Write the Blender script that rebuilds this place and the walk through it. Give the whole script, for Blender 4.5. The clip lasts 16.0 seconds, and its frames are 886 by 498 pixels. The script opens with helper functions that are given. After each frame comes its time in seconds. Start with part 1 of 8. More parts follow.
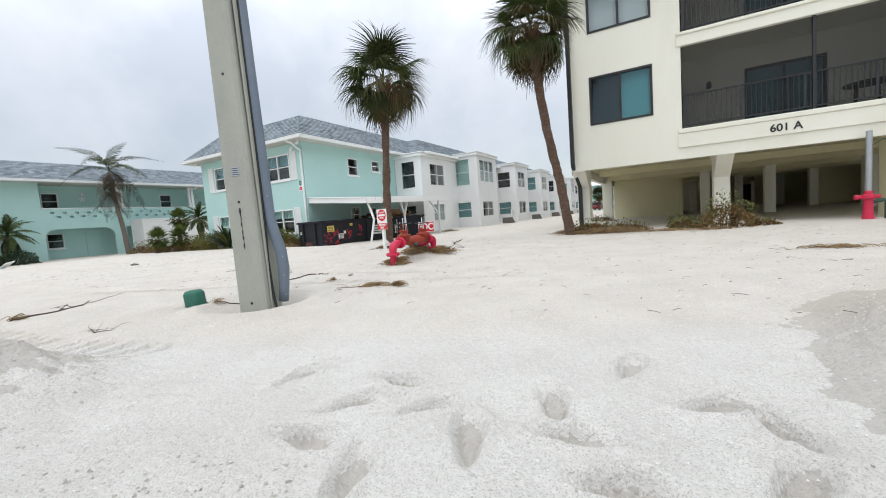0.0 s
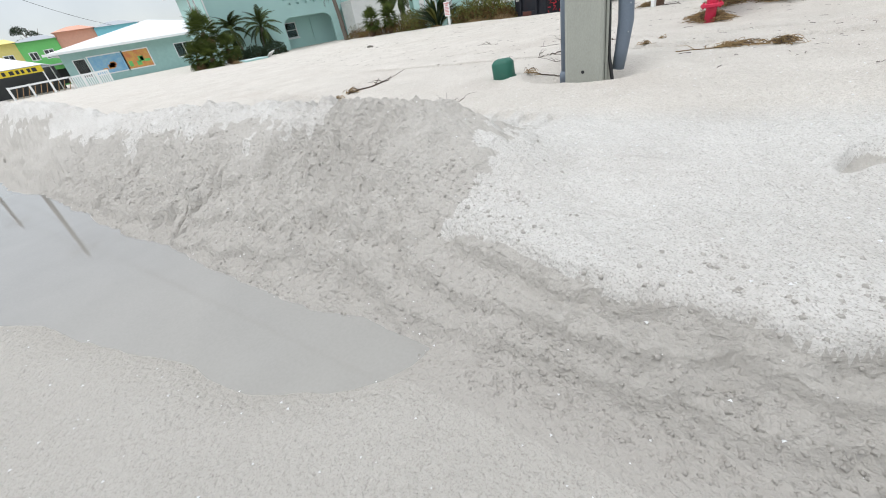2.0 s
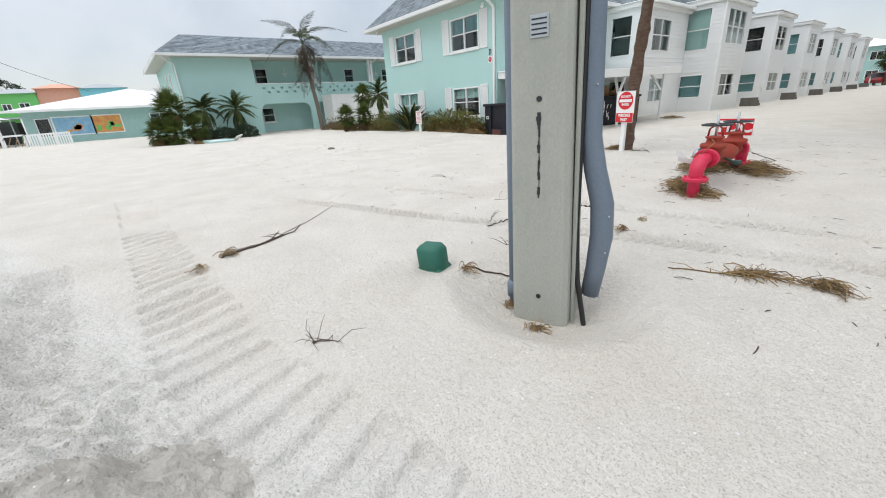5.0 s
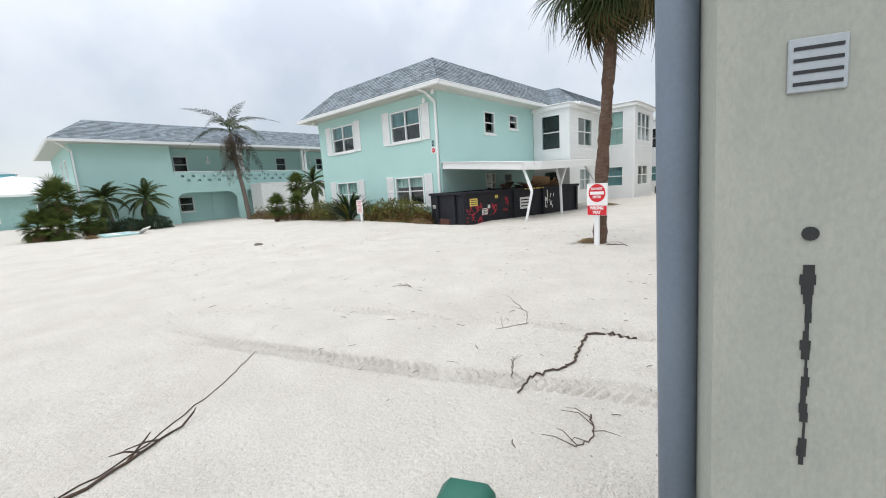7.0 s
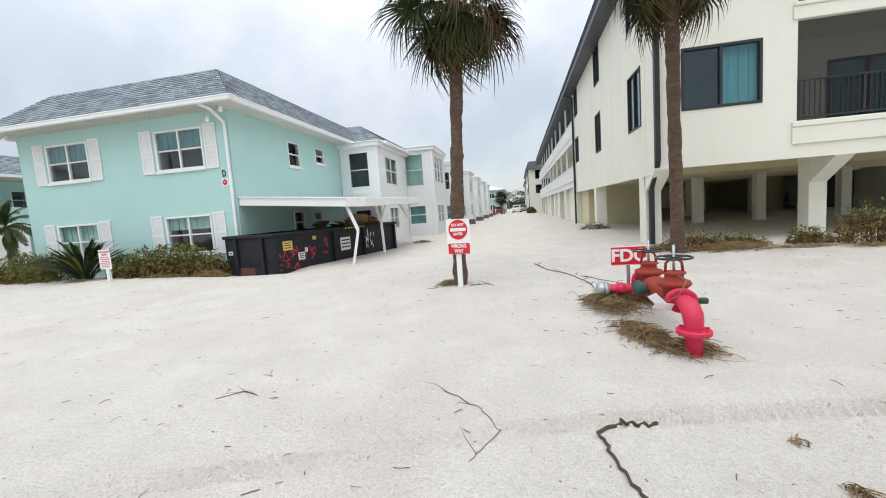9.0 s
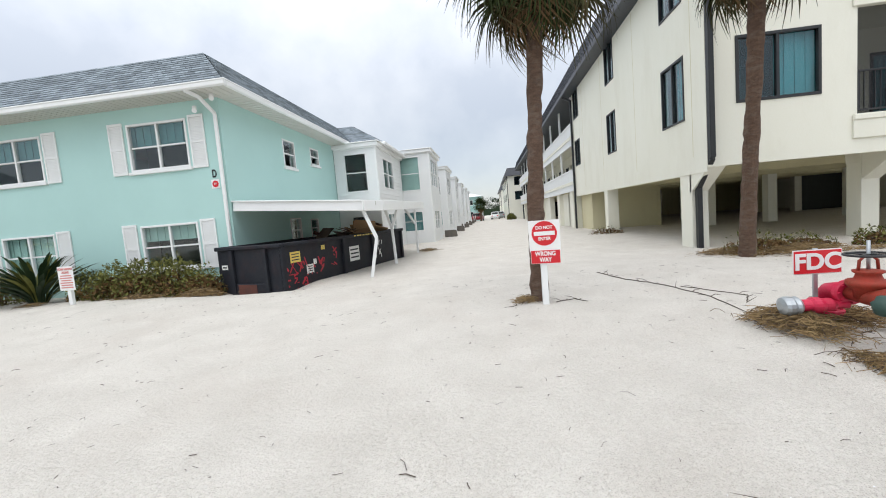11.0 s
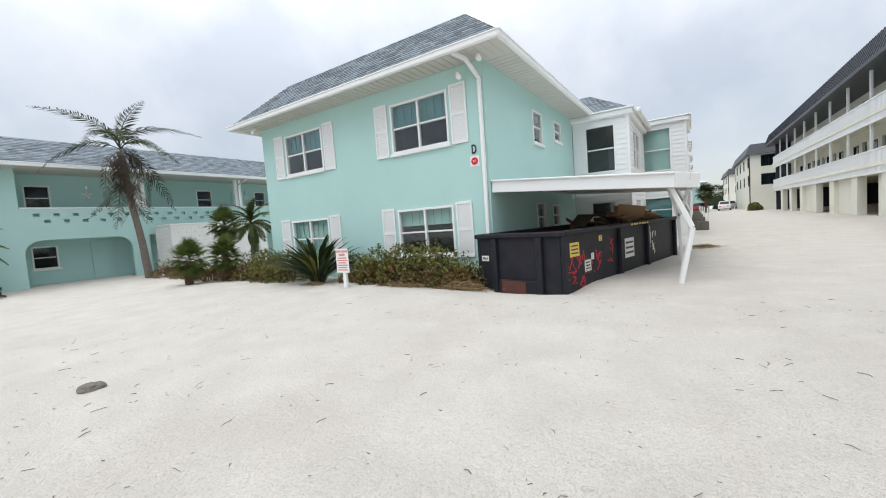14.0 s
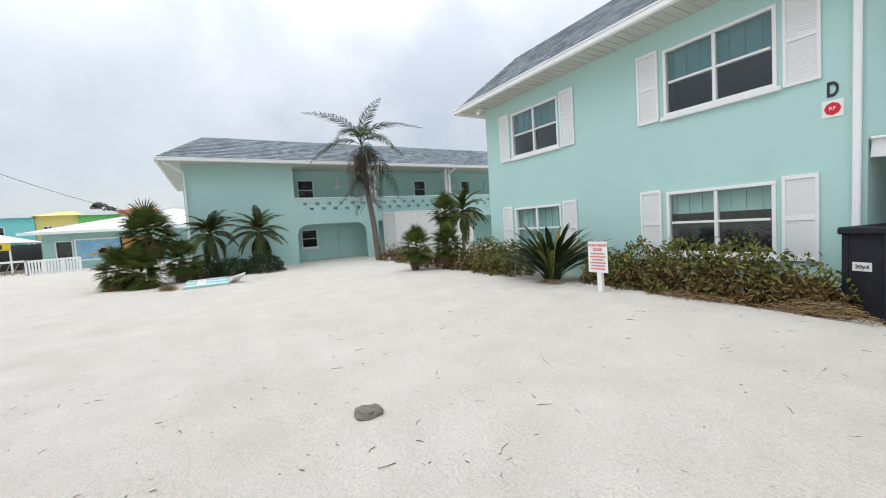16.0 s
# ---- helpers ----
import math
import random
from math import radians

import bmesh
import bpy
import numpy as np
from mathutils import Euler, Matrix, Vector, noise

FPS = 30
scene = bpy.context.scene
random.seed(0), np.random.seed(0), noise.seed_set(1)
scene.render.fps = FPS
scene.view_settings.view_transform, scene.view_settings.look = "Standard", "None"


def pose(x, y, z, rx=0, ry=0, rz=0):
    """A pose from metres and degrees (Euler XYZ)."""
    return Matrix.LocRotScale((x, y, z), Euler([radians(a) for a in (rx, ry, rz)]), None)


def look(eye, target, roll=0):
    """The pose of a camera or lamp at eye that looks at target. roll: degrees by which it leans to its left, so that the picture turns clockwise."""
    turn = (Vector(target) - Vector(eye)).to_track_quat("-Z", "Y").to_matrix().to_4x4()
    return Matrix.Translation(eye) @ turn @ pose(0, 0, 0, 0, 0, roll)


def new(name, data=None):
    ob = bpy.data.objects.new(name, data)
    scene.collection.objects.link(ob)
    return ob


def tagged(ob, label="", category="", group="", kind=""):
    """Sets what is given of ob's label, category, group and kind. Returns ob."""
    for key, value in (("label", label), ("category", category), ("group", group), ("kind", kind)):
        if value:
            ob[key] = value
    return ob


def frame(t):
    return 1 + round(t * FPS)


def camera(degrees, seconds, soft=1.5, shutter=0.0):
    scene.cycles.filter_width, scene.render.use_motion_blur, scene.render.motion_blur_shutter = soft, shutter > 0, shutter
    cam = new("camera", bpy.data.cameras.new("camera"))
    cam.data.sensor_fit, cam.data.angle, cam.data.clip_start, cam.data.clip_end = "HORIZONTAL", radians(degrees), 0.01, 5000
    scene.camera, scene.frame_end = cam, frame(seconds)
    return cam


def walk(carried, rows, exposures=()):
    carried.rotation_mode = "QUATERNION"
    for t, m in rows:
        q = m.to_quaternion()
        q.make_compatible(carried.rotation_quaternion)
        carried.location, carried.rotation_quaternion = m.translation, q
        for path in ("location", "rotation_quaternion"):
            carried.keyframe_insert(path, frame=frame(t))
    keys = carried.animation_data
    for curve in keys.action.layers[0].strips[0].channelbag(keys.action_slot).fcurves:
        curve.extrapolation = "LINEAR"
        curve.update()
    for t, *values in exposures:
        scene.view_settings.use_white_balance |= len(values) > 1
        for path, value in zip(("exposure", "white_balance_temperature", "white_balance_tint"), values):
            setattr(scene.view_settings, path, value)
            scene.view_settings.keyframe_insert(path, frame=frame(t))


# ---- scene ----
cam = camera(97.6, 16.0, soft=1.0)
PATH = [
    (0, (0.266, -0.008, 0.899), (-0.704, 1.733, 0.738), -4.3),
    (0.5, (-0.344, -0.277, 0.881), (-1.661, 1.209, 0.637), -3.9),
    (1, (-0.811, -0.448, 0.884), (-2.2, 0.916, 0.427), -4.3),
    (1.5, (-1.269, -0.619, 0.815), (-2.848, 0.179, -0.118), -11.9),
    (2, (-1.564, -0.734, 0.78), (-3.023, 0.157, -0.258), -10.6),
    (2.5, (-1.628, -0.594, 0.825), (-2.741, 0.887, 0.073), -7.1),
    (3, (-1.682, -0.29, 0.794), (-2.36, 1.452, 0.084), -6.9),
    (3.5, (-1.893, 0.068, 0.755), (-2.213, 1.902, 0.025), -1.4),
    (4, (-2.118, 0.525, 0.777), (-2.698, 2.295, 0.05), 3.8),
    (4.5, (-2.423, 0.907, 1.101), (-3.521, 2.365, 0.283), -1.6),
    (5, (-2.809, 1.091, 1.298), (-4.294, 2.233, 0.597), -3.7),
    (7.3, (-4.66, 2.024, 1.46), (-5.934, 3.535, 1.154), -3.4),
    (7.4, (-4.729, 2.086, 1.459), (-5.957, 3.631, 1.137), -2.8),
    (7.5, (-4.803, 2.128, 1.447), (-5.979, 3.718, 1.147), -3.6),
    (8, (-5.31, 2.426, 1.446), (-6.166, 4.211, 1.162), -3.6),
    (8.5, (-5.797, 2.65, 1.436), (-6.332, 4.562, 1.2), -3.2),
    (8.7, (-5.972, 2.713, 1.463), (-6.441, 4.645, 1.249), -3.6),
    (10.8, (-7.932, 3.859, 1.479), (-8.13, 5.842, 1.316), -4.6),
    (11, (-8.14, 3.975, 1.48), (-8.385, 5.953, 1.316), -4.8),
    (11.5, (-8.594, 4.3, 1.474), (-8.876, 6.275, 1.329), -4.7),
    (12, (-9.049, 4.615, 1.478), (-9.219, 6.604, 1.355), -4.1),
    (12.5, (-9.468, 4.865, 1.509), (-9.507, 6.861, 1.38), -3.5),
    (13, (-9.986, 5.138, 1.486), (-10.367, 7.097, 1.355), -4.2),
    (13.5, (-10.637, 5.341, 1.474), (-11.449, 7.163, 1.32), -4.0),
    (14, (-11.16, 5.623, 1.483), (-12.252, 7.294, 1.351), -4.3),
    (14.5, (-11.733, 5.805, 1.504), (-12.972, 7.371, 1.383), -3.7),
    (15, (-12.265, 5.977, 1.498), (-13.655, 7.41, 1.391), -3.2),
    (15.5, (-12.87, 5.982, 1.562), (-14.558, 7.049, 1.453), -4.5),
    (16, (-13.492, 5.908, 1.55), (-15.213, 6.92, 1.428), -3.7),
]
walk(cam, [(t, look(eye, target, roll)) for t, eye, target, roll in PATH], [(0, -0.05), (5, -0.05), (8, 0.02), (12, 0.02), (16, -0.08)])


# ---- world, sun, exposure ----
world = bpy.data.worlds.new("overcast_sky")
scene.world = world
world.use_nodes = True
wn, wl = world.node_tree.nodes, world.node_tree.links
wn.clear()
sky = wn.new("ShaderNodeTexSky")
sky.sky_type, sky.sun_disc = "NISHITA", False
sky.sun_elevation, sky.sun_rotation = radians(68), radians(189)
cloud_big, cloud_small = wn.new("ShaderNodeTexNoise"), wn.new("ShaderNodeTexNoise")
cloud_big.inputs["Scale"].default_value, cloud_big.inputs["Detail"].default_value = 2.6, 6
cloud_big.inputs["Roughness"].default_value = 0.55
cloud_small.inputs["Scale"].default_value, cloud_small.inputs["Detail"].default_value = 7.0, 5
cmix = wn.new("ShaderNodeMix")
cmix.data_type = "RGBA"
cmix.inputs[0].default_value = 0.35
wl.new(cloud_big.outputs["Fac"], cmix.inputs[6])
wl.new(cloud_small.outputs["Fac"], cmix.inputs[7])
cramp = wn.new("ShaderNodeValToRGB")
cramp.color_ramp.elements[0].position, cramp.color_ramp.elements[0].color = 0.40, (0.56, 0.585, 0.625, 1)
cramp.color_ramp.elements[1].position, cramp.color_ramp.elements[1].color = 0.62, (0.75, 0.76, 0.77, 1)
wl.new(cmix.outputs[2], cramp.inputs["Fac"])
bg_sky, bg_cloud, wadd = wn.new("ShaderNodeBackground"), wn.new("ShaderNodeBackground"), wn.new("ShaderNodeAddShader")
bg_sky.inputs["Strength"].default_value = 0.05
wout = wn.new("ShaderNodeOutputWorld")
wl.new(sky.outputs[0], bg_sky.inputs["Color"])
# an overcast sky grows brighter from the horizon to the zenith
cgeo, csep, clift = wn.new("ShaderNodeTexCoord"), wn.new("ShaderNodeSeparateXYZ"), wn.new("ShaderNodeMapRange")
clift.inputs["To Min"].default_value, clift.inputs["To Max"].default_value = 0.76, 2.35
clift.interpolation_type = "SMOOTHERSTEP"
wl.new(cgeo.outputs["Generated"], csep.inputs[0])
wl.new(csep.outputs["Z"], clift.inputs["Value"])
wl.new(clift.outputs[0], bg_cloud.inputs["Strength"])
wl.new(cramp.outputs[0], bg_cloud.inputs["Color"])
wl.new(bg_sky.outputs[0], wadd.inputs[0])
wl.new(bg_cloud.outputs[0], wadd.inputs[1])
wl.new(wadd.outputs[0], wout.inputs["Surface"])
sun = new("sun", bpy.data.lights.new("sun", "SUN"))
sun.data.energy, sun.data.angle, sun.data.color = 0.9, radians(50), (1.0, 0.97, 0.92)
sun.matrix_world = look((0, 0, 30), (2, 12, 0))


# ---- materials ----
def mat(name, base, rough=0.6, metal=0.0, second=None, scale=3.0, fine=60.0, amount=0.5, bump=0.1, bump_dist=0.01, stain=None, stain_scale=0.7,
        stain_amount=0.3, random_tint=0.0, spec=0.5, stretch=(1, 1, 1), per_island=False):
    """Base colour mottled by a coarse and a fine noise, an optional stain, and fine relief."""
    m = bpy.data.materials.new(name)
    m.use_nodes = True
    n, l = m.node_tree.nodes, m.node_tree.links
    b = n["Principled BSDF"]
    b.inputs["Roughness"].default_value, b.inputs["Metallic"].default_value = rough, metal
    b.inputs["Specular IOR Level"].default_value = spec
    geo, mp = n.new("ShaderNodeNewGeometry"), n.new("ShaderNodeMapping")
    mp.inputs["Scale"].default_value = stretch
    l.new(geo.outputs["Position"], mp.inputs["Vector"])
    second = second or tuple(c * 0.78 for c in base)
    na, nb = n.new("ShaderNodeTexNoise"), n.new("ShaderNodeTexNoise")
    na.inputs["Scale"].default_value, na.inputs["Detail"].default_value = scale, 6
    nb.inputs["Scale"].default_value, nb.inputs["Detail"].default_value = fine, 4
    l.new(mp.outputs[0], na.inputs["Vector"])
    l.new(mp.outputs[0], nb.inputs["Vector"])
    mid = n.new("ShaderNodeMath")
    mid.operation = "ADD"
    l.new(na.outputs["Fac"], mid.inputs[0])
    l.new(nb.outputs["Fac"], mid.inputs[1])
    rng = n.new("ShaderNodeMapRange")
    rng.inputs["From Min"].default_value, rng.inputs["From Max"].default_value = 0.7, 1.3
    rng.inputs["To Max"].default_value = amount
    l.new(mid.outputs[0], rng.inputs["Value"])
    mix = n.new("ShaderNodeMix")
    mix.data_type = "RGBA"
    mix.inputs[6].default_value, mix.inputs[7].default_value = (*base, 1), (*second, 1)
    l.new(rng.outputs[0], mix.inputs[0])
    colour = mix.outputs[2]
    if stain:
        ns, rs, ms = n.new("ShaderNodeTexNoise"), n.new("ShaderNodeMapRange"), n.new("ShaderNodeMix")
        ns.inputs["Scale"].default_value, ns.inputs["Detail"].default_value, ns.inputs["Roughness"].default_value = stain_scale, 7, 0.65
        rs.inputs["From Min"].default_value, rs.inputs["From Max"].default_value, rs.inputs["To Max"].default_value = 0.5, 0.72, stain_amount
        ms.data_type = "RGBA"
        ms.inputs[7].default_value = (*stain, 1)
        l.new(mp.outputs[0], ns.inputs["Vector"])
        l.new(ns.outputs["Fac"], rs.inputs["Value"])
        l.new(rs.outputs[0], ms.inputs[0])
        l.new(colour, ms.inputs[6])
        colour = ms.outputs[2]
    if random_tint:
        if per_island:
            value = geo.outputs["Random Per Island"]
        else:
            value = n.new("ShaderNodeObjectInfo").outputs["Random"]
        hs, rr = n.new("ShaderNodeHueSaturation"), n.new("ShaderNodeMapRange")
        rr.inputs["To Min"].default_value, rr.inputs["To Max"].default_value = 1 - random_tint, 1 + random_tint
        l.new(value, rr.inputs["Value"])
        l.new(rr.outputs[0], hs.inputs["Value"])
        l.new(colour, hs.inputs["Color"])
        colour = hs.outputs[0]
    l.new(colour, b.inputs["Base Color"])
    if bump:
        bp = n.new("ShaderNodeBump")
        bp.inputs["Strength"].default_value, bp.inputs["Distance"].default_value = bump, bump_dist
        l.new(mid.outputs[0], bp.inputs["Height"])
        l.new(bp.outputs[0], b.inputs["Normal"])
    return m


def glass_mat(name, tint, rough=0.02):
    m = bpy.data.materials.new(name)
    m.use_nodes = True
    b = m.node_tree.nodes["Principled BSDF"]
    b.inputs["Base Color"].default_value = (*tint, 1)
    b.inputs["Transmission Weight"].default_value, b.inputs["Roughness"].default_value, b.inputs["IOR"].default_value = 1.0, rough, 1.5
    return m


SAND = mat("white_sand", (0.73, 0.715, 0.675), 0.95, second=(0.57, 0.553, 0.515), scale=1.6, fine=38, amount=0.75, bump=0.85, bump_dist=0.025,
           stain=(0.57, 0.53, 0.485), stain_scale=0.6, stain_amount=0.5, spec=0.12)
# sand darkens downwards from z -0.10 to -0.50; damp at the puddle
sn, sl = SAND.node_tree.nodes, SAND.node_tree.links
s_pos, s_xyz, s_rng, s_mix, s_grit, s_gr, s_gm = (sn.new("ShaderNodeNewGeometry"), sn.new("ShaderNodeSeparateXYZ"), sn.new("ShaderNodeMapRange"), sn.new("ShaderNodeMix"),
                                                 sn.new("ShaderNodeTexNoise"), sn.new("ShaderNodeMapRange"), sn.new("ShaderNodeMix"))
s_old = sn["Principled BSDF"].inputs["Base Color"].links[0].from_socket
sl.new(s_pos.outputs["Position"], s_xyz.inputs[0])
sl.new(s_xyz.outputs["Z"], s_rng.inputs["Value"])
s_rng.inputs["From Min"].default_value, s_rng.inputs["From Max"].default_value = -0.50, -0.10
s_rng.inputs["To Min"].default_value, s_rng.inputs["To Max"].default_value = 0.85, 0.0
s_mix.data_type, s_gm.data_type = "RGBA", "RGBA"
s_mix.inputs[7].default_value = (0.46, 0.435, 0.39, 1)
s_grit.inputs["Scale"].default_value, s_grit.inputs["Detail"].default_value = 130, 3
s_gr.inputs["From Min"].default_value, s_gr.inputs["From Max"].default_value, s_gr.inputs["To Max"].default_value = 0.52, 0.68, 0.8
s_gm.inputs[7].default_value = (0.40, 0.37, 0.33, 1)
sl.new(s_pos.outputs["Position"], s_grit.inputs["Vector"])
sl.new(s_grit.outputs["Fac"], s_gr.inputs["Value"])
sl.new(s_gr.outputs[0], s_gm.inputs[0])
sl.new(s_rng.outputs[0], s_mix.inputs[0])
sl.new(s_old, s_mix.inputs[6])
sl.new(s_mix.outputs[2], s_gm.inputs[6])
# older, faintly pink sand lies behind the fresh white drift by the road
s_dot, s_edge, s_add, s_zone, s_pink = (sn.new("ShaderNodeVectorMath"), sn.new("ShaderNodeTexNoise"), sn.new("ShaderNodeMath"), sn.new("ShaderNodeMapRange"), sn.new("ShaderNodeMix"))
s_dot.operation, s_add.operation, s_pink.data_type, s_pink.blend_type = "DOT_PRODUCT", "ADD", "RGBA", "MULTIPLY"
s_dot.inputs[1].default_value = (-0.3256, 0.9455, 0)
s_edge.inputs["Scale"].default_value, s_edge.inputs["Detail"].default_value = 0.7, 7
s_zone.inputs["From Min"].default_value, s_zone.inputs["From Max"].default_value = 3.15, 3.65
s_pink.inputs[7].default_value = (0.985, 0.955, 0.92, 1)
sl.new(s_pos.outputs["Position"], s_dot.inputs[0])
sl.new(s_pos.outputs["Position"], s_edge.inputs["Vector"])
sl.new(s_dot.outputs["Value"], s_add.inputs[0])
sl.new(s_edge.outputs["Fac"], s_add.inputs[1])
sl.new(s_add.outputs[0], s_zone.inputs["Value"])
sl.new(s_zone.outputs[0], s_pink.inputs[0])
sl.new(s_gm.outputs[2], s_pink.inputs[6])
sl.new(s_pink.outputs[2], sn["Principled BSDF"].inputs["Base Color"])
# crumbly grain over the coarse relief
s_crumb, s_b2 = sn.new("ShaderNodeTexNoise"), sn.new("ShaderNodeBump")
s_crumb.inputs["Scale"].default_value, s_crumb.inputs["Detail"].default_value, s_crumb.inputs["Roughness"].default_value = 24, 9, 0.72
s_b2.inputs["Strength"].default_value, s_b2.inputs["Distance"].default_value = 0.6, 0.05
sl.new(s_pos.outputs["Position"], s_crumb.inputs["Vector"])
sl.new(s_crumb.outputs["Fac"], s_b2.inputs["Height"])
sl.new(sn["Principled BSDF"].inputs["Normal"].links[0].from_socket, s_b2.inputs["Normal"])
sl.new(s_b2.outputs[0], sn["Principled BSDF"].inputs["Normal"])
WATER = mat("puddle_water", (0.30, 0.29, 0.262), 0.03, second=(0.25, 0.24, 0.215), bump=0.02, bump_dist=0.004, spec=0.6)
TEAL = mat("turquoise_stucco", (0.45, 0.665, 0.628), 0.85, second=(0.42, 0.625, 0.592), scale=0.8, fine=70, amount=0.7, bump=0.25, bump_dist=0.006,
           stain=(0.40, 0.59, 0.56), stain_amount=0.3, spec=0.2)
CREAM = mat("cream_stucco", (0.80, 0.79, 0.695), 0.85, second=(0.76, 0.745, 0.635), scale=0.7, fine=80, amount=0.7, bump=0.2, bump_dist=0.005,
            stain=(0.60, 0.57, 0.45), stain_amount=0.25, stain_scale=0.9, spec=0.2, stretch=(1, 1, 0.35))
TRIM = mat("white_paint", (0.82, 0.83, 0.82), 0.5, second=(0.76, 0.77, 0.76), scale=2, amount=0.5, bump=0.05)
SIDING = mat("white_vinyl_siding", (0.80, 0.81, 0.80), 0.5, second=(0.72, 0.74, 0.74), scale=1.4, amount=0.6, bump=0.06, random_tint=0.03)
SOFFIT = mat("beige_vinyl_soffit", (0.60, 0.59, 0.54), 0.6, amount=0.4, bump=0.03)
SHINGLE = mat("grey_asphalt_shingle", (0.27, 0.31, 0.34), 0.95, second=(0.17, 0.20, 0.22), scale=7, fine=160, amount=0.8, bump=0.4, bump_dist=0.006,
              random_tint=0.30, spec=0.2)
SHINGLE_JOINED = mat("grey_asphalt_shingle_far", (0.27, 0.31, 0.34), 0.95, second=(0.17, 0.20, 0.22), scale=7, fine=160, amount=0.8, bump=0.4,
                     bump_dist=0.006, random_tint=0.30, spec=0.2, per_island=True)
BLACKROOF = mat("black_roof_metal", (0.030, 0.035, 0.045), 0.45, second=(0.05, 0.055, 0.065), amount=0.6, bump=0.1)
BLACK = mat("black_painted_metal", (0.012, 0.014, 0.017), 0.45, second=(0.03, 0.03, 0.03), amount=0.5, bump=0.05)
DARK = mat("dark_door_and_unlit_room", (0.06, 0.065, 0.065), 0.9, bump=0)
CURTAIN_AND_REFLECTION = mat("teal_curtain_and_reflection", (0.20, 0.42, 0.42), 0.9, second=(0.12, 0.30, 0.31), scale=6, amount=0.7, bump=0.1, stretch=(3, 3, 0.3))
BLIND = mat("pale_green_blind", (0.48, 0.68, 0.62), 0.9, second=(0.43, 0.62, 0.57), amount=0.5, bump=0.05)
WHITEBLIND = mat("white_blind", (0.68, 0.70, 0.70), 0.9, amount=0.3, bump=0.05)
GLASS = glass_mat("window_glass", (0.80, 0.88, 0.88))
TINTGLASS = glass_mat("blue_tinted_glass", (0.52, 0.76, 0.82))
CONCRETE = mat("pole_concrete", (0.40, 0.41, 0.36), 0.9, second=(0.32, 0.33, 0.29), scale=2.2, fine=90, amount=0.8, bump=0.4, bump_dist=0.006,
               stain=(0.27, 0.28, 0.25), stain_amount=0.4, stain_scale=3, spec=0.2, stretch=(1, 1, 0.5))
CONDUIT = mat("grey_pvc_conduit", (0.15, 0.19, 0.24), 0.5, second=(0.12, 0.15, 0.19), scale=3, amount=0.7, bump=0.05, stain=(0.22, 0.24, 0.26), stain_amount=0.4)
CABLE = mat("black_cable", (0.012, 0.012, 0.012), 0.5, bump=0.05)
GREENBOX = mat("green_plastic", (0.015, 0.125, 0.085), 0.6, second=(0.02, 0.10, 0.07), amount=0.7, bump=0.08, stain=(0.08, 0.17, 0.13), stain_amount=0.3, stain_scale=6)
PINKRED = mat("faded_red_pipe_paint", (0.62, 0.02, 0.075), 0.5, second=(0.50, 0.014, 0.05), scale=6, amount=0.8, bump=0.12, stain=(0.30, 0.02, 0.02), stain_amount=0.4, stain_scale=7)
RUSTRED = mat("rusty_red_iron", (0.36, 0.035, 0.016), 0.7, second=(0.22, 0.03, 0.014), scale=7, amount=0.9, bump=0.3, stain=(0.15, 0.05, 0.02), stain_amount=0.6, stain_scale=8)
GALV = mat("galvanised_steel", (0.45, 0.48, 0.50), 0.45, 0.7, scale=9, amount=0.6, bump=0.06)
GREENIRON = mat("dark_green_iron", (0.03, 0.07, 0.055), 0.6, scale=8, amount=0.8, bump=0.2)
SIGNRED = mat("sign_red", (0.62, 0.012, 0.022), 0.45, second=(0.56, 0.012, 0.02), amount=0.5, bump=0.02)
SIGNWHITE = mat("sign_white", (0.82, 0.82, 0.81), 0.45, second=(0.76, 0.76, 0.74), amount=0.5, bump=0.02)
SIGNFADED = mat("faded_red_print", (0.66, 0.27, 0.25), 0.6, amount=0.4, bump=0.02)
DUMP = mat("dumpster_paint", (0.013, 0.015, 0.021), 0.5, second=(0.028, 0.030, 0.036), scale=3, fine=40, amount=0.8, bump=0.15,
           stain=(0.07, 0.028, 0.024), stain_amount=0.25, stain_scale=2.4, spec=0.2)
RUST = mat("rusty_steel", (0.13, 0.042, 0.028), 0.85, second=(0.07, 0.028, 0.02), scale=4, amount=0.9, bump=0.3, stain=(0.05, 0.03, 0.03), stain_amount=0.6, stain_scale=2)
SPRAY = mat("red_spray_paint", (0.42, 0.012, 0.03), 0.5, bump=0.02)
YELLOW = mat("yellow_sticker", (0.72, 0.55, 0.12), 0.5, amount=0.4, bump=0.02)
PAPER = mat("white_sticker", (0.75, 0.75, 0.72), 0.6, amount=0.4, bump=0.02)
CARD = mat("brown_cardboard", (0.35, 0.22, 0.12), 0.9, amount=0.6, bump=0.1)
TRUNK = mat("palm_trunk_bark", (0.17, 0.105, 0.07), 0.95, second=(0.085, 0.05, 0.035), scale=9, fine=50, amount=1.0, bump=0.9, bump_dist=0.03, stretch=(1, 1, 2.5),
            stain=(0.24, 0.20, 0.16), stain_amount=0.5, stain_scale=4)
GREYTRUNK = mat("grey_palm_trunk", (0.20, 0.17, 0.14), 0.95, second=(0.12, 0.10, 0.085), scale=6, fine=40, amount=0.9, bump=0.6, bump_dist=0.02, stretch=(1, 1, 4))
FROND = mat("palm_frond_green", (0.062, 0.085, 0.024), 0.55, second=(0.035, 0.050, 0.018), scale=5, amount=0.9, bump=0.05, random_tint=0.35, spec=0.12)
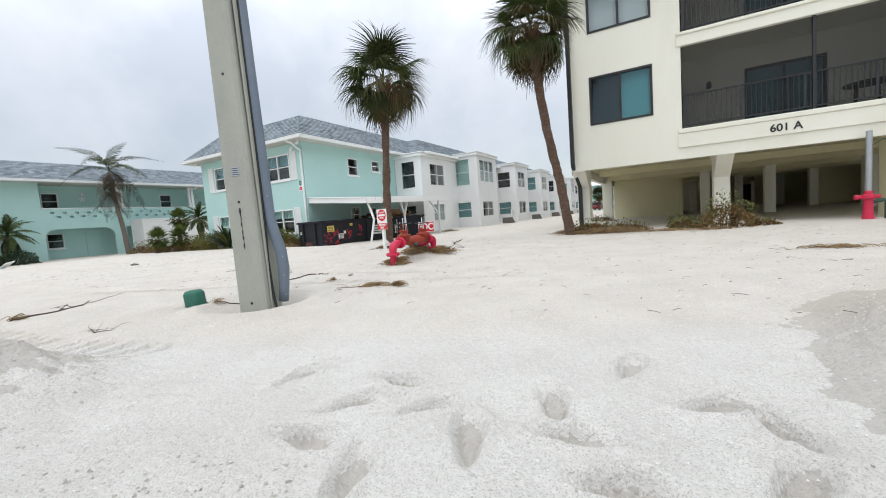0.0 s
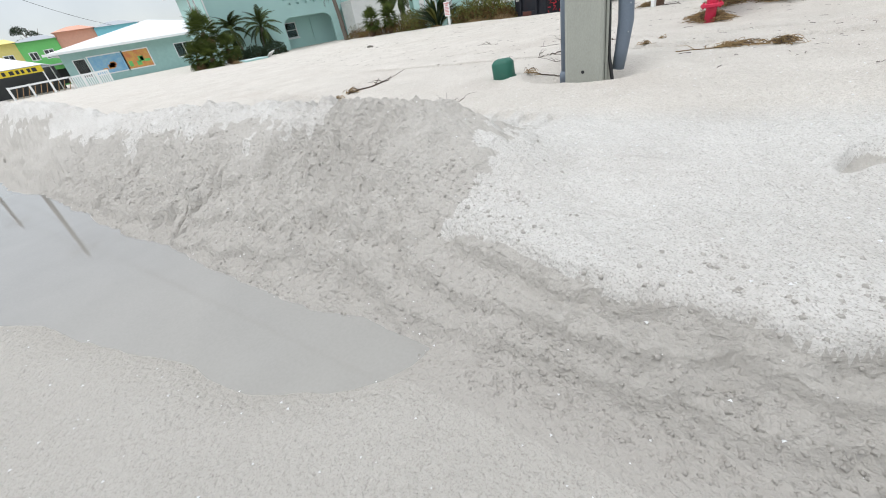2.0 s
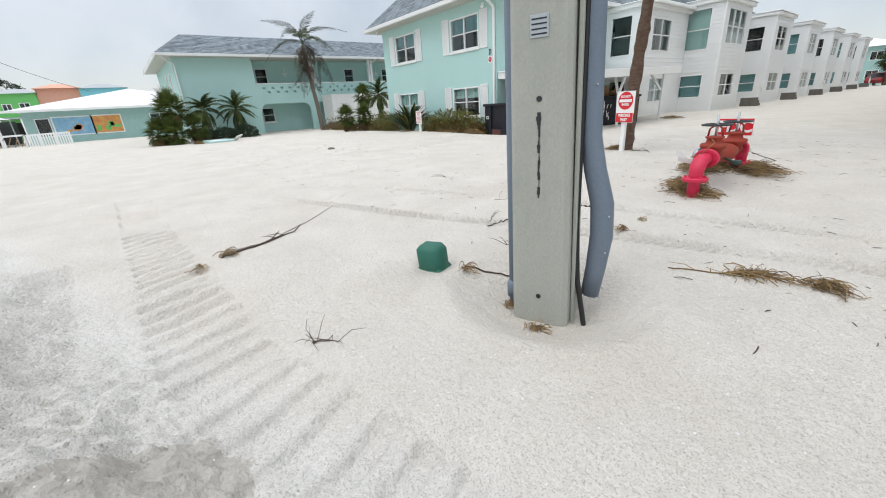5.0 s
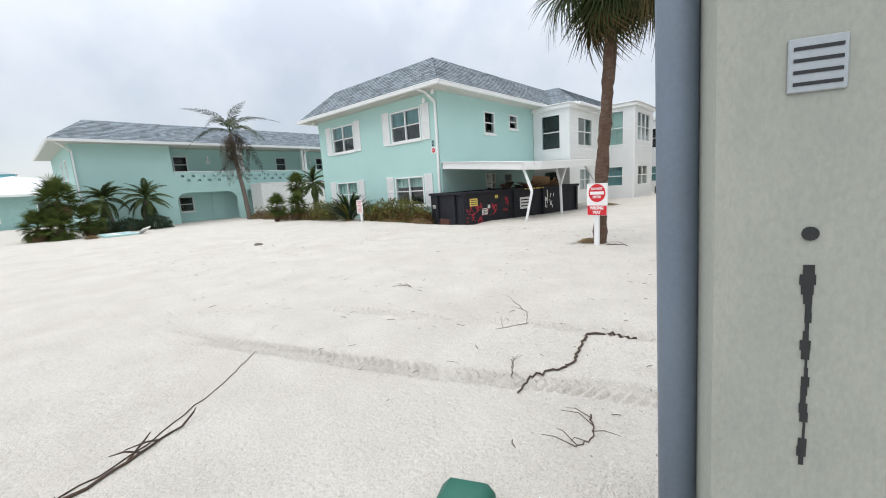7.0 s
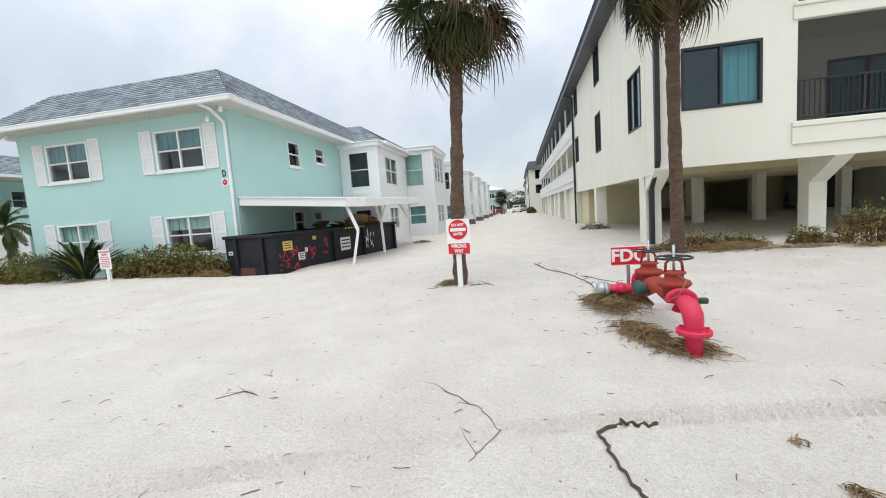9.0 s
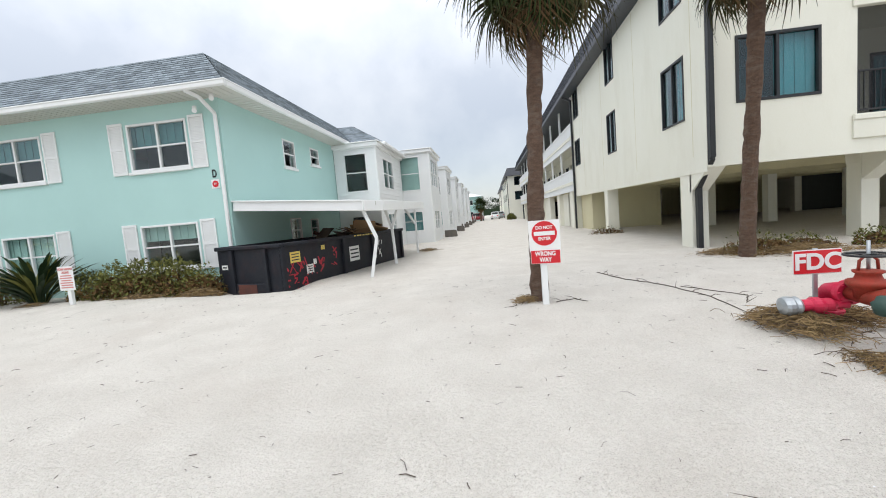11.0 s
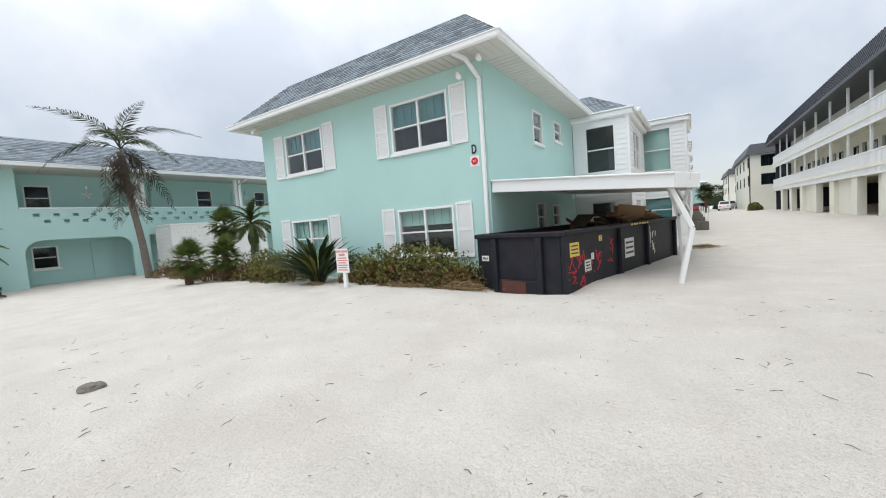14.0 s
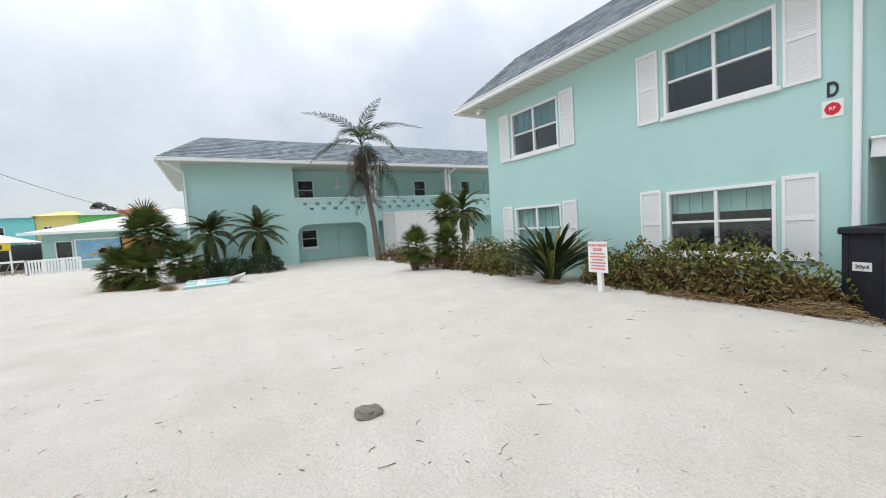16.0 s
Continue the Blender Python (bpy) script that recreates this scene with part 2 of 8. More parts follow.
FROND_DRY = mat("dry_palm_frond", (0.19, 0.12, 0.06), 0.8, second=(0.11, 0.068, 0.036), scale=5, amount=0.9, bump=0.1, random_tint=0.3, spec=0.2)
LEAF = mat("shrub_leaf", (0.18, 0.18, 0.04), 0.6, second=(0.07, 0.078, 0.02), scale=4, amount=1.0, bump=0, random_tint=0.4, per_island=True, spec=0.3)
LEAF_DARK = mat("dark_shrub_leaf", (0.025, 0.05, 0.018), 0.6, second=(0.015, 0.03, 0.012), scale=4, amount=1.0, bump=0, random_tint=0.4, per_island=True, spec=0.3)
LEAF_BROWN = mat("dead_brown_leaf", (0.23, 0.14, 0.06), 0.85, second=(0.11, 0.065, 0.03), scale=4, amount=1.0, bump=0, random_tint=0.4, per_island=True, spec=0.15)
HAY = mat("dry_seagrass", (0.34, 0.245, 0.12), 0.9, second=(0.16, 0.10, 0.05), scale=8, amount=1.0, bump=0, random_tint=0.45, per_island=True, spec=0.15)
TWIG = mat("dark_twig", (0.055, 0.038, 0.028), 0.9, second=(0.09, 0.06, 0.04), scale=8, amount=0.9, bump=0.2)
ROCK = mat("grey_rock", (0.22, 0.20, 0.17), 0.95, second=(0.12, 0.11, 0.09), scale=14, amount=1.0, bump=0.6)
FROND_BRIGHT = mat("young_palm_frond", (0.095, 0.125, 0.028), 0.55, second=(0.05, 0.07, 0.018), scale=5, amount=0.9, bump=0.05, random_tint=0.35, spec=0.15)
FROND_OLIVE = mat("fading_palm_frond", (0.085, 0.078, 0.030), 0.65, second=(0.050, 0.044, 0.020), scale=5, amount=0.9, bump=0.05, random_tint=0.35, spec=0.25)
FROND_GREY = mat("dead_grey_frond", (0.085, 0.068, 0.050), 0.85, second=(0.05, 0.038, 0.028), scale=5, amount=0.9, bump=0.1, random_tint=0.3, spec=0.15)
YELLOWWALL = mat("pale_yellow_parking_stucco", (0.66, 0.62, 0.42), 0.85, second=(0.60, 0.55, 0.36), scale=0.9, fine=70, amount=0.7, bump=0.2, bump_dist=0.005,
                 stain=(0.44, 0.39, 0.26), stain_amount=0.35, stain_scale=0.8, spec=0.2, stretch=(1, 1, 0.4))
# half-clear dark film that dims whatever lies behind it
SCREEN = bpy.data.materials.new("dimming_screen_film")
SCREEN.use_nodes = True
SCREEN.node_tree.nodes["Principled BSDF"].inputs["Base Color"].default_value = (0.015, 0.016, 0.018, 1)
SCREEN.node_tree.nodes["Principled BSDF"].inputs["Roughness"].default_value = 0.8
SCREEN.node_tree.nodes["Principled BSDF"].inputs["Alpha"].default_value = 0.38
WHITEBLOCK = mat("white_painted_block", (0.80, 0.80, 0.78), 0.8, second=(0.74, 0.74, 0.72), scale=3, amount=0.6, bump=0.15, random_tint=0.05)
WOODPOST = mat("grey_utility_wood", (0.17, 0.15, 0.13), 0.95, second=(0.11, 0.10, 0.085), amount=0.8, bump=0.4, stretch=(4, 4, 0.3))

# ---- small helpers ----
BASE = {}


def thing(name, at, label, category, group="", kind=""):
    ob = new(name)
    ob.empty_display_size = 0.2
    ob.location = at
    BASE[ob.name] = Vector(at)
    return tagged(ob, label, category, group, kind)


def part(name, bm, material, parent=None, label="", smooth=False, kind=""):
    """One mesh object from a bmesh in world places, under a thing or a part."""
    me = bpy.data.meshes.new(name)
    base = BASE.get(parent.name, Vector()) if parent else Vector()
    if parent:
        bmesh.ops.translate(bm, verts=bm.verts, vec=-base)
    bm.to_mesh(me)
    bm.free()
    if smooth:
        me.polygons.foreach_set("use_smooth", [True] * len(me.polygons))
    me.materials.append(material)
    ob = new(name, me)
    ob.parent = parent
    BASE[ob.name] = base
    return tagged(ob, label, kind=kind)


def mesh_of(name, verts, faces, material, smooth=False):
    me = bpy.data.meshes.new(name)
    me.from_pydata(verts, [], faces)
    if smooth:
        me.polygons.foreach_set("use_smooth", [True] * len(me.polygons))
    me.materials.append(material)
    return me


def box(bm, a, b, bevel=0.0):
    """A box between two corners, with bevelled edges."""
    c = [(p + q) / 2 for p, q in zip(a, b)]
    d = [abs(q - p) for p, q in zip(a, b)]
    got = bmesh.ops.create_cube(bm, size=1, matrix=Matrix.LocRotScale(c, None, d))
    if bevel:
        edges = list({e for v in got["verts"] for e in v.link_edges})
        bmesh.ops.bevel(bm, geom=edges, offset=min(bevel, min(d) * 0.4), segments=1, affect="EDGES")
    return bm


def beam(bm, a, b, w, h=None, bevel=0.0):
    """A square bar from a to b."""
    a, b = Vector(a), Vector(b)
    m = Matrix.Translation((a + b) / 2) @ (b - a).to_track_quat("Z", "Y").to_matrix().to_4x4()
    got = bmesh.ops.create_cube(bm, size=1, matrix=m @ Matrix.Diagonal((w, h or w, (b - a).length, 1)))
    if bevel:
        bmesh.ops.bevel(bm, geom=list({e for v in got["verts"] for e in v.link_edges}), offset=bevel, segments=1, affect="EDGES")
    return bm


def tube(bm, pts, radius, n=8, closed=True):
    """A round tube along points; radius: one number or one for each point."""
    pts = [Vector(p) for p in pts]
    rad = [radius] * len(pts) if isinstance(radius, (int, float)) else radius
    rings, side = [], None
    for k, p in enumerate(pts):
        ahead = (pts[min(k + 1, len(pts) - 1)] - pts[max(k - 1, 0)]).normalized()
        if side is None:
            side = ahead.orthogonal().normalized()
        side = (side - ahead * side.dot(ahead)).normalized()
        up = ahead.cross(side)
        rings.append([bm.verts.new(p + rad[k] * (math.cos(q * math.tau / n) * side + math.sin(q * math.tau / n) * up)) for q in range(n)])
    for r, s in zip(rings, rings[1:]):
        for q in range(n):
            bm.faces.new((r[q], r[(q + 1) % n], s[(q + 1) % n], s[q]))
    if closed:
        bm.faces.new(rings[0][::-1])
        bm.faces.new(rings[-1])
    return bm


def lathe(bm, base, axis, profile, n=16):
    """A turned body: profile rows of (distance along the axis, radius)."""
    base, axis = Vector(base), Vector(axis).normalized()
    side = axis.orthogonal().normalized()
    up = axis.cross(side)
    rings = [[bm.verts.new(base + axis * d + r * (math.cos(q * math.tau / n) * side + math.sin(q * math.tau / n) * up)) for q in range(n)] for d, r in profile]
    for r, s in zip(rings, rings[1:]):
        for q in range(n):
            bm.faces.new((r[q], r[(q + 1) % n], s[(q + 1) % n], s[q]))
    bm.faces.new(rings[0][::-1])
    bm.faces.new(rings[-1])
    return bm


class Face:
    """A wall plane: axis 'x' or 'y', its place, and the side (+1 or -1) that is outdoors."""

    def __init__(self, axis, at, out):
        self.axis, self.at, self.out = axis, at, out

    def box(self, bm, a0, a1, n0, n1, z0, z1, bevel=0.0):
        p, q = self.at + self.out * n0, self.at + self.out * n1
        if self.axis == "y":
            return box(bm, (a0, min(p, q), z0), (a1, max(p, q), z1), bevel)
        return box(bm, (min(p, q), a0, z0), (max(p, q), a1, z1), bevel)

    def point(self, a, n, z):
        p = self.at + self.out * n
        return Vector((a, p, z)) if self.axis == "y" else Vector((p, a, z))


def wall(bm, f, a0, a1, z0, z1, holes=(), thick=0.2):
    """A wall of that thickness behind its plane, with openings through it."""
    cuts = sorted({a0, a1, *[h[0] for h in holes], *[h[1] for h in holes]})
    ups = sorted({z0, z1, *[h[2] for h in holes], *[h[3] for h in holes]})
    for p, q in zip(cuts, cuts[1:]):
        for r, s in zip(ups, ups[1:]):
            if not any(h[0] <= p and q <= h[1] and h[2] <= r and s <= h[3] for h in holes):
                f.box(bm, p, q, -thick, 0, r, s)
    bmesh.ops.remove_doubles(bm, verts=bm.verts, dist=0.0005)
    bm.verts.index_update()
    met = {}
    for face in bm.faces:
        met.setdefault(frozenset(v.index for v in face.verts), []).append(face)
    bmesh.ops.delete(bm, geom=[x for same in met.values() if len(same) > 1 for x in same], context="FACES_ONLY")
    return bm


def window(house, f, a0, a1, z0, z1, lights=2, rails=True, frame_mat=None, glass=None, blind=None, blind_drop=1.0, sill=True, bar=0.06, span=(0.0, 1.0)):
    """A window in its opening: frame, one pane for each light and sash, sill, blind or curtain."""
    fm = frame_mat or TRIM
    bm = bmesh.new()
    for p, q, r, s in ((a0, a1, z1 - bar, z1), (a0, a1, z0, z0 + bar), (a0, a0 + bar, z0 + bar, z1 - bar), (a1 - bar, a1, z0 + bar, z1 - bar)):
        f.box(bm, p, q, -0.09, 0.025, r, s, 0.006)
    w = (a1 - a0 - 2 * bar) / lights
    zm = (z0 + z1) / 2
    win = part("window", bm, fm, house)
    for k in range(1, lights):
        bm = bmesh.new()
        f.box(bm, a0 + bar + k * w - bar / 2, a0 + bar + k * w + bar / 2, -0.08, 0.015, z0 + bar, z1 - bar, 0.005)
        part("mullion", bm, fm, win)
    if rails:
        for k in range(lights):
            bm = bmesh.new()
            f.box(bm, a0 + bar + k * w + bar / 2, a0 + bar + (k + 1) * w - bar / 2, -0.07, 0.0, zm - 0.022, zm + 0.022, 0.004)
            part("meeting_rail", bm, fm, win)
    spans = ((z0 + bar, zm), (zm, z1 - bar)) if rails else ((z0 + bar, z1 - bar),)
    for k in range(lights):
        for i, (r, s) in enumerate(spans):
            bm = bmesh.new()
            f.box(bm, a0 + bar + k * w + 0.004, a0 + bar + (k + 1) * w - 0.004, -0.05 + 0.012 * i, -0.044 + 0.012 * i, r, s)
            pane = part("pane", bm, glass or GLASS, win)
            pane.visible_shadow = False
    if blind:
        bm = bmesh.new()
        zb = z1 - bar - (z1 - z0 - 2 * bar) * blind_drop
        b0, b1 = a0 + (a1 - a0) * span[0], a0 + (a1 - a0) * span[1]
        count = max(2, int((b1 - b0) / 0.12))
        for k in range(count):
            p, q = b0 + (b1 - b0) * k / count, b0 + (b1 - b0) * (k + 1) / count
            f.box(bm, p, q, -0.16 - 0.02 * (k % 2), -0.15 - 0.02 * (k % 2), zb, z1 - 0.02)
        part("blind", bm, blind, win)
    # dark sheet puts the unlit room's shade behind the glass as colour
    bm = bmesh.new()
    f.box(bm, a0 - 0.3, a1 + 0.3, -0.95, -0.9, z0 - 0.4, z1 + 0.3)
    part("unlit_room_sheet", bm, DARK, win)
    if sill:
        bm = bmesh.new()
        f.box(bm, a0 - 0.06, a1 + 0.06, -0.02, 0.075, z0 - 0.085, z0 - 0.003, 0.012)
        part("sill", bm, fm, win)
    return win


def shutter(house, f, a0, a1, z0, z1):
    """A louvred shutter: backing, two stiles, three rails, slats."""
    bm = bmesh.new()
    f.box(bm, a0 + 0.02, a1 - 0.02, 0.004, 0.014, z0 + 0.02, z1 - 0.02)
    sh = part("shutter", bm, TRIM, house)
    for name, p, q, r, t in (("stile", a0, a0 + 0.05, z0, z1), ("stile", a1 - 0.05, a1, z0, z1), ("rail", a0 + 0.05, a1 - 0.05, z0, z0 + 0.07), ("rail", a0 + 0.05, a1 - 0.05, z1 - 0.07, z1),
                             ("rail", a0 + 0.05, a1 - 0.05, (z0 + z1) / 2 - 0.04, (z0 + z1) / 2 + 0.04)):
        bm = bmesh.new()
        f.box(bm, p, q, 0.003, 0.045, r, t, 0.005)
        part(name, bm, TRIM, sh)
    me = None
    for lo, hi in ((z0 + 0.07, (z0 + z1) / 2 - 0.04), ((z0 + z1) / 2 + 0.04, z1 - 0.07)):
        count = int((hi - lo) / 0.042)
        for k in range(count):
            z = lo + (k + 0.5) * (hi - lo) / count
            if me is None:
                bm = bmesh.new()
                f.box(bm, a0 + 0.05, a1 - 0.05, 0.015, 0.030, -0.015, 0.015)
                slat = part("slat", bm, TRIM, sh)
                me = slat.data
                slat.location.z = z
            else:
                slat = new("slat", me)
                slat.parent = sh
                slat.location.z = z
    return sh


def letters(text, size, f_point, right, up, material, parent, label="", depth=0.004, bold=0.0, squeeze=1.0):
    """Raised letters centred on a place, reading along right, in Blender's own font."""
    cu = bpy.data.curves.new("letters", "FONT")
    cu.body, cu.size, cu.extrude, cu.offset, cu.align_x, cu.align_y = text, size, depth, bold, "CENTER", "CENTER"
    tmp = new("letters", cu)
    me = bpy.data.meshes.new_from_object(tmp.evaluated_get(bpy.context.evaluated_depsgraph_get()))
    bpy.data.objects.remove(tmp)
    right, up = Vector(right).normalized(), Vector(up).normalized()
    m = Matrix((right, up, right.cross(up))).transposed().to_4x4()
    base = BASE.get(parent.name, Vector()) if parent else Vector()
    m.translation = Vector(f_point) - base
    me.transform(m @ Matrix.Diagonal((squeeze, 1, 1, 1)))
    me.materials.clear()
    me.materials.append(material)
    ob = new("lettering", me)
    ob.parent = parent
    return tagged(ob, label)


def fbm(x, y, scale, seed=0, octaves=4):
    """Smooth value noise in -1..1 on arrays."""
    out, amp, total = np.zeros_like(x), 1.0, 0.0
    for o in range(octaves):
        s = scale * 2 ** o
        u, v = x * s + 17.3 * seed + 5.1 * o, y * s - 9.7 * seed + 3.7 * o
        iu, iv = np.floor(u).astype(np.int64), np.floor(v).astype(np.int64)
        fu, fv = u - iu, v - iv
        fu, fv = fu * fu * (3 - 2 * fu), fv * fv * (3 - 2 * fv)

        def h(a, b):
            k = (a * 374761393 + b * 668265263 + seed * 1442695) & 0xFFFFFFFF
            k = ((k ^ (k >> 13)) * 1274126177) & 0xFFFFFFFF
            return ((k ^ (k >> 16)) & 0xFFFF) / 32767.5 - 1

        a, b, c, d = h(iu, iv), h(iu + 1, iv), h(iu, iv + 1), h(iu + 1, iv + 1)
        out += amp * ((a * (1 - fu) + b * fu) * (1 - fv) + (c * (1 - fu) + d * fu) * fv)
        total += amp
        amp *= 0.5
    return out / total


def step(a, b, x):
    t = np.clip((x - a) / (b - a), 0, 1)
    return t * t * (3 - 2 * t)


# ---- ground: sand sheet, bank along the road, road with a puddle ----
FOOT = [(-1.25, 1.195, 5), (-0.80, 1.66, 50), (-0.505, 1.485, 111), (-0.225, 1.93, 109), (0.51, 2.165, 29), (-0.86, 1.075, 106), (0.13, 1.40, 3), (0.68, 1.66, 60),
        (-1.17, 1.85, 8), (-1.24, 1.55, 60), (0.72, 2.02, -60), (-0.08, 1.665, 4), (-1.84, 1.70, 80), (0.1, 2.5, 80)]
TRACKS = [((-3.55, 1.50), (-4.9, 1.25), 0.66, 0.030, 0.25), ((-4.9, 1.25), (-6.6, 1.15), 0.60, 0.030, 0.23), ((-6.6, 1.15), (-12.0, 0.95), 0.52, 0.028, 0.2), ((-4.6, 0.5), (-8.2, 0.15), 0.36, 0.02, 0.07),
          ((-9.7, 2.9), (-6.45, 4.0), 0.26, 0.028, 0.085), ((-6.45, 4.0), (-4.6, 4.72), 0.26, 0.028, 0.085), ((-4.6, 4.72), (-1.5, 5.6), 0.26, 0.024, 0.085),
          ((-11.4, 2.5), (-8.85, 4.55), 0.22, 0.016, 0.08), ((-8.85, 4.55), (-5.95, 5.49), 0.22, 0.018, 0.08), ((-5.95, 5.49), (-2.0, 6.2), 0.22, 0.018, 0.08),
          ((0.5, -1.0), (-8.5, -3.9), 0.3, 0.042, 0.10), ((0.5, -1.75), (-8.5, -4.6), 0.3, 0.042, 0.10), ((-1.6, -0.62), (-3.6, -1.3), 0.22, 0.024, 0.08)]


def ground_height(x, y):
    s, d = -0.9455 * x - 0.3256 * y, -0.3256 * x + 0.9455 * y
    wob = 0.11 * fbm(s, d * 0, 1.1, 3, 3) + 0.05 * fbm(s, d, 3.1, 4, 3)
    left = step(2.3, 3.4, s)
    right = step(0.05, -0.8, s + 1.6 + 0.53 * np.clip(d - 1.9, 0, 2.5))
    heap = np.maximum(left, right)
    z = -0.10 + 0.08 * step(1.0, 4.5, d) + 0.03 * step(6, 12, d) + 0.05 * fbm(x, y, 0.16, 7, 3) * step(1.5, 6, d) + 0.012 * fbm(x, y, 1.3, 8, 4)
    crest = np.where(s > 0, 0.38, 0.24) * heap * np.exp(-((d - np.where(s > 0, 1.85, 2.6) - 0.15 * fbm(s, d * 0, 0.7, 11, 2)) / np.where(s > 0, 0.5, 1.0)) ** 2) * (1 + 0.35 * fbm(s, d, 0.55, 12, 3))
    crest *= 1 - 0.55 * step(8.0, 11.0, s) + 1.1 * step(9.0, 12, s) * np.exp(-((d - 2.2) / 0.9) ** 2)
    z = z + crest
    rough = heap * step(0.6, 0.9, d) * step(np.where(s > 0, 2.8, 3.8), np.where(s > 0, 2.2, 3.0), d)
    lumpy = step(-0.25, 0.35, fbm(x, y, 0.9, 29, 3))
    z += rough * (0.07 * fbm(x, y, 2.6, 21, 6) + 0.06 * np.maximum(fbm(x, y, 7.0, 22, 4), 0) - 0.05 * np.maximum(fbm(x, y, 4.5, 28, 3) - 0.25, 0))
    z += rough * lumpy * (0.08 * (0.5 - np.abs(fbm(x, y, 5.0, 33, 2)) ** 0.6) + 0.06 * (0.5 - np.abs(fbm(x, y, 11.0, 34, 2)) ** 0.6))
    z += 0.018 * fbm(x, y, 4.0, 23, 5) * step(3.5, 1.5, d) + 0.011 * fbm(x, y, 9.0, 24, 4) + 0.016 * fbm(x, y, 2.2, 25, 4) * step(8.0, 3.0, d)
    ripple = 0.55 * np.sin((d * 1.0 + 0.25 * fbm(x, y, 0.8, 26, 3)) * 34) * step(-0.1, 0.5, fbm(x, y, 0.5, 27, 2) + 0.3) * step(0.9, 1.2, d) * step(3.2, 2.2, d)
    z += 0.006 * ripple
    z -= 0.20 * np.exp(-(((x + 4.38) / 0.56) ** 2 + ((y - 3.22) / 0.50) ** 2) ** 2)
    z += 0.035 * np.exp(-((np.hypot((x + 4.38) / 0.56, (y - 3.22) / 0.50) - 1.45) / 0.22) ** 2)
    z -= 0.05 * np.exp(-(((x + 5.35) / 0.35) ** 2 + ((y - 3.0) / 0.3) ** 2))
    z += 0.10 * np.exp(-(((x + 4.9) / 0.5) ** 2 + ((y - 8.2) / 0.4) ** 2))
    z -= 0.16 * np.exp(-(((x + 14.2) / 1.6) ** 2 + ((y - 13.2) / 0.6) ** 2))
    z += 0.12 * np.exp(-(((x + 18.0) / 6.0) ** 2 + ((y - 11.8) / 1.6) ** 2))
    for fx, fy, turn in FOOT:
        c, q = math.cos(radians(turn)), math.sin(radians(turn))
        u, v = (x - fx) * c + (y - fy) * q, -(x - fx) * q + (y - fy) * c
        r = (u / 0.165) ** 2 + (v / (0.062 + 0.012 * np.tanh(20 * u))) ** 2
        z += -0.065 * np.exp(-np.minimum(r, 30) ** 2) * (1 + 0.3 * fbm(x, y, 12, 35, 3)) + 0.018 * np.exp(-(np.sqrt(np.minimum(r, 90)) - 1.55) ** 2 * 9)
    for (ax, ay), (bx, by), width, deep, pitch in TRACKS:
        length = math.hypot(bx - ax, by - ay)
        ux, uy = (bx - ax) / length, (by - ay) / length
        u, v = (x - ax) * ux + (y - ay) * uy, -(x - ax) * uy + (y - ay) * ux
        v = v + 0.04 * fbm(x, y, 0.6, 31, 2)
        mask = step(-0.1, 0.1, u) * step(length + 0.1, length - 0.1, u) * step(width / 2 + 0.03, width / 2 - 0.03, np.abs(v))
        z += mask * deep * 1.5 * (0.6 + 0.6 * step(-0.5, 0.4, fbm(x, y, 1.1, 36, 3))) * (np.tanh(2.2 * np.sin((u + (0.25 * v + 0.03 * fbm(x, y, 2.5, 37, 2) if width > 0.5 else np.abs(v) * 0.6)) * math.tau / pitch)) * 0.55 - 0.55)
    low = -0.46 + 0.02 * fbm(x, y, 0.8, 41, 3) + 0.006 * fbm(x, y, 5.0, 42, 3)
    shore = np.interp(s, [2.3, 2.7, 3.2, 4.0, 5.0, 6.0, 8.0, 12.0, 30.0], [0.75, 0.42, 0.15, 0.02, -0.2, -0.6, -0.9, -0.7, -0.4])
    low -= 0.075 * step(shore - 0.25, shore + 0.2, d) * step(2.35, 2.9, s)
    toe = np.interp(s, [-6, 1.4, 2.4, 3.2, 5, 12], [0.62, 0.66, 0.66, 0.62, 0.62, 0.50]) + wob
    edge = toe + np.interp(s, [-4, -2.4, -1.2, 2.1, 3.2, 5], [0.75, 0.7, 0.30, 0.28, 0.78, 0.80]) + (0.06 * np.abs(fbm(s, d * 0.3, 4.5, 45, 3)) + 0.03 * fbm(s, d, 13, 46, 2)) * (1 - left)
    k = np.clip((d - toe) / np.maximum(edge - toe, 0.05), 0, 1)
    ledge = 3.0 * k + 0.9 * fbm(s, d, 1.7, 58, 4) + 0.25 * fbm(s, d, 9.0, 59, 3)
    riser = (np.floor(ledge) + step(0.45, 0.75, ledge - np.floor(ledge)) - ledge) / 3.0
    k = np.clip(k + 0.4 * riser * np.clip(5 * k * (1 - k), 0, 1), 0, 1)
    face = np.where(k < 0.72, 0.62 * k / 0.72, 0.62 + 0.38 * (k - 0.72) / 0.28) * (1 - heap) + heap * k ** 0.85
    z = low * (1 - face) + z * face
    cut = np.clip(4 * k * (1 - k), 0, 1)
    crack = np.abs(fbm(s * 1.0, d * 0.35, 3.0, 51, 4))
    lump = step(-0.3, 0.3, fbm(s, d, 1.3, 55, 3))
    crumbs = 0.07 * (0.5 - np.abs(fbm(x, y, 4.2, 56, 3)) ** 0.6) + 0.045 * (0.5 - np.abs(fbm(x, y, 9.5, 57, 2)) ** 0.6)
    return z + cut * (0.06 * fbm(s, d, 2.2, 52, 6) + 0.045 * fbm(s, d, 7.0, 53, 4) + lump * crumbs - 0.06 * np.exp(-(crack / 0.035) ** 2) * step(0.0, 0.3, fbm(s, d, 1.1, 54, 2)))


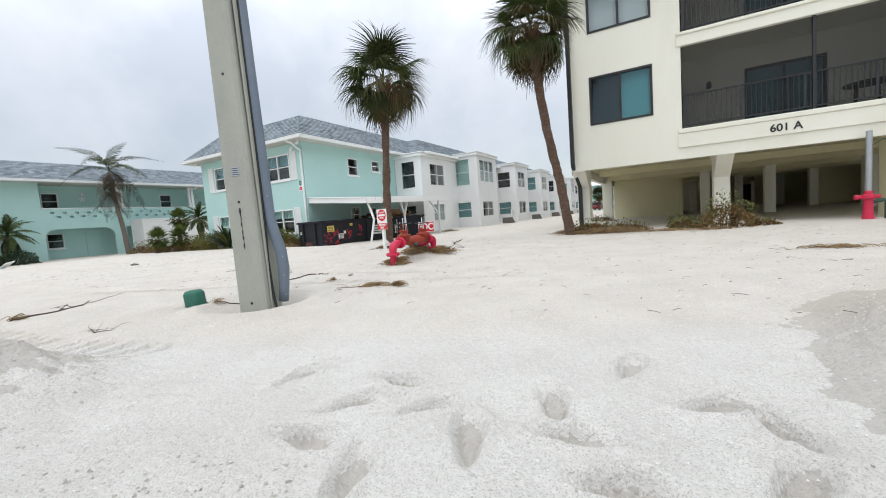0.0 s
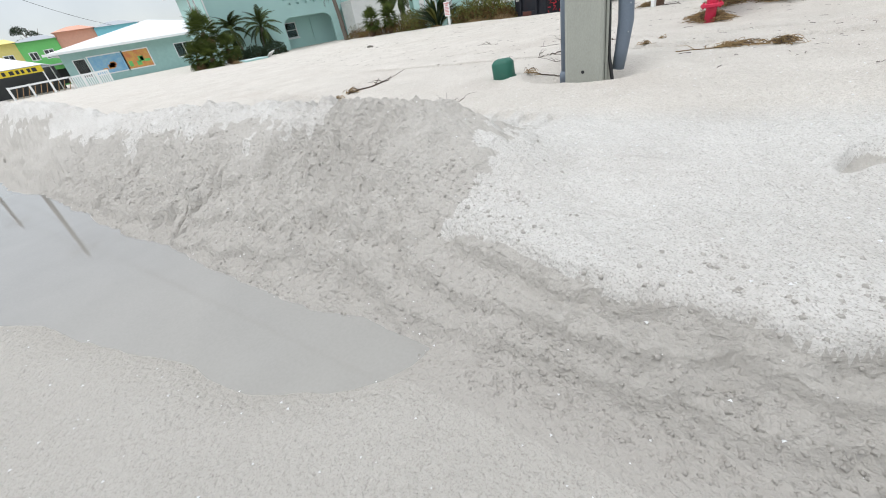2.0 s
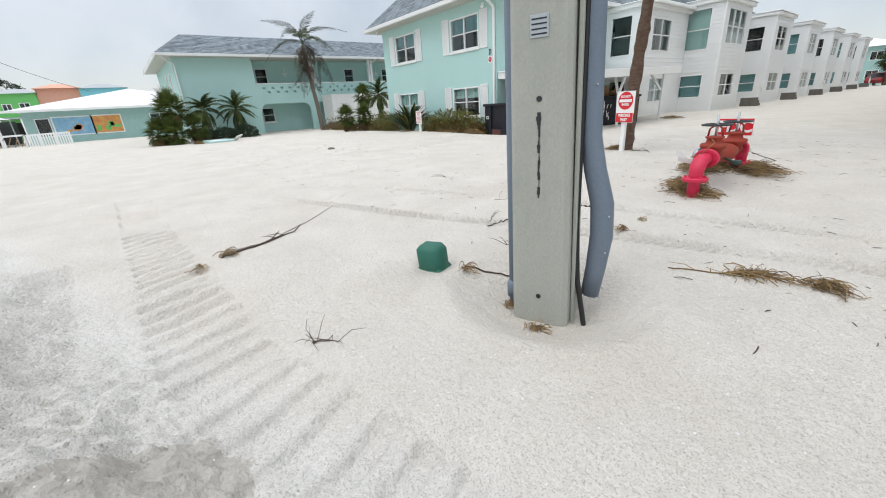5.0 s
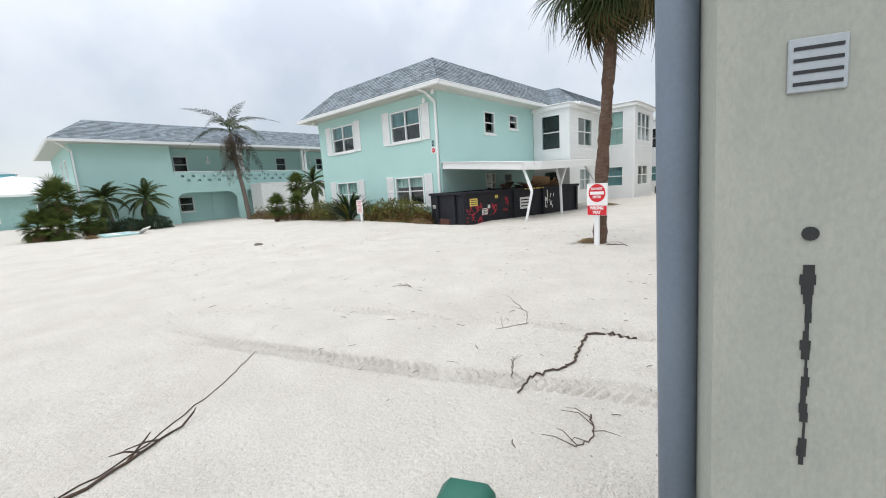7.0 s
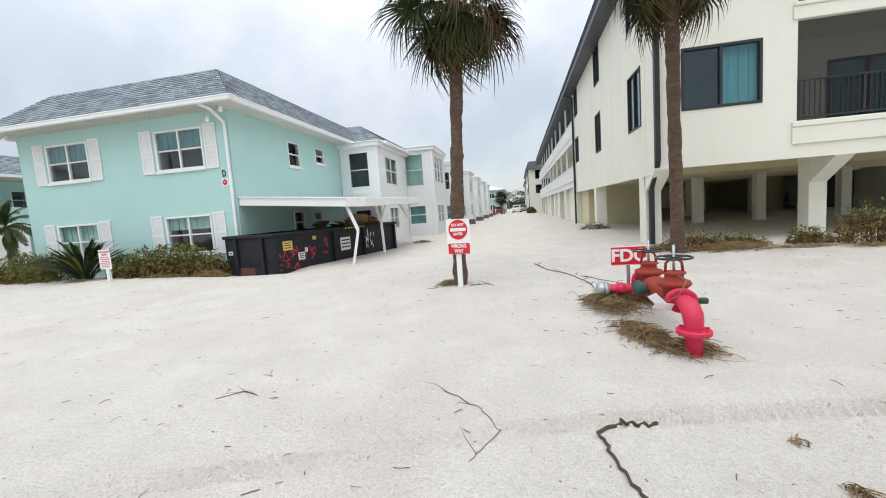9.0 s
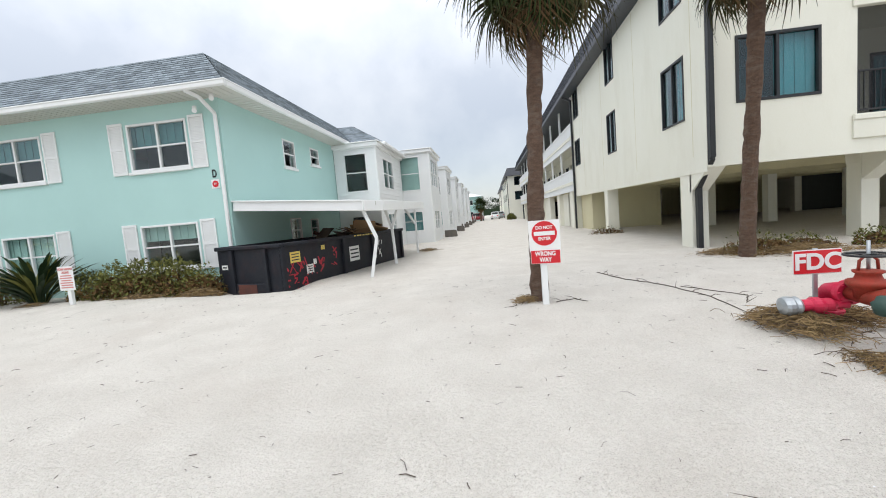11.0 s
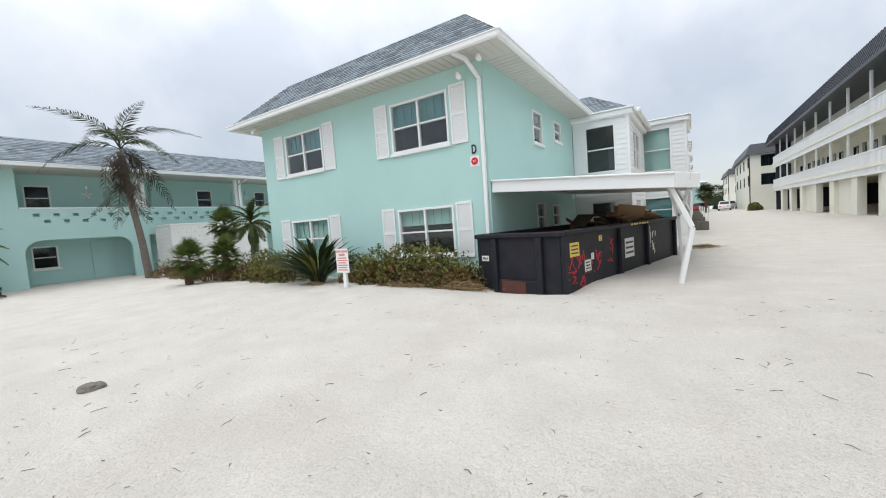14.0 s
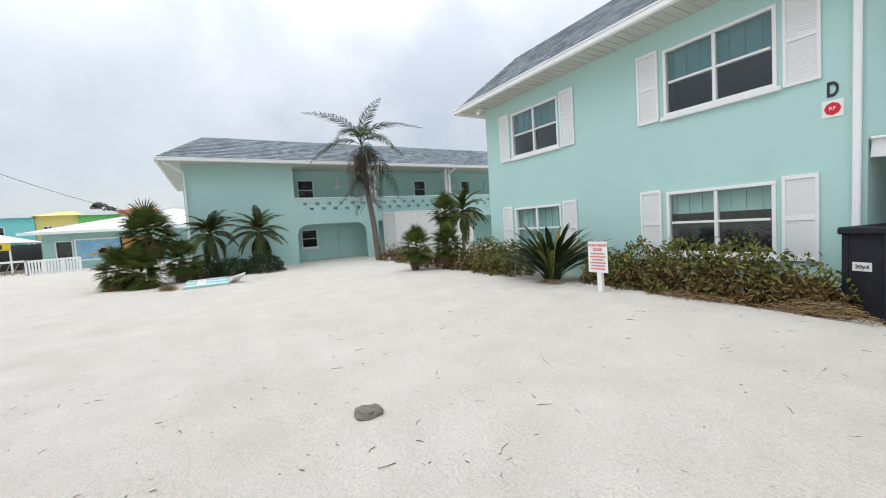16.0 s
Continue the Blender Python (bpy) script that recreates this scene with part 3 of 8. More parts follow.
def spaced(*rows):
    out = []
    for a, b, gap in rows:
        out.append(np.arange(a, b, gap))
    return np.concatenate(out + [[rows[-1][1]]])


GX = spaced((-420, -120, 30), (-120, -45, 5), (-45, -22, 0.5), (-22, -9, 0.16), (-9, -5.6, 0.022), (-5.6, 1.5, 0.014), (1.5, 3.4, 0.028), (3.4, 8, 0.16), (8, 30, 1), (30, 120, 6), (120, 420, 30))
GY = spaced((-420, -60, 30), (-60, -12, 4), (-12, -3.5, 0.3), (-3.5, -1.0, 0.03), (-1.0, 2.6, 0.014), (2.6, 6.6, 0.026), (6.6, 20, 0.16), (20, 60, 0.8), (60, 150, 6), (150, 420, 30))
gx, gy = np.meshgrid(GX, GY)
gz = ground_height(gx, gy)
nx, ny = len(GX), len(GY)
idx = np.arange(nx * ny).reshape(ny, nx)
quads = np.stack([idx[:-1, :-1], idx[:-1, 1:], idx[1:, 1:], idx[1:, :-1]], -1).reshape(-1, 4)
gme = bpy.data.meshes.new("ground")
gme.vertices.add(nx * ny)
gme.vertices.foreach_set("co", np.stack([gx, gy, gz], -1).astype(np.float32).ravel())
gme.loops.add(quads.size)
gme.loops.foreach_set("vertex_index", quads.ravel().astype(np.int32))
gme.polygons.add(len(quads))
gme.polygons.foreach_set("loop_start", np.arange(0, quads.size, 4, dtype=np.int32))
gme.polygons.foreach_set("use_smooth", np.ones(len(quads), dtype=bool))
gme.update(calc_edges=True)
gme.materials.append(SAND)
# darker copy of the sand for heaps, cut bank and footprints
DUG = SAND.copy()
DUG.name = "dug_dark_sand"
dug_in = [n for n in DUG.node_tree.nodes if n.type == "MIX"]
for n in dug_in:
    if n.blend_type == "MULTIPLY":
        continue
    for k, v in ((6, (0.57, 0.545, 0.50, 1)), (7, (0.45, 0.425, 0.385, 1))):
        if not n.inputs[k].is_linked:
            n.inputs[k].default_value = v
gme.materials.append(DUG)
qx, qy = (gx[:-1, :-1] + gx[1:, 1:]) / 2, (gy[:-1, :-1] + gy[1:, 1:]) / 2
qs, qd = -0.9455 * qx - 0.3256 * qy, -0.3256 * qx + 0.9455 * qy
ragged = 0.34 * fbm(qx, qy, 2.1, 61, 6) + 0.16 * fbm(qx, qy, 9, 62, 4)
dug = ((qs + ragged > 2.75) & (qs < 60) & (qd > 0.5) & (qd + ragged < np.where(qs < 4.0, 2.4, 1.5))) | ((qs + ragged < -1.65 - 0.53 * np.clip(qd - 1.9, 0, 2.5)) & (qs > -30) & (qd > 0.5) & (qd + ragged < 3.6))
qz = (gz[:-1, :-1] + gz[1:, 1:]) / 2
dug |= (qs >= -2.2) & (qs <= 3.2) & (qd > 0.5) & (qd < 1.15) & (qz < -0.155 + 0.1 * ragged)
# footprint floors take the darker sand too
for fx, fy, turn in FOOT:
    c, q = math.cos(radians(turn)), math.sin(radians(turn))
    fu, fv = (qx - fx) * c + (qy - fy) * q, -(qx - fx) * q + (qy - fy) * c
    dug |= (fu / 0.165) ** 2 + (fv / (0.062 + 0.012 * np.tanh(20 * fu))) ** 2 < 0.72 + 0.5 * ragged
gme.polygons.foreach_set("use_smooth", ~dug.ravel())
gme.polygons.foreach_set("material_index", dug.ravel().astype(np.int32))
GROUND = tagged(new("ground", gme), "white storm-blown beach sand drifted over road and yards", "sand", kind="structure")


GXL, GYL = GX.tolist(), GY.tolist()


def cell(places, value):
    """The index of the grid cell that holds a value."""
    lo, hi = 0, len(places) - 1
    while hi - lo > 1:
        mid = (lo + hi) // 2
        if places[mid] <= value:
            lo = mid
        else:
            hi = mid
    return min(lo, len(places) - 2)


def ground_at(x, y):
    """The sand's height at a place, from the ground's own grid."""
    i = cell(GXL, x)
    j = cell(GYL, y)
    u, w = (x - GXL[i]) / (GXL[i + 1] - GXL[i]), (y - GYL[j]) / (GYL[j + 1] - GYL[j])
    return float(gz[j, i] * (1 - u) * (1 - w) + gz[j, i + 1] * u * (1 - w) + gz[j + 1, i] * (1 - u) * w + gz[j + 1, i + 1] * u * w)


wbm = bmesh.new()
road_u, road_v = Vector((-0.9455, -0.3256, 0)), Vector((-0.3256, 0.9455, 0))
WS = [2.3, 3, 4, 5, 6, 8, 12, 20, 30]
wrow = [(wbm.verts.new(road_u * s + road_v * -1.6 + Vector((0, 0, -0.497))), wbm.verts.new(road_u * s + road_v * 0.95 + Vector((0, 0, -0.497)))) for s in WS]
for (a, b), (c, e) in zip(wrow, wrow[1:]):
    wbm.faces.new((a, b, e, c))
tagged(part("water", wbm, WATER), "long shallow grey puddle along the sand bank", "puddle", kind="structure")


# ---- roofs ----
def shingle_slope(parent, corners, tab=0.30, course=0.15, first=300, joined_only=False):
    """Shingle tabs on a slope given by its lower left, lower right, upper right, upper left corners."""
    ll, lr, ur, ul = [Vector(c) for c in corners]
    up_len = ((ul + ur) / 2 - (ll + lr) / 2).length
    rows = max(1, int(up_len / course))
    normal = (lr - ll).cross(ul - ll).normalized()
    rest = bmesh.new()
    rng = random.Random(int(abs(ll.x * 31 + ll.y * 17) * 10))
    cells = []
    for r in range(rows):
        a, b = ll.lerp(ul, r / rows), lr.lerp(ur, r / rows)
        c, e = ll.lerp(ul, (r + 1.12) / rows), lr.lerp(ur, (r + 1.12) / rows)
        count = max(1, int((b - a).length / tab))
        for k in range(-1, count + 1):
            t0, t1 = (k + 0.5 * (r % 2) + 0.02) / count, (k + 0.5 * (r % 2) + 0.98) / count
            t0, t1 = max(t0, 0.0), min(t1, 1.0)
            if t1 - t0 > 0.2 / count:
                cells.append((a.lerp(b, t0), a.lerp(b, t1), c.lerp(e, t1), c.lerp(e, t0)))
    chosen = set() if joined_only else set(range(0, min(first, len(cells))))
    base = BASE[parent.name]
    for i, (p, q, s, t) in enumerate(cells):
        lo, hi = 0.026 + rng.uniform(0, 0.006), 0.010
        tops = [p + normal * lo, q + normal * lo, s + normal * hi, t + normal * hi]
        lows = [p, q]
        if i in chosen:
            me = mesh_of("shingle", [v - base for v in tops + lows], [(0, 1, 2, 3), (4, 5, 1, 0)], SHINGLE)
            ob = new("shingle", me)
            ob.parent = parent
        else:
            vs = [rest.verts.new(v) for v in tops + lows]
            rest.faces.new(vs[:4])
            rest.faces.new((vs[4], vs[5], vs[1], vs[0]))
    if len(cells) > len(chosen):
        part("shingle_field", rest, SHINGLE_JOINED, parent, kind="stuff")
    else:
        rest.free()


def mansard(house, x0, x1, y0, y1, z0, inset, z1, sides="SENW", name="roof", pieces=300, material=None):
    """A roof with four slopes and a flat top, over eaves x0..x1, y0..y1."""
    bm = bmesh.new()
    lo = [(x0, y0, z0), (x1, y0, z0), (x1, y1, z0), (x0, y1, z0)]
    hi = [(x0 + inset, y0 + inset, z1), (x1 - inset, y0 + inset, z1), (x1 - inset, y1 - inset, z1), (x0 + inset, y1 - inset, z1)]
    a, b = [bm.verts.new(v) for v in lo], [bm.verts.new(v) for v in hi]
    for k in range(4):
        bm.faces.new((a[k], a[(k + 1) % 4], b[(k + 1) % 4], b[k]))
    bm.faces.new(b)
    bm.faces.new(a[::-1])
    roof = part(name, bm, material or SHINGLE_JOINED, house)
    if material is None:
        for k, side in enumerate("SENW"):
            if side in sides:
                n = (k + 1) % 4
                shingle_slope(roof, (lo[k], lo[n], hi[n], hi[k]), first=pieces if side in "S" else 0, joined_only=side != "S")
    return roof


def eaves(house, x0, x1, y0, y1, z, over, sides, material=None, gutter=0.11):
    """Soffit and gutter along the given sides of a box of walls."""
    bm = bmesh.new()
    box(bm, (x0, y0, z - 0.10), (x1, y1, z - 0.06))
    soffit = part("soffit", bm, SOFFIT, house)
    runs = []
    if "S" in sides:
        runs.append((x0 + 0.15, x1 - 0.1, lambda c: ((c, y0 + 0.01, z - 0.112), (c + 0.16, y0 + over, z - 0.101))))
    if "E" in sides:
        runs.append((y0 + over, min(y1, y0 + 16) - 0.2, lambda c: ((x1 - over, c, z - 0.112), (x1 - 0.01, c + 0.16, z - 0.101))))
    for c0_, c1_, corners in runs:
        c = c0_
        while c < c1_:
            bm = bmesh.new()
            box(bm, *corners(c))
            part("soffit_panel", bm, SOFFIT, soffit)
            c += 0.20
    for side in sides:
        bm = bmesh.new()
        if side == "S":
            box(bm, (x0 - gutter, y0 - gutter, z - 0.12), (x1 + gutter, y0, z + 0.02), 0.025)
            box(bm, (x0 - gutter, y0 - gutter - 0.018, z + 0.0), (x1 + gutter, y0 - gutter + 0.01, z + 0.035), 0.006)
        elif side == "E":
            box(bm, (x1, y0 + 0.005, z - 0.12), (x1 + gutter, y1, z + 0.02), 0.025)
            box(bm, (x1 + gutter - 0.01, y0 - gutter, z + 0.0), (x1 + gutter + 0.018, y1, z + 0.035), 0.006)
        elif side == "W":
            box(bm, (x0 - gutter, y0 + 0.005, z - 0.12), (x0, y1, z + 0.02), 0.025)
        part("gutter", bm, material or TRIM, house)


def downspout(house, pts, material=None, size=0.075):
    bm = bmesh.new()
    for a, b in zip(pts, pts[1:]):
        beam(bm, a, b, size, size * 1.2, 0.012)
    for p in pts[1:-1]:
        bmesh.ops.create_icosphere(bm, subdivisions=1, radius=size * 0.62, matrix=Matrix.Translation(p))
    return part("downspout", bm, material or TRIM, house)


# ---- house D: turquoise two-storey block and its row of white bays ----
HD = thing("apartment_house", (-19.6, 18, -0.3), "two-storey turquoise stucco house with white shutters and grey shingle roof", "house")
FS, FE = Face("y", 14.05, -1), Face("x", -15.2, 1)
W_UP = [(-18.07, -16.22, 3.46, 4.78), (-22.73, -20.88, 3.46, 4.78)]
W_LOW = [(-18.07, -16.25, 0.66, 1.93), (-22.75, -20.9, 0.66, 1.93)]
wall(bmd := bmesh.new(), FS, -24.0, -15.2, -0.4, 5.24, W_UP + W_LOW)
part("front_wall", bmd, TEAL, HD)
SW = [(17.25, 18.1, 3.73, 4.72), (19.4, 20.2, 4.07, 4.76), (17.2, 18.0, 1.0, 1.9), (18.8, 19.5, 1.1, 1.85)]
wall(bmd := bmesh.new(), FE, 14.25, 21.9, -0.4, 5.24, SW)
part("side_wall", bmd, TEAL, HD)
bmd = bmesh.new()
box(bmd, (-24.0, 14.25, -0.4), (-23.8, 30, 5.24))
box(bmd, (-23.8, 29.8, -0.4), (-15.4, 30, 5.24))
part("rear_wall", bmd, TEAL, HD)
for k, (a0, a1, z0, z1) in enumerate(W_UP + W_LOW):
    window(HD, FS, a0, a1, z0, z1, 2, True, blind=CURTAIN_AND_REFLECTION if k < 2 else BLIND, blind_drop=0.5 if k < 2 else (0.35 if k == 2 else 1.0))
    shutter(HD, FS, a0 - 0.56, a0 - 0.1, z0 - 0.06, z1 + 0.06)
    shutter(HD, FS, a1 + 0.08, a1 + 0.54, z0 - 0.06, z1 + 0.06)
for a0, a1, z0, z1 in SW:
    window(HD, FE, a0, a1, z0, z1, 1, True, bar=0.05)
mansard(HD, -24.66, -14.44, 13.27, 30, 5.33, 1.55, 6.78, "SEW")
eaves(HD, -24.60, -14.5, 13.33, 22.0, 5.33, 0.75, "SEW")
downspout(HD, [(-15.55, 13.3, 5.22), (-15.36, 13.55, 5.1), (-15.28, 13.98, 4.78), (-15.30, 13.98, 0.1)])
letters("D", 0.30, FS.point(-15.56, 0.012, 3.19), (1, 0, 0), (0, 0, 1), BLACK, HD, "black house letter D", bold=0.008, squeeze=0.62)
bmd = bmesh.new()
FS.box(bmd, -15.68, -15.44, 0.002, 0.012, 2.79, 3.04)
plate = part("fire_plate", bmd, SIGNWHITE, HD, "white plate with a red fire emblem")
bmd = bmesh.new()
bmesh.ops.create_cone(bmd, cap_ends=True, segments=8, radius1=0.095, radius2=0.095, depth=0.006, matrix=Matrix.Translation((-15.56, 14.034, 2.915)) @ Matrix.Rotation(radians(90), 4, "X"))
part("emblem", bmd, SIGNRED, plate)
letters("RF", 0.075, (-15.56, 14.028, 2.915), (1, 0, 0), (0, 0, 1), SIGNWHITE, plate)
for cx, cy, cz in ((-15.15, 13.75, 5.08), (-15.75, 13.85, 4.86), (-23.7, 13.6, 5.05)):
    fl = thing("flood_light", (cx, cy, cz), "small white twin floodlight under the eaves", "floodlight", "floodlights under the eaves")
    bmd = bmesh.new()
    box(bmd, (cx - 0.05, cy - 0.04, cz), (cx + 0.05, cy + 0.04, cz + 0.14), 0.015)
    part("bracket", bmd, TRIM, fl)
    bmd = bmesh.new()
    lathe(bmd, (cx + 0.02, cy - 0.02, cz + 0.02), (0.5, -0.8, -0.35), [(0, 0.03), (0.05, 0.045), (0.16, 0.06)], 10)
    part("lamp_head", bmd, TRIM, fl)

# row of bays
FB1 = Face("y", 21.9, -1)


def siding(parent, f, a0, a1, z0, z1, holes):
    """Lap boards between openings on one face."""
    bm = bmesh.new()
    z = z0
    while z < z1 - 0.02:
        top = min(z + 0.19, z1)
        spans = [(a0, a1)]
        for h in holes:
            if h[2] < top - 0.01 and h[3] > z + 0.01:
                spans = [t for p, q in spans for t in ((p, min(q, h[0])), (max(p, h[1]), q)) if t[1] - t[0] > 0.02]
        for p, q in spans:
            v = [bm.verts.new(w) for w in (f.point(p, 0.028, z), f.point(q, 0.028, z), f.point(q, 0.006, top), f.point(p, 0.006, top), f.point(p, 0.002, z), f.point(q, 0.002, z))]
            bm.faces.new(v[:4])
            bm.faces.new((v[4], v[5], v[1], v[0]))
        z = top
    part("siding", bm, SIDING, parent, kind="stuff")


def bay(row, x0, x1, y0, y1, front, side, top=5.45):
    """A two-storey white bay; front and side: rows of (a0, a1, z0, z1, lights, blind)."""
    ff, fe = Face("y", y0, -1), Face("x", x1, 1)
    bm = bmesh.new()
    wall(bm, ff, x0, x1, -0.3, top, [w[:4] for w in front], 0.15)
    wall(bm, fe, y0 + 0.15, y1, -0.3, top, [w[:4] for w in side], 0.15)
    wall(bm, Face("y", y1, 1), x0, x1 - 0.15, -0.3, top, (), 0.15)
    body = part("bay", bm, SIDING, row)
    siding(body, ff, x0, x1, -0.2, top - 0.1, [w[:4] for w in front])
    siding(body, fe, y0, y1, -0.2, top - 0.1, [w[:4] for w in side])
    bm = bmesh.new()
    box(bm, (x1 - 0.05, y0 - 0.035, -0.2), (x1 + 0.035, y0 + 0.05, top - 0.1), 0.01)
    part("corner_board", bm, TRIM, body)
    bm = bmesh.new()
    box(bm, (x0 - 0.1, y0 - 0.16, top - 0.10), (x1 + 0.16, y1 + 0.1, top + 0.10), 0.03)
    box(bm, (x0 - 0.1, y0 - 0.22, top + 0.10), (x1 + 0.22, y1 + 0.1, top + 0.15), 0.015)
    part("cornice", bm, TRIM, body)
    for f, ws in ((ff, front), (fe, side)):
        for a0, a1, z0, z1, lights, blind, rails in ws:
            window(row, f, a0, a1, z0, z1, lights, rails, sill=False, blind=blind, bar=0.05)


ROW = thing("apartment_row", (-16, 45, -0.3), "long two-storey white clapboard row with stepped bays", "house")
bay(ROW, -15.18, -13.15, 21.9, 27.0, [(-14.72, -13.62, 2.98, 4.78, 1, None, True), (-14.6, -13.7, 0.7, 1.85, 1, None, True)],
    [(23.0, 25.0, 3.15, 4.65, 2, None, True), (23.2, 24.8, 0.7, 1.9, 2, WHITEBLIND, True)], 5.12)
bay(ROW, -13.6, -11.4, 27.0, 31.0, [(-13.28, -12.0, 3.18, 5.18, 1, BLIND, True), (-13.2, -12.0, 0.75, 1.95, 1, CURTAIN_AND_REFLECTION, True)],
    [(27.5, 30.3, 3.4, 5.1, 3, WHITEBLIND, True), (27.7, 29.9, 0.75, 1.95, 2, None, True)])
for k in range(1, 6):
    y = 27.0 + 9.0 * k
    bay(ROW, -13.6, -11.4, y, y + 4.0, [(-13.2, -11.9, 3.3, 4.8, 1, None if k % 2 else CURTAIN_AND_REFLECTION, True), (-13.2, -11.9, 0.75, 1.95, 1, CURTAIN_AND_REFLECTION, True)],
        [(y + 0.7, y + 2.9, 3.3, 4.8, 2, None, True), (y + 0.7, y + 2.9, 0.75, 1.95, 2, None, True)])
bmd = bmesh.new()
box(bmd, (-13.75, 31.0, -0.3), (-13.55, 80, 5.2))
box(bmd, (-24, 30, -0.3), (-23.8, 80, 5.2))
box(bmd, (-23.8, 79.8, -0.3), (-13.75, 80, 5.2))
part("rear_wall", bmd, SIDING, ROW)
mansard(ROW, -24.5, -12.9, 22.6, 80.5, 5.3, 2.2, 6.75, "SE", pieces=0)
bmd = bmesh.new()
box(bmd, (-12.95, 22.5, 5.18), (-12.78, 80.5, 5.34), 0.03)
box(bmd, (-15.2, 22.4, 5.18), (-12.95, 22.56, 5.34), 0.03)
part("gutter", bmd, TRIM, ROW)
for k in range(6):
    y = 29.9 + 9.0 * k
    st = thing("porch_steps", (-11.2, y + 2.4, 0), "short white wooden porch steps with a handrail", "steps", "steps along the row")
    for i in range(3):
        bmd = bmesh.new()
        box(bmd, (-11.35, y + 1.8 + i * 0.28, -0.1), (-10.5, y + 2.08 + i * 0.28, 0.5 - i * 0.18), 0.015)
        part("step", bmd, WOODPOST, st)
    bmd = bmesh.new()
    for i in (0, 1):
        beam(bmd, (-10.55, y + 1.85 + i * 0.8, 0), (-10.55, y + 1.85 + i * 0.8, 1.2 - i * 0.3), 0.06)
    beam(bmd, (-10.55, y + 1.8, 1.2), (-10.55, y + 2.75, 0.85), 0.06)
    part("handrail", bmd, TRIM, st)

# carport
CP = thing("carport", (-13.3, 17.5, 0), "white flat-roofed carport with a bent front post", "carport")
bmd = bmesh.new()
vs = [bmd.verts.new(v) for v in ((-15.19, 14.15, 2.42), (-11.5, 14.15, 2.12), (-11.1, 14.75, 2.10), (-11.1, 21.7, 2.25), (-15.19, 21.7, 2.42))]
bmd.faces.new(vs)
got = bmesh.ops.extrude_face_region(bmd, geom=bmd.faces[:])
bmesh.ops.translate(bmd, verts=[v for v in got["geom"] if isinstance(v, bmesh.types.BMVert)], vec=(0, 0, -0.07))
part("roof_deck", bmd, TRIM, CP)
for p, q, w, h in (((-15.18, 14.13, 2.27), (-11.45, 14.13, 1.97), 0.05, 0.29), ((-15.18, 14.10, 2.40), (-11.45, 14.10, 2.10), 0.09, 0.04),
                   ((-11.45, 14.13, 1.97), (-11.08, 14.75, 1.95), 0.05, 0.29), ((-11.08, 14.75, 1.95), (-11.08, 21.7, 2.1), 0.05, 0.29)):
    bmd = bmesh.new()
    beam(bmd, p, q, w, h, 0.01)
    part("fascia", bmd, TRIM, CP)
for k in range(12):
    bmd = bmesh.new()
    beam(bmd, (-15.1, 14.5 + 0.62 * k, 2.28), (-11.2, 14.5 + 0.62 * k, 2.02), 0.05, 0.12)
    part("joist", bmd, SOFFIT, CP)
for pts in (((-11.55, 14.3, 1.9), (-11.2, 14.25, 1.06), (-11.43, 14.15, -0.1)), ((-11.25, 17.2, 1.95), (-11.5, 17.2, 1.2), (-11.45, 17.2, -0.1)),
            ((-11.7, 17.2, 1.95), (-11.5, 17.2, 1.2)), ((-11.3, 20.6, 2.0), (-11.3, 20.6, -0.1)), ((-11.6, 20.0, 2.0), (-11.3, 20.4, 1.3))):
    bmd = bmesh.new()
    for a, b in zip(pts, pts[1:]):
        beam(bmd, a, b, 0.085, None, 0.01)
    part("post", bmd, TRIM, CP)

# dumpster
DT = thing("roll_off_dumpster", (-13.75, 15.9, -0.15), "dark blue-black steel roll-off dumpster with red spray paint and rusty rim", "dumpster")
DM = Matrix.Translation((-14.27, 13.16, -0.23)) @ Matrix.Rotation(radians(-14.0), 4, "Z")


def dpart(name, bm, material, parent=DT, label=""):
    bmesh.ops.transform(bm, matrix=DM, verts=bm.verts)
    return part(name, bm, material, parent, label)


L, WD, HT = 6.6, 2.0, 1.4
for name, a, b, taper in (("front_panel", (-WD / 2, 0.0, 0.12), (WD / 2, 0.06, HT - 0.1), 0), ("rear_panel", (-WD / 2, L - 0.06, 0.12), (WD / 2, L, HT - 0.1), 0),
                          ("side_panel", (-WD / 2 - 0.0, 0.06, 0.12), (-WD / 2 + 0.05, L - 0.06, HT - 0.1), -1), ("side_panel", (WD / 2 - 0.05, 0.06, 0.12), (WD / 2, L - 0.06, HT - 0.1), 1),
                          ("floor_plate", (-WD / 2, 0.0, 0.08), (WD / 2, L, 0.12), 0)):
    bmd = bmesh.new()
    box(bmd, a, b)
    dpart(name, bmd, DUMP)
bmd = bmesh.new()
for a, b in (((-WD / 2 - 0.09, -0.09, HT - 0.1), (WD / 2 + 0.09, 0.08, HT)), ((-WD / 2 - 0.09, L - 0.08, HT - 0.1), (WD / 2 + 0.09, L + 0.09, HT)),
             ((-WD / 2 - 0.09, 0.08, HT - 0.1), (-WD / 2 + 0.06, L - 0.08, HT)), ((WD / 2 - 0.06, 0.08, HT - 0.1), (WD / 2 + 0.09, L - 0.08, HT))):
    box(bmd, a, b, 0.02)
dpart("rim", bmd, DUMP, DT, "scuffed black steel rim")
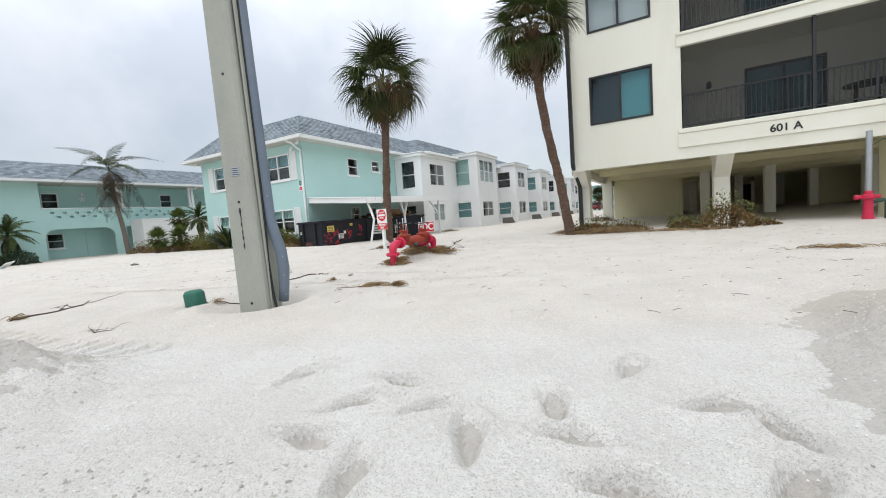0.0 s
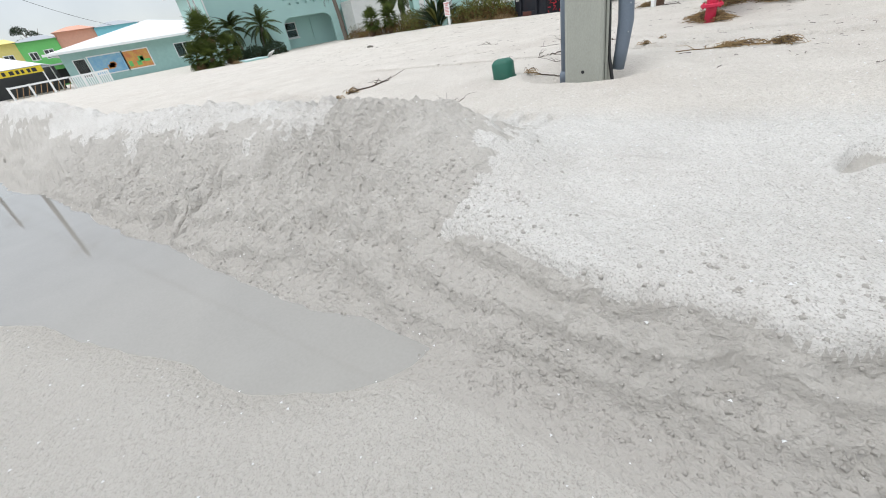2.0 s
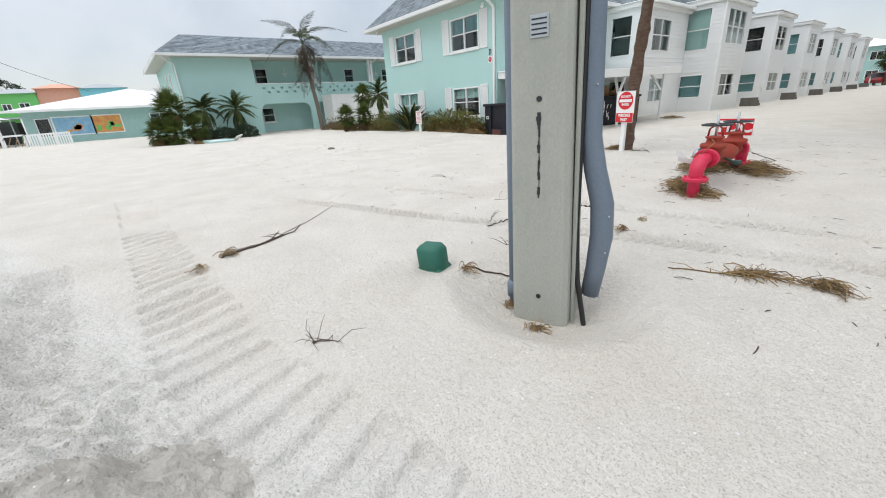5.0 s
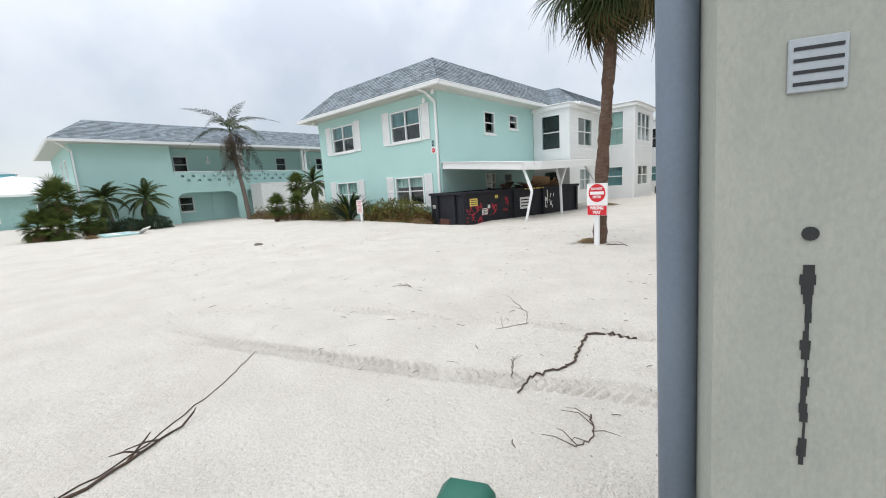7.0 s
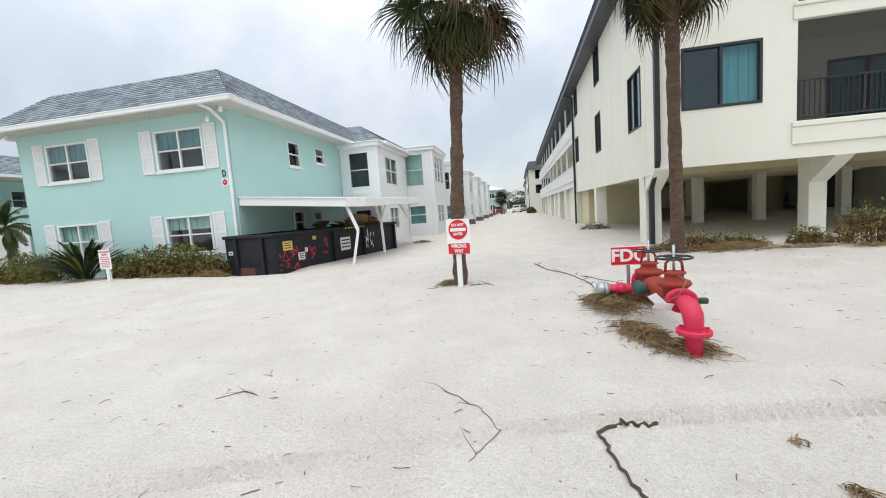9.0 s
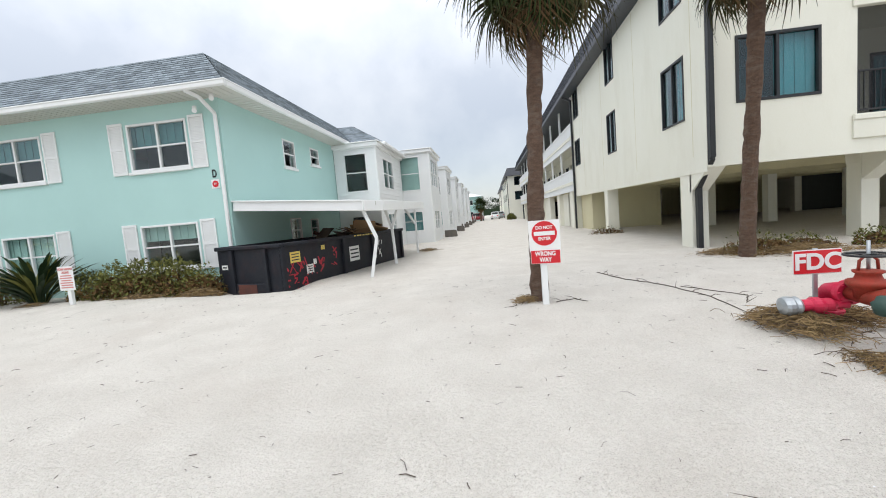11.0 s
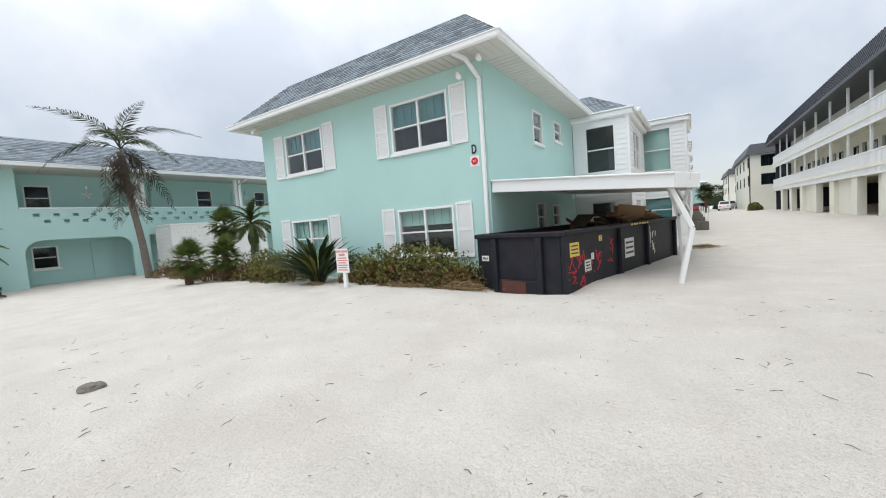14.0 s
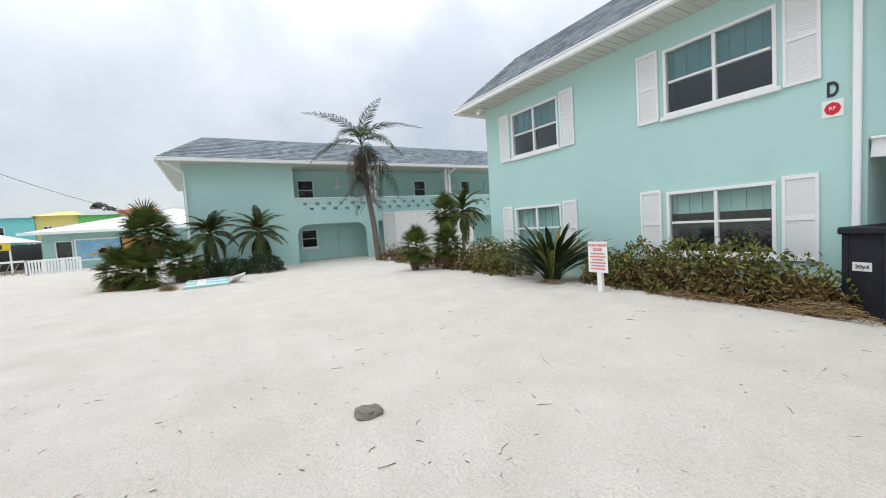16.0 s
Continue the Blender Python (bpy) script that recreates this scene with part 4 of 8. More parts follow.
for p, q in (((-WD / 2 + 0.051, 0.061, 0.5), (-WD / 2 + 0.056, L - 0.061, HT - 0.1)), ((WD / 2 - 0.056, 0.061, 0.5), (WD / 2 - 0.051, L - 0.061, HT - 0.1)), ((-WD / 2 + 0.06, 0.061, 0.5), (WD / 2 - 0.06, 0.066, HT - 0.1))):
    bmd = bmesh.new()
    box(bmd, p, q)
    dpart("inner_lining", bmd, RUST, DT, "rust-brown inner wall of the dumpster")
for y in (0.0, 2.55, 4.25, 6.46):
    for sx in (-1, 1):
        bmd = bmesh.new()
        box(bmd, (sx * WD / 2, y, 0.0), (sx * (WD / 2 + 0.085), y + 0.12, HT - 0.1), 0.012)
        dpart("rib", bmd, DUMP)
for x in (-0.62, 0.50):
    bmd = bmesh.new()
    box(bmd, (x, -0.085, 0.0), (x + 0.13, 0.0, HT - 0.1), 0.012)
    dpart("front_rib", bmd, DUMP)
bmd = bmesh.new()
box(bmd, (-0.49, -0.055, 0.02), (0.50, -0.004, 0.42), 0.015)
dpart("hook_plate", bmd, DUMP)
bmd = bmesh.new()
box(bmd, (-0.40, -0.062, 0.02), (0.22, -0.052, 0.40), 0.004)
dpart("hook_opening", bmd, RUST, DT, "rusty opening around the lifting hook")
for x in (-0.75, 0.65):
    bmd = bmesh.new()
    box(bmd, (x, -0.05, -0.02), (x + 0.1, L, 0.08), 0.01)
    dpart("skid", bmd, RUST)
bmd = bmesh.new()
for y0, y1 in ((-0.02, -0.008),):
    box(bmd, (-0.96, -0.006, 0.8), (-0.76, -0.002, 0.92))
st20 = dpart("sticker", bmd, PAPER, DT, "white size sticker reading 20yd")
letters("20yd", 0.075, DM @ Vector((-0.86, -0.010, 0.86)), DM.to_3x3() @ Vector((1, 0, 0)), (0, 0, 1), BLACK, st20)
for y0, y1, z0, z1, m in ((0.35, 0.72, 0.86, 1.14, YELLOW), (0.92, 1.2, 0.50, 0.74, PAPER), (1.22, 1.34, 0.72, 0.86, PAPER), (2.95, 3.5, 0.55, 1.02, PAPER), (4.3, 4.5, 0.5, 0.95, PAPER), (1.6, 1.75, 1.08, 1.2, YELLOW)):
    bmd = bmesh.new()
    box(bmd, (WD / 2 + 0.001, y0, z0), (WD / 2 + 0.005, y1, z1))
    plate = dpart("sticker", bmd, m)
    bmd = bmesh.new()
    for i in range(3):
        zz = z0 + (z1 - z0) * (0.2 + 0.26 * i)
        box(bmd, (WD / 2 + 0.005, y0 + 0.05, zz), (WD / 2 + 0.008, y1 - 0.05, zz + (z1 - z0) * 0.1))
    dpart("print", bmd, BLACK, plate)
rng = random.Random(5)
bmd = bmesh.new()
for cy, cz, wide, tall, count in ((0.55, 0.45, 0.42, 0.32, 26), (1.35, 0.55, 0.3, 0.2, 10), (2.2, 0.8, 0.12, 0.25, 6)):
    for _ in range(count):
        y, z = cy + rng.uniform(-wide, wide), cz + rng.uniform(-tall, tall)
        beam(bmd, (WD / 2 + 0.003, y, z), (WD / 2 + 0.003, y + rng.uniform(-0.2, 0.2), z + rng.uniform(-0.06, 0.28)), 0.004, rng.uniform(0.02, 0.05))
tagged(dpart("spray_paint", bmd, SPRAY), kind="stuff")
bmd = bmesh.new()
for _ in range(16):
    y, z = rng.uniform(4.45, 5.0), rng.uniform(0.45, 0.95)
    beam(bmd, (WD / 2 + 0.003, y, z), (WD / 2 + 0.003, y + rng.uniform(-0.08, 0.12), z + rng.uniform(0.05, 0.3)), 0.004, rng.uniform(0.02, 0.045))
dpart("white_scrawl", bmd, PAPER)
bmd = bmesh.new()
for k in range(7):
    y = 3.15 + 0.17 * k
    box(bmd, (WD / 2 + 0.091, y, HT - 0.075), (WD / 2 + 0.094, y + (0.10, 0.14, 0.08)[k % 3], HT - 0.035))
dpart("yellow_marking", bmd, YELLOW)
for k in range(30):
    jx, jy = rng.uniform(-0.75, 0.75), rng.uniform(3.6, 6.2)
    pos = DM @ Vector((jx, jy, 1.12 + rng.uniform(0, 0.42)))
    junk = thing("debris_board", pos, "torn cardboard and broken board in the dumpster", "debris", "rubbish in the dumpster")
    bmd = bmesh.new()
    box(bmd, (-rng.uniform(0.15, 0.4), -rng.uniform(0.1, 0.3), -0.01), (0.3, 0.25, 0.01), 0.003)
    bmesh.ops.transform(bmd, matrix=Matrix.Translation(pos) @ Euler((rng.uniform(-0.7, 0.7), rng.uniform(-0.7, 0.7), rng.uniform(0, 3))).to_matrix().to_4x4(), verts=bmd.verts)
    part("board", bmd, rng.choice([CARD, CARD, RUST, TWIG]), junk)
for jx, jy, jz, turn, size in ((0.35, 4.9, 1.35, 0.5, 0.75), (-0.2, 5.4, 1.32, 1.2, 0.6), (0.5, 5.7, 1.3, 2.2, 0.5)):
    pos = DM @ Vector((jx, jy, jz))
    cb = thing("cardboard_box", pos, "crushed brown cardboard box on the dumpster load", "box", "rubbish in the dumpster")
    for k in range(3):
        bmd = bmesh.new()
        box(bmd, (-size / 2, -size / 3, -0.008), (size / 2, size / 3, 0.008), 0.002)
        bmesh.ops.transform(bmd, matrix=Matrix.Translation(pos) @ Euler((0.35 + 0.75 * k, 0.15, turn)).to_matrix().to_4x4() @ Matrix.Translation((0, size / 3, 0)), verts=bmd.verts)
        part("flap", bmd, CARD, cb)
bmd = bmesh.new()
box(bmd, (-WD / 2 + 0.05, 0.07, 0.12), (WD / 2 - 0.05, L - 0.07, 0.95))
bmesh.ops.subdivide_edges(bmd, edges=bmd.edges[:], cuts=14, use_grid_fill=True)
for v in bmd.verts:
    if v.co.z > 0.9:
        v.co.z += 0.22 * noise.noise(v.co * 1.7) + 0.12 * noise.noise(v.co * 5) + (0.10 if v.co.y > 2.8 else -0.55)
heap = dpart("rubbish_fill", bmd, RUST)

# ---- building B: cream 601 A ----
HB = thing("condo_building", (3, 24, -0.3), "cream stucco three-level building on open parking with black-framed windows", "building")
XB, YB = -2.42, 14.92
FBS, FBW = Face("y", YB, -1), Face("x", XB, -1)
F1, F2 = (3.73, 5.38), (6.84, 8.45)
front_holes = [(-1.71, 0.245, *F1), (-1.71, 0.245, *F2), (1.04, 6.40, 3.15, 5.70), (1.04, 6.40, 6.12, 8.6), (8.2, 12.5, 3.15, 5.70)]
wall(bmd := bmesh.new(), FBS, XB, 14.0, 2.20, 8.75, front_holes)
part("front_wall", bmd, CREAM, HB)
side_holes = [(16.0, 17.4, 3.62, 5.42), (21.9, 23.1, 3.70, 5.48), (28.45, 29.7, 3.95, 5.5), (16.0, 17.4, 6.85, 8.5), (21.9, 23.1, 6.78, 8.55), (28.45, 29.7, 6.8, 8.55)]
wall(bmd := bmesh.new(), FBW, YB + 0.2, 30.1, 2.08, 8.75, side_holes)
part("side_wall", bmd, CREAM, HB)
# half-width teal curtain paints the reflection in one sash as colour
for z0, z1 in (F1, F2):
    window(HB, FBS, -1.71, 0.245, z0, z1, 2, False, BLACK, TINTGLASS if z0 < 5 else GLASS, CURTAIN_AND_REFLECTION if z0 < 5 else WHITEBLIND, 1.0, False, 0.075, (0.5, 1.0) if z0 < 5 else (0.0, 1.0))
for a0, a1, z0, z1 in side_holes:
    window(HB, FBW, a0, a1, z0, z1, 2, False, BLACK, TINTGLASS, CURTAIN_AND_REFLECTION, 1.0, False, 0.06, (0.0, 0.5))
bmd = bmesh.new()
FBS.box(bmd, XB - 0.012, 14.0, 0.0, 0.012, 2.20, 2.56)
FBW.box(bmd, YB, 30.1, 0.0, 0.012, 2.08, 2.52)
FBS.box(bmd, 0.92, 6.5, 0.0, 0.06, 2.56, 3.0, 0.01)
FBS.box(bmd, 0.92, 6.5, 0.0, 0.09, 3.0, 3.15, 0.02)
FBS.box(bmd, 0.92, 14, 0.0, 0.05, 5.70, 6.02, 0.01)
FBS.box(bmd, 0.92, 14, 0.0, 0.09, 6.02, 6.12, 0.02)
part("band_course", bmd, CREAM, HB)
for y in (15.6, 19.7, 23.9, 27.6):
    bmd = bmesh.new()
    FBW.box(bmd, y, y + 0.02, 0.0, 0.003, 2.56, 8.5)
    part("panel_joint", bmd, YELLOWWALL, HB)
bmd = bmesh.new()
box(bmd, (XB + 0.2, YB + 0.2, 2.42), (14, 72, 2.6))
part("parking_ceiling", bmd, YELLOWWALL, HB)
bmd = bmesh.new()
for z in (3.0, 5.9, 8.6):
    box(bmd, (XB + 0.2, YB + 0.2, z - 0.12), (14, 72, z + 0.05))
part("floor_slab", bmd, CREAM, HB)
bmd = bmesh.new()
box(bmd, (0.86, YB + 0.2, 3.05), (1.03, YB + 1.9, 8.5))
box(bmd, (6.41, YB + 0.2, 3.05), (6.6, YB + 1.9, 8.5))
wall(bmd, Face("y", YB + 1.9, -1), 1.03, 6.41, 3.05, 5.78, [(2.95, 5.0, 3.06, 5.1)], 0.15)
wall(bmd, Face("y", YB + 1.9, -1), 1.03, 6.41, 5.95, 8.48, [(2.95, 5.0, 5.96, 8.0)], 0.15)
part("balcony_wall", bmd, CREAM, HB)
for zb in (3.15, 6.12):
    window(HB, Face("y", YB + 1.9, -1), 2.95, 5.0, zb - 0.08, zb + 1.95, 2, False, BLACK, TINTGLASS, CURTAIN_AND_REFLECTION, 1.0, False, 0.07)
    bmd = bmesh.new()
    box(bmd, (1.08, YB + 0.75, zb), (1.11, YB + 1.7, zb + 1.95), 0.005)
    part("door", bmd, BLACK, HB, "dark balcony door")
    rail = thing("balcony_railing", (3.7, YB + 0.06, zb), "black metal balcony railing with upright bars", "railing", "balcony railings")
    bmd = bmesh.new()
    for z in (zb + 0.08, zb + 1.02):
        box(bmd, (1.05, YB + 0.04, z), (6.4, YB + 0.085, z + 0.045), 0.008)
    part("rail", bmd, BLACK, rail)
    bar_me = None
    for k in range(44):
        x = 1.12 + k * 0.121
        wide = 0.028 if k % 12 == 0 else 0.009
        bmd = bmesh.new()
        box(bmd, (x - wide, YB + 0.053, zb + 0.12), (x + wide, YB + 0.072, zb + 1.02))
        part("bar", bmd, BLACK, rail)
    bmd = bmesh.new()
    box(bmd, (4.18, YB + 0.02, zb), (4.25, YB + 0.09, zb + 2.55))
    part("screen_post", bmd, BLACK, rail)
    # sheet added behind the bars to darken the balcony inside
    bmd = bmesh.new()
    box(bmd, (1.05, YB + 0.10, zb), (6.40, YB + 0.104, zb + 2.56 - 0.08 * (zb > 5)))
    part("dimming_screen", bmd, SCREEN, rail, "thin dark screen behind the bars, added to dim the balcony")
sc = thing("wall_sconce", (1.9, YB + 1.85, 4.75), "small black wall lamp on the balcony", "lamp")
bmd = bmesh.new()
lathe(bmd, (1.95, YB + 1.82, 4.65), (0, 0, 1), [(0, 0.03), (0.03, 0.075), (0.2, 0.075), (0.24, 0.03)], 10)
part("lantern", bmd, BLACK, sc)
tb = thing("patio_table", (5.6, YB + 1.0, 3.06), "dark round patio table on the balcony", "table")
bmd = bmesh.new()
lathe(bmd, (5.6, YB + 1.0, 3.78), (0, 0, 1), [(0, 0.5), (0.03, 0.52), (0.05, 0.5)], 20)
part("tabletop", bmd, TWIG, tb)
for k in range(4):
    bmd = bmesh.new()
    a = k * math.tau / 4 + 0.4
    beam(bmd, (5.6 + 0.35 * math.cos(a), YB + 1.0 + 0.35 * math.sin(a), 3.06), (5.6 + 0.3 * math.cos(a), YB + 1.0 + 0.3 * math.sin(a), 3.78), 0.04)
    part("leg", bmd, TWIG, tb)
letters("601 A", 0.30, FBS.point(3.58, 0.068, 2.76), (1, 0, 0), (0, 0, 1), BLACK, HB, "black building number 601 A", bold=0.006)


def column(x, y, top, wide=0.42, bracket=0, deep=None):
    bm = bmesh.new()
    d = deep or wide
    box(bm, (x - wide / 2, y - d / 2, -0.4), (x + wide / 2, y + d / 2, top), 0.012)
    part("column", bm, CREAM, HB)
    if bracket:
        bm = bmesh.new()
        x0, x1 = x - wide / 2, x + wide / 2
        vs = [bm.verts.new(v) for v in ((x0, y - d / 2 - 0.003, top - 0.42), (x1, y - d / 2 - 0.003, top - 0.42), (x1 + bracket, y - d / 2 - 0.003, top + 0.02), (x0 - bracket * 0.2, y - d / 2 - 0.003, top + 0.02))]
        bm.faces.new(vs)
        got = bmesh.ops.extrude_face_region(bm, geom=bm.faces[:])
        bmesh.ops.translate(bm, verts=[v for v in got["geom"] if isinstance(v, bmesh.types.BMVert)], vec=(0, d + 0.006, 0))
        part("bracket", bm, CREAM, HB)


def cantilever(x, wide):
    """The wedge under the overhanging front, from a set-back column to the facade."""
    bm = bmesh.new()
    pts = [(15.86, 1.55), (15.86, 2.30), (YB + 0.02, 2.30), (YB + 0.02, 2.18)]
    rows = [[bm.verts.new((xx, y, z)) for y, z in pts] for xx in (x - wide / 2, x + wide / 2)]
    for q in range(4):
        bm.faces.new((rows[0][q], rows[0][(q + 1) % 4], rows[1][(q + 1) % 4], rows[1][q]))
    bm.faces.new(rows[0][::-1])
    bm.faces.new(rows[1])
    part("bracket", bm, CREAM, HB)


column(XB + 0.23, 16.1, 2.3, 0.44, 0, 0.64)
for x in (2.17, 8.4, 12.6):
    column(x, 16.1, 2.42, 0.45, 0.24, 0.46)
for x in (XB + 0.23, 2.17, 8.4, 12.6):
    cantilever(x, 0.44)
for y in (23.85, 30.4):
    column(XB + 0.27, y, 2.42, 0.50, 0, 0.5)
for x, y in ((2.45, 24.2), (5.0, 24.0), (8.4, 24.0), (2.45, 32.0), (5.0, 32.0), (8.4, 31.0), (11.1, 31.0), (2.45, 38), (5.0, 38), (8.4, 38)):
    column(x, y, 2.42, 0.4)
# the two walls at y 41 are added to shut out daylight
for p, q in (((XB + 0.3, 27.5), (1.45, 27.7)), ((XB + 0.3, 27.7), (XB + 0.45, 30.1)), ((1.46, 27.5), (1.62, 31.0)), ((5.85, 15.2), (6.3, 15.9)),
             ((1.45, 41.0), (6.2, 41.2)), ((7.4, 41.0), (13.8, 41.2)), ((9.2, 33.0), (11.2, 33.2))):
    bmd = bmesh.new()
    box(bmd, (*p, -0.4), (*q, 2.42))
    part("parking_wall_and_light_stop", bmd, YELLOWWALL, HB)
# lower box is added to block daylight from the east
bmd = bmesh.new()
box(bmd, (13.8, 20, 2.5), (14, 72, 8.6))
box(bmd, (13.8, 26, -0.4), (14, 72, 2.5))
part("east_wall_and_light_stop", bmd, CREAM, HB)
for y in (18.6, 22.6, 26.6, 30.6, 34.6):
    bmd = bmesh.new()
    box(bmd, (XB + 0.5, y, 2.16), (13.8, y + 0.28, 2.415))
    part("ceiling_beam", bmd, YELLOWWALL, HB)
bmd = bmesh.new()
box(bmd, (11.32, 31.0, -0.4), (13.78, 31.15, 2.2))
part("garage_door", bmd, DARK, HB, "dark blue-grey storage door")
downspout(HB, [(XB + 0.06, YB - 0.10, 8.55), (XB + 0.06, YB - 0.10, 2.42), (XB + 0.14, 15.66, 1.72), (XB + 0.14, 15.66, -0.1)], BLACK, 0.13)
downspout(HB, [(6.62, YB - 0.10, 8.5), (6.62, YB - 0.10, 2.8), (6.37, YB - 0.10, 0.0)], BLACK, 0.12)
downspout(HB, [(XB - 0.55, 30.2, 8.4), (XB - 0.1, 30.0, 8.1), (XB - 0.1, 30.0, -0.1)], BLACK, 0.11)
# mansard in black metal with standing seams
bmd = bmesh.new()
prof = [(XB - 0.62, 8.42), (XB - 0.62, 8.62), (XB - 0.20, 9.9), (XB + 4, 9.9), (XB + 4, 8.42)]
for y0, y1 in ((YB - 0.5, 74.0),):
    a = [bmd.verts.new((x, y0, z)) for x, z in prof]
    b = [bmd.verts.new((x, y1, z)) for x, z in prof]
    for k in range(len(prof)):
        bmd.faces.new((a[k], a[(k + 1) % 5], b[(k + 1) % 5], b[k]))
    bmd.faces.new(a[::-1])
    bmd.faces.new(b)
roofb = part("roof", bmd, BLACKROOF, HB)
bmd = bmesh.new()
y = YB - 0.4
while y < 74:
    beam(bmd, (XB - 0.625, y, 8.62), (XB - 0.205, y, 9.9), 0.03, 0.05)
    y += 0.42
part("roof_seams", bmd, BLACKROOF, roofb, kind="stuff")
bmd = bmesh.new()
box(bmd, (XB - 0.5, YB - 0.4, 8.55), (14.2, YB + 1.9, 8.75))
box(bmd, (XB - 0.55, YB + 1.9, 8.55), (XB + 3.0, 73.8, 8.7))
part("soffit", bmd, CREAM, HB)
bmd = bmesh.new()
box(bmd, (XB + 4, YB - 0.5, 8.76), (14.4, 74, 8.9))
box(bmd, (XB + 0.2, 71.8, -0.3), (14, 72, 8.6))
part("roof_deck", bmd, BLACKROOF, HB)
# gallery with white slatted railings
bmd = bmesh.new()
wall(bmd, Face("x", XB + 1.7, -1), 30.1, 72, 2.5, 8.6, [(31.5 + 3.6 * k + o, 31.5 + 3.6 * k + o + w, z, z + h) for k in range(10) for z in (3.05, 5.96) for o, w, h in ((0, 0.9, 2.0), (1.6, 1.1, 1.9))], 0.15)
box(bmd, (XB + 0.2, 30.05, 2.5), (XB + 1.7, 30.1, 8.6))
part("gallery_wall", bmd, CREAM, HB)
for k in range(10):
    for z in (3.05, 5.96):
        window(HB, Face("x", XB + 1.7, -1), 33.1 + 3.6 * k, 34.2 + 3.6 * k, z + 0.7, z + 1.9, 1, False, BLACK, TINTGLASS, None, 1, False, 0.06)
for z in (2.45, 5.35):
    gal = thing("gallery_railing", (XB - 0.1, 45, z), "white slatted wooden gallery railing", "railing", "gallery railings")
    bmd = bmesh.new()
    box(bmd, (XB - 0.14, 30.2, z + 1.32), (XB - 0.04, 71.5, z + 1.4))
    box(bmd, (XB - 0.14, 30.2, z), (XB - 0.04, 71.5, z + 0.1))
    part("rail", bmd, TRIM, gal)
    bmd = bmesh.new()
    box(bmd, (XB - 0.06, 30.2, z + 0.1), (XB - 0.045, 71.5, z + 1.32))
    y = 30.2
    while y < 71.4:
        box(bmd, (XB - 0.10, y, z + 0.1), (XB - 0.06, y + 0.13, z + 1.32))
        y += 0.17
    part("slats", bmd, TRIM, gal, kind="stuff")
    bmd = bmesh.new()
    box(bmd, (XB - 0.15, 30.2, z - 0.02 + 0.45), (XB + 1.7, 72, z + 0.62))
    part("deck", bmd, CREAM, gal)
for k in range(10):
    for z in (3.0, 5.9):
        bmd = bmesh.new()
        box(bmd, (XB - 0.04, 30.4 + 4.1 * k, z), (XB + 0.08, 30.55 + 4.1 * k, z + 2.75))
        part("gallery_post", bmd, TRIM, HB)
for k in range(8):
    column(XB + 0.2, 31.5 + 5.0 * k, 2.45, 0.45, 0, 1.1)
bmd = bmesh.new()
for k in range(3):
    box(bmd, (XB + 0.25, 34 + 9.0 * k, -0.3), (XB + 0.4, 38.5 + 9.0 * k, 2.45))
part("parking_wall_and_light_stop", bmd, CREAM, HB)
# standpipe and hydrant
HY = thing("fire_standpipe", (5.25, YB - 0.05, 0), "red fire hydrant base with a tall grey pipe against the building", "standpipe")
bmd = bmesh.new()
lathe(bmd, (5.25, YB - 0.18, -0.1), (0, 0, 1), [(0, 0.12), (0.1, 0.13), (0.35, 0.10), (0.62, 0.10), (0.66, 0.15), (0.74, 0.15), (0.78, 0.09), (0.86, 0.09)], 14)
lathe(bmd, (4.98, YB - 0.18, 0.6), (1, 0, 0), [(0, 0.07), (0.08, 0.07), (0.1, 0.05), (0.5, 0.05)], 10)
part("body", bmd, PINKRED, HY)
bmd = bmesh.new()
tube(bmd, [(5.25, YB - 0.18, 0.7), (5.25, YB - 0.18, 2.35)], 0.065, 12)
part("pipe", bmd, GALV, HY)
bmd = bmesh.new()
tube(bmd, [(5.3, YB - 0.18, 0.45), (5.55, YB - 0.18, 0.5), (5.6, YB - 0.18, 0.5), (5.6, YB - 0.18, 0.0)], 0.045, 8)
tube(bmd, [(5.3, YB - 0.18, 1.95), (5.5, YB - 0.2, 2.1), (5.9, YB - 0.2, 1.95), (6.1, YB - 0.2, 1.7)], 0.012, 6)
part("side_arm", bmd, GREENIRON, HY)
AL = thing("alarm_bell", (6.2, YB - 0.05, 2.4), "small red fire alarm bell on the wall", "bell")
bmd = bmesh.new()
lathe(bmd, (6.2, YB, 2.45), (0, -1, 0), [(0, 0.06), (0.05, 0.13), (0.08, 0.12), (0.12, 0.03)], 14)
part("gong", bmd, PINKRED, AL)
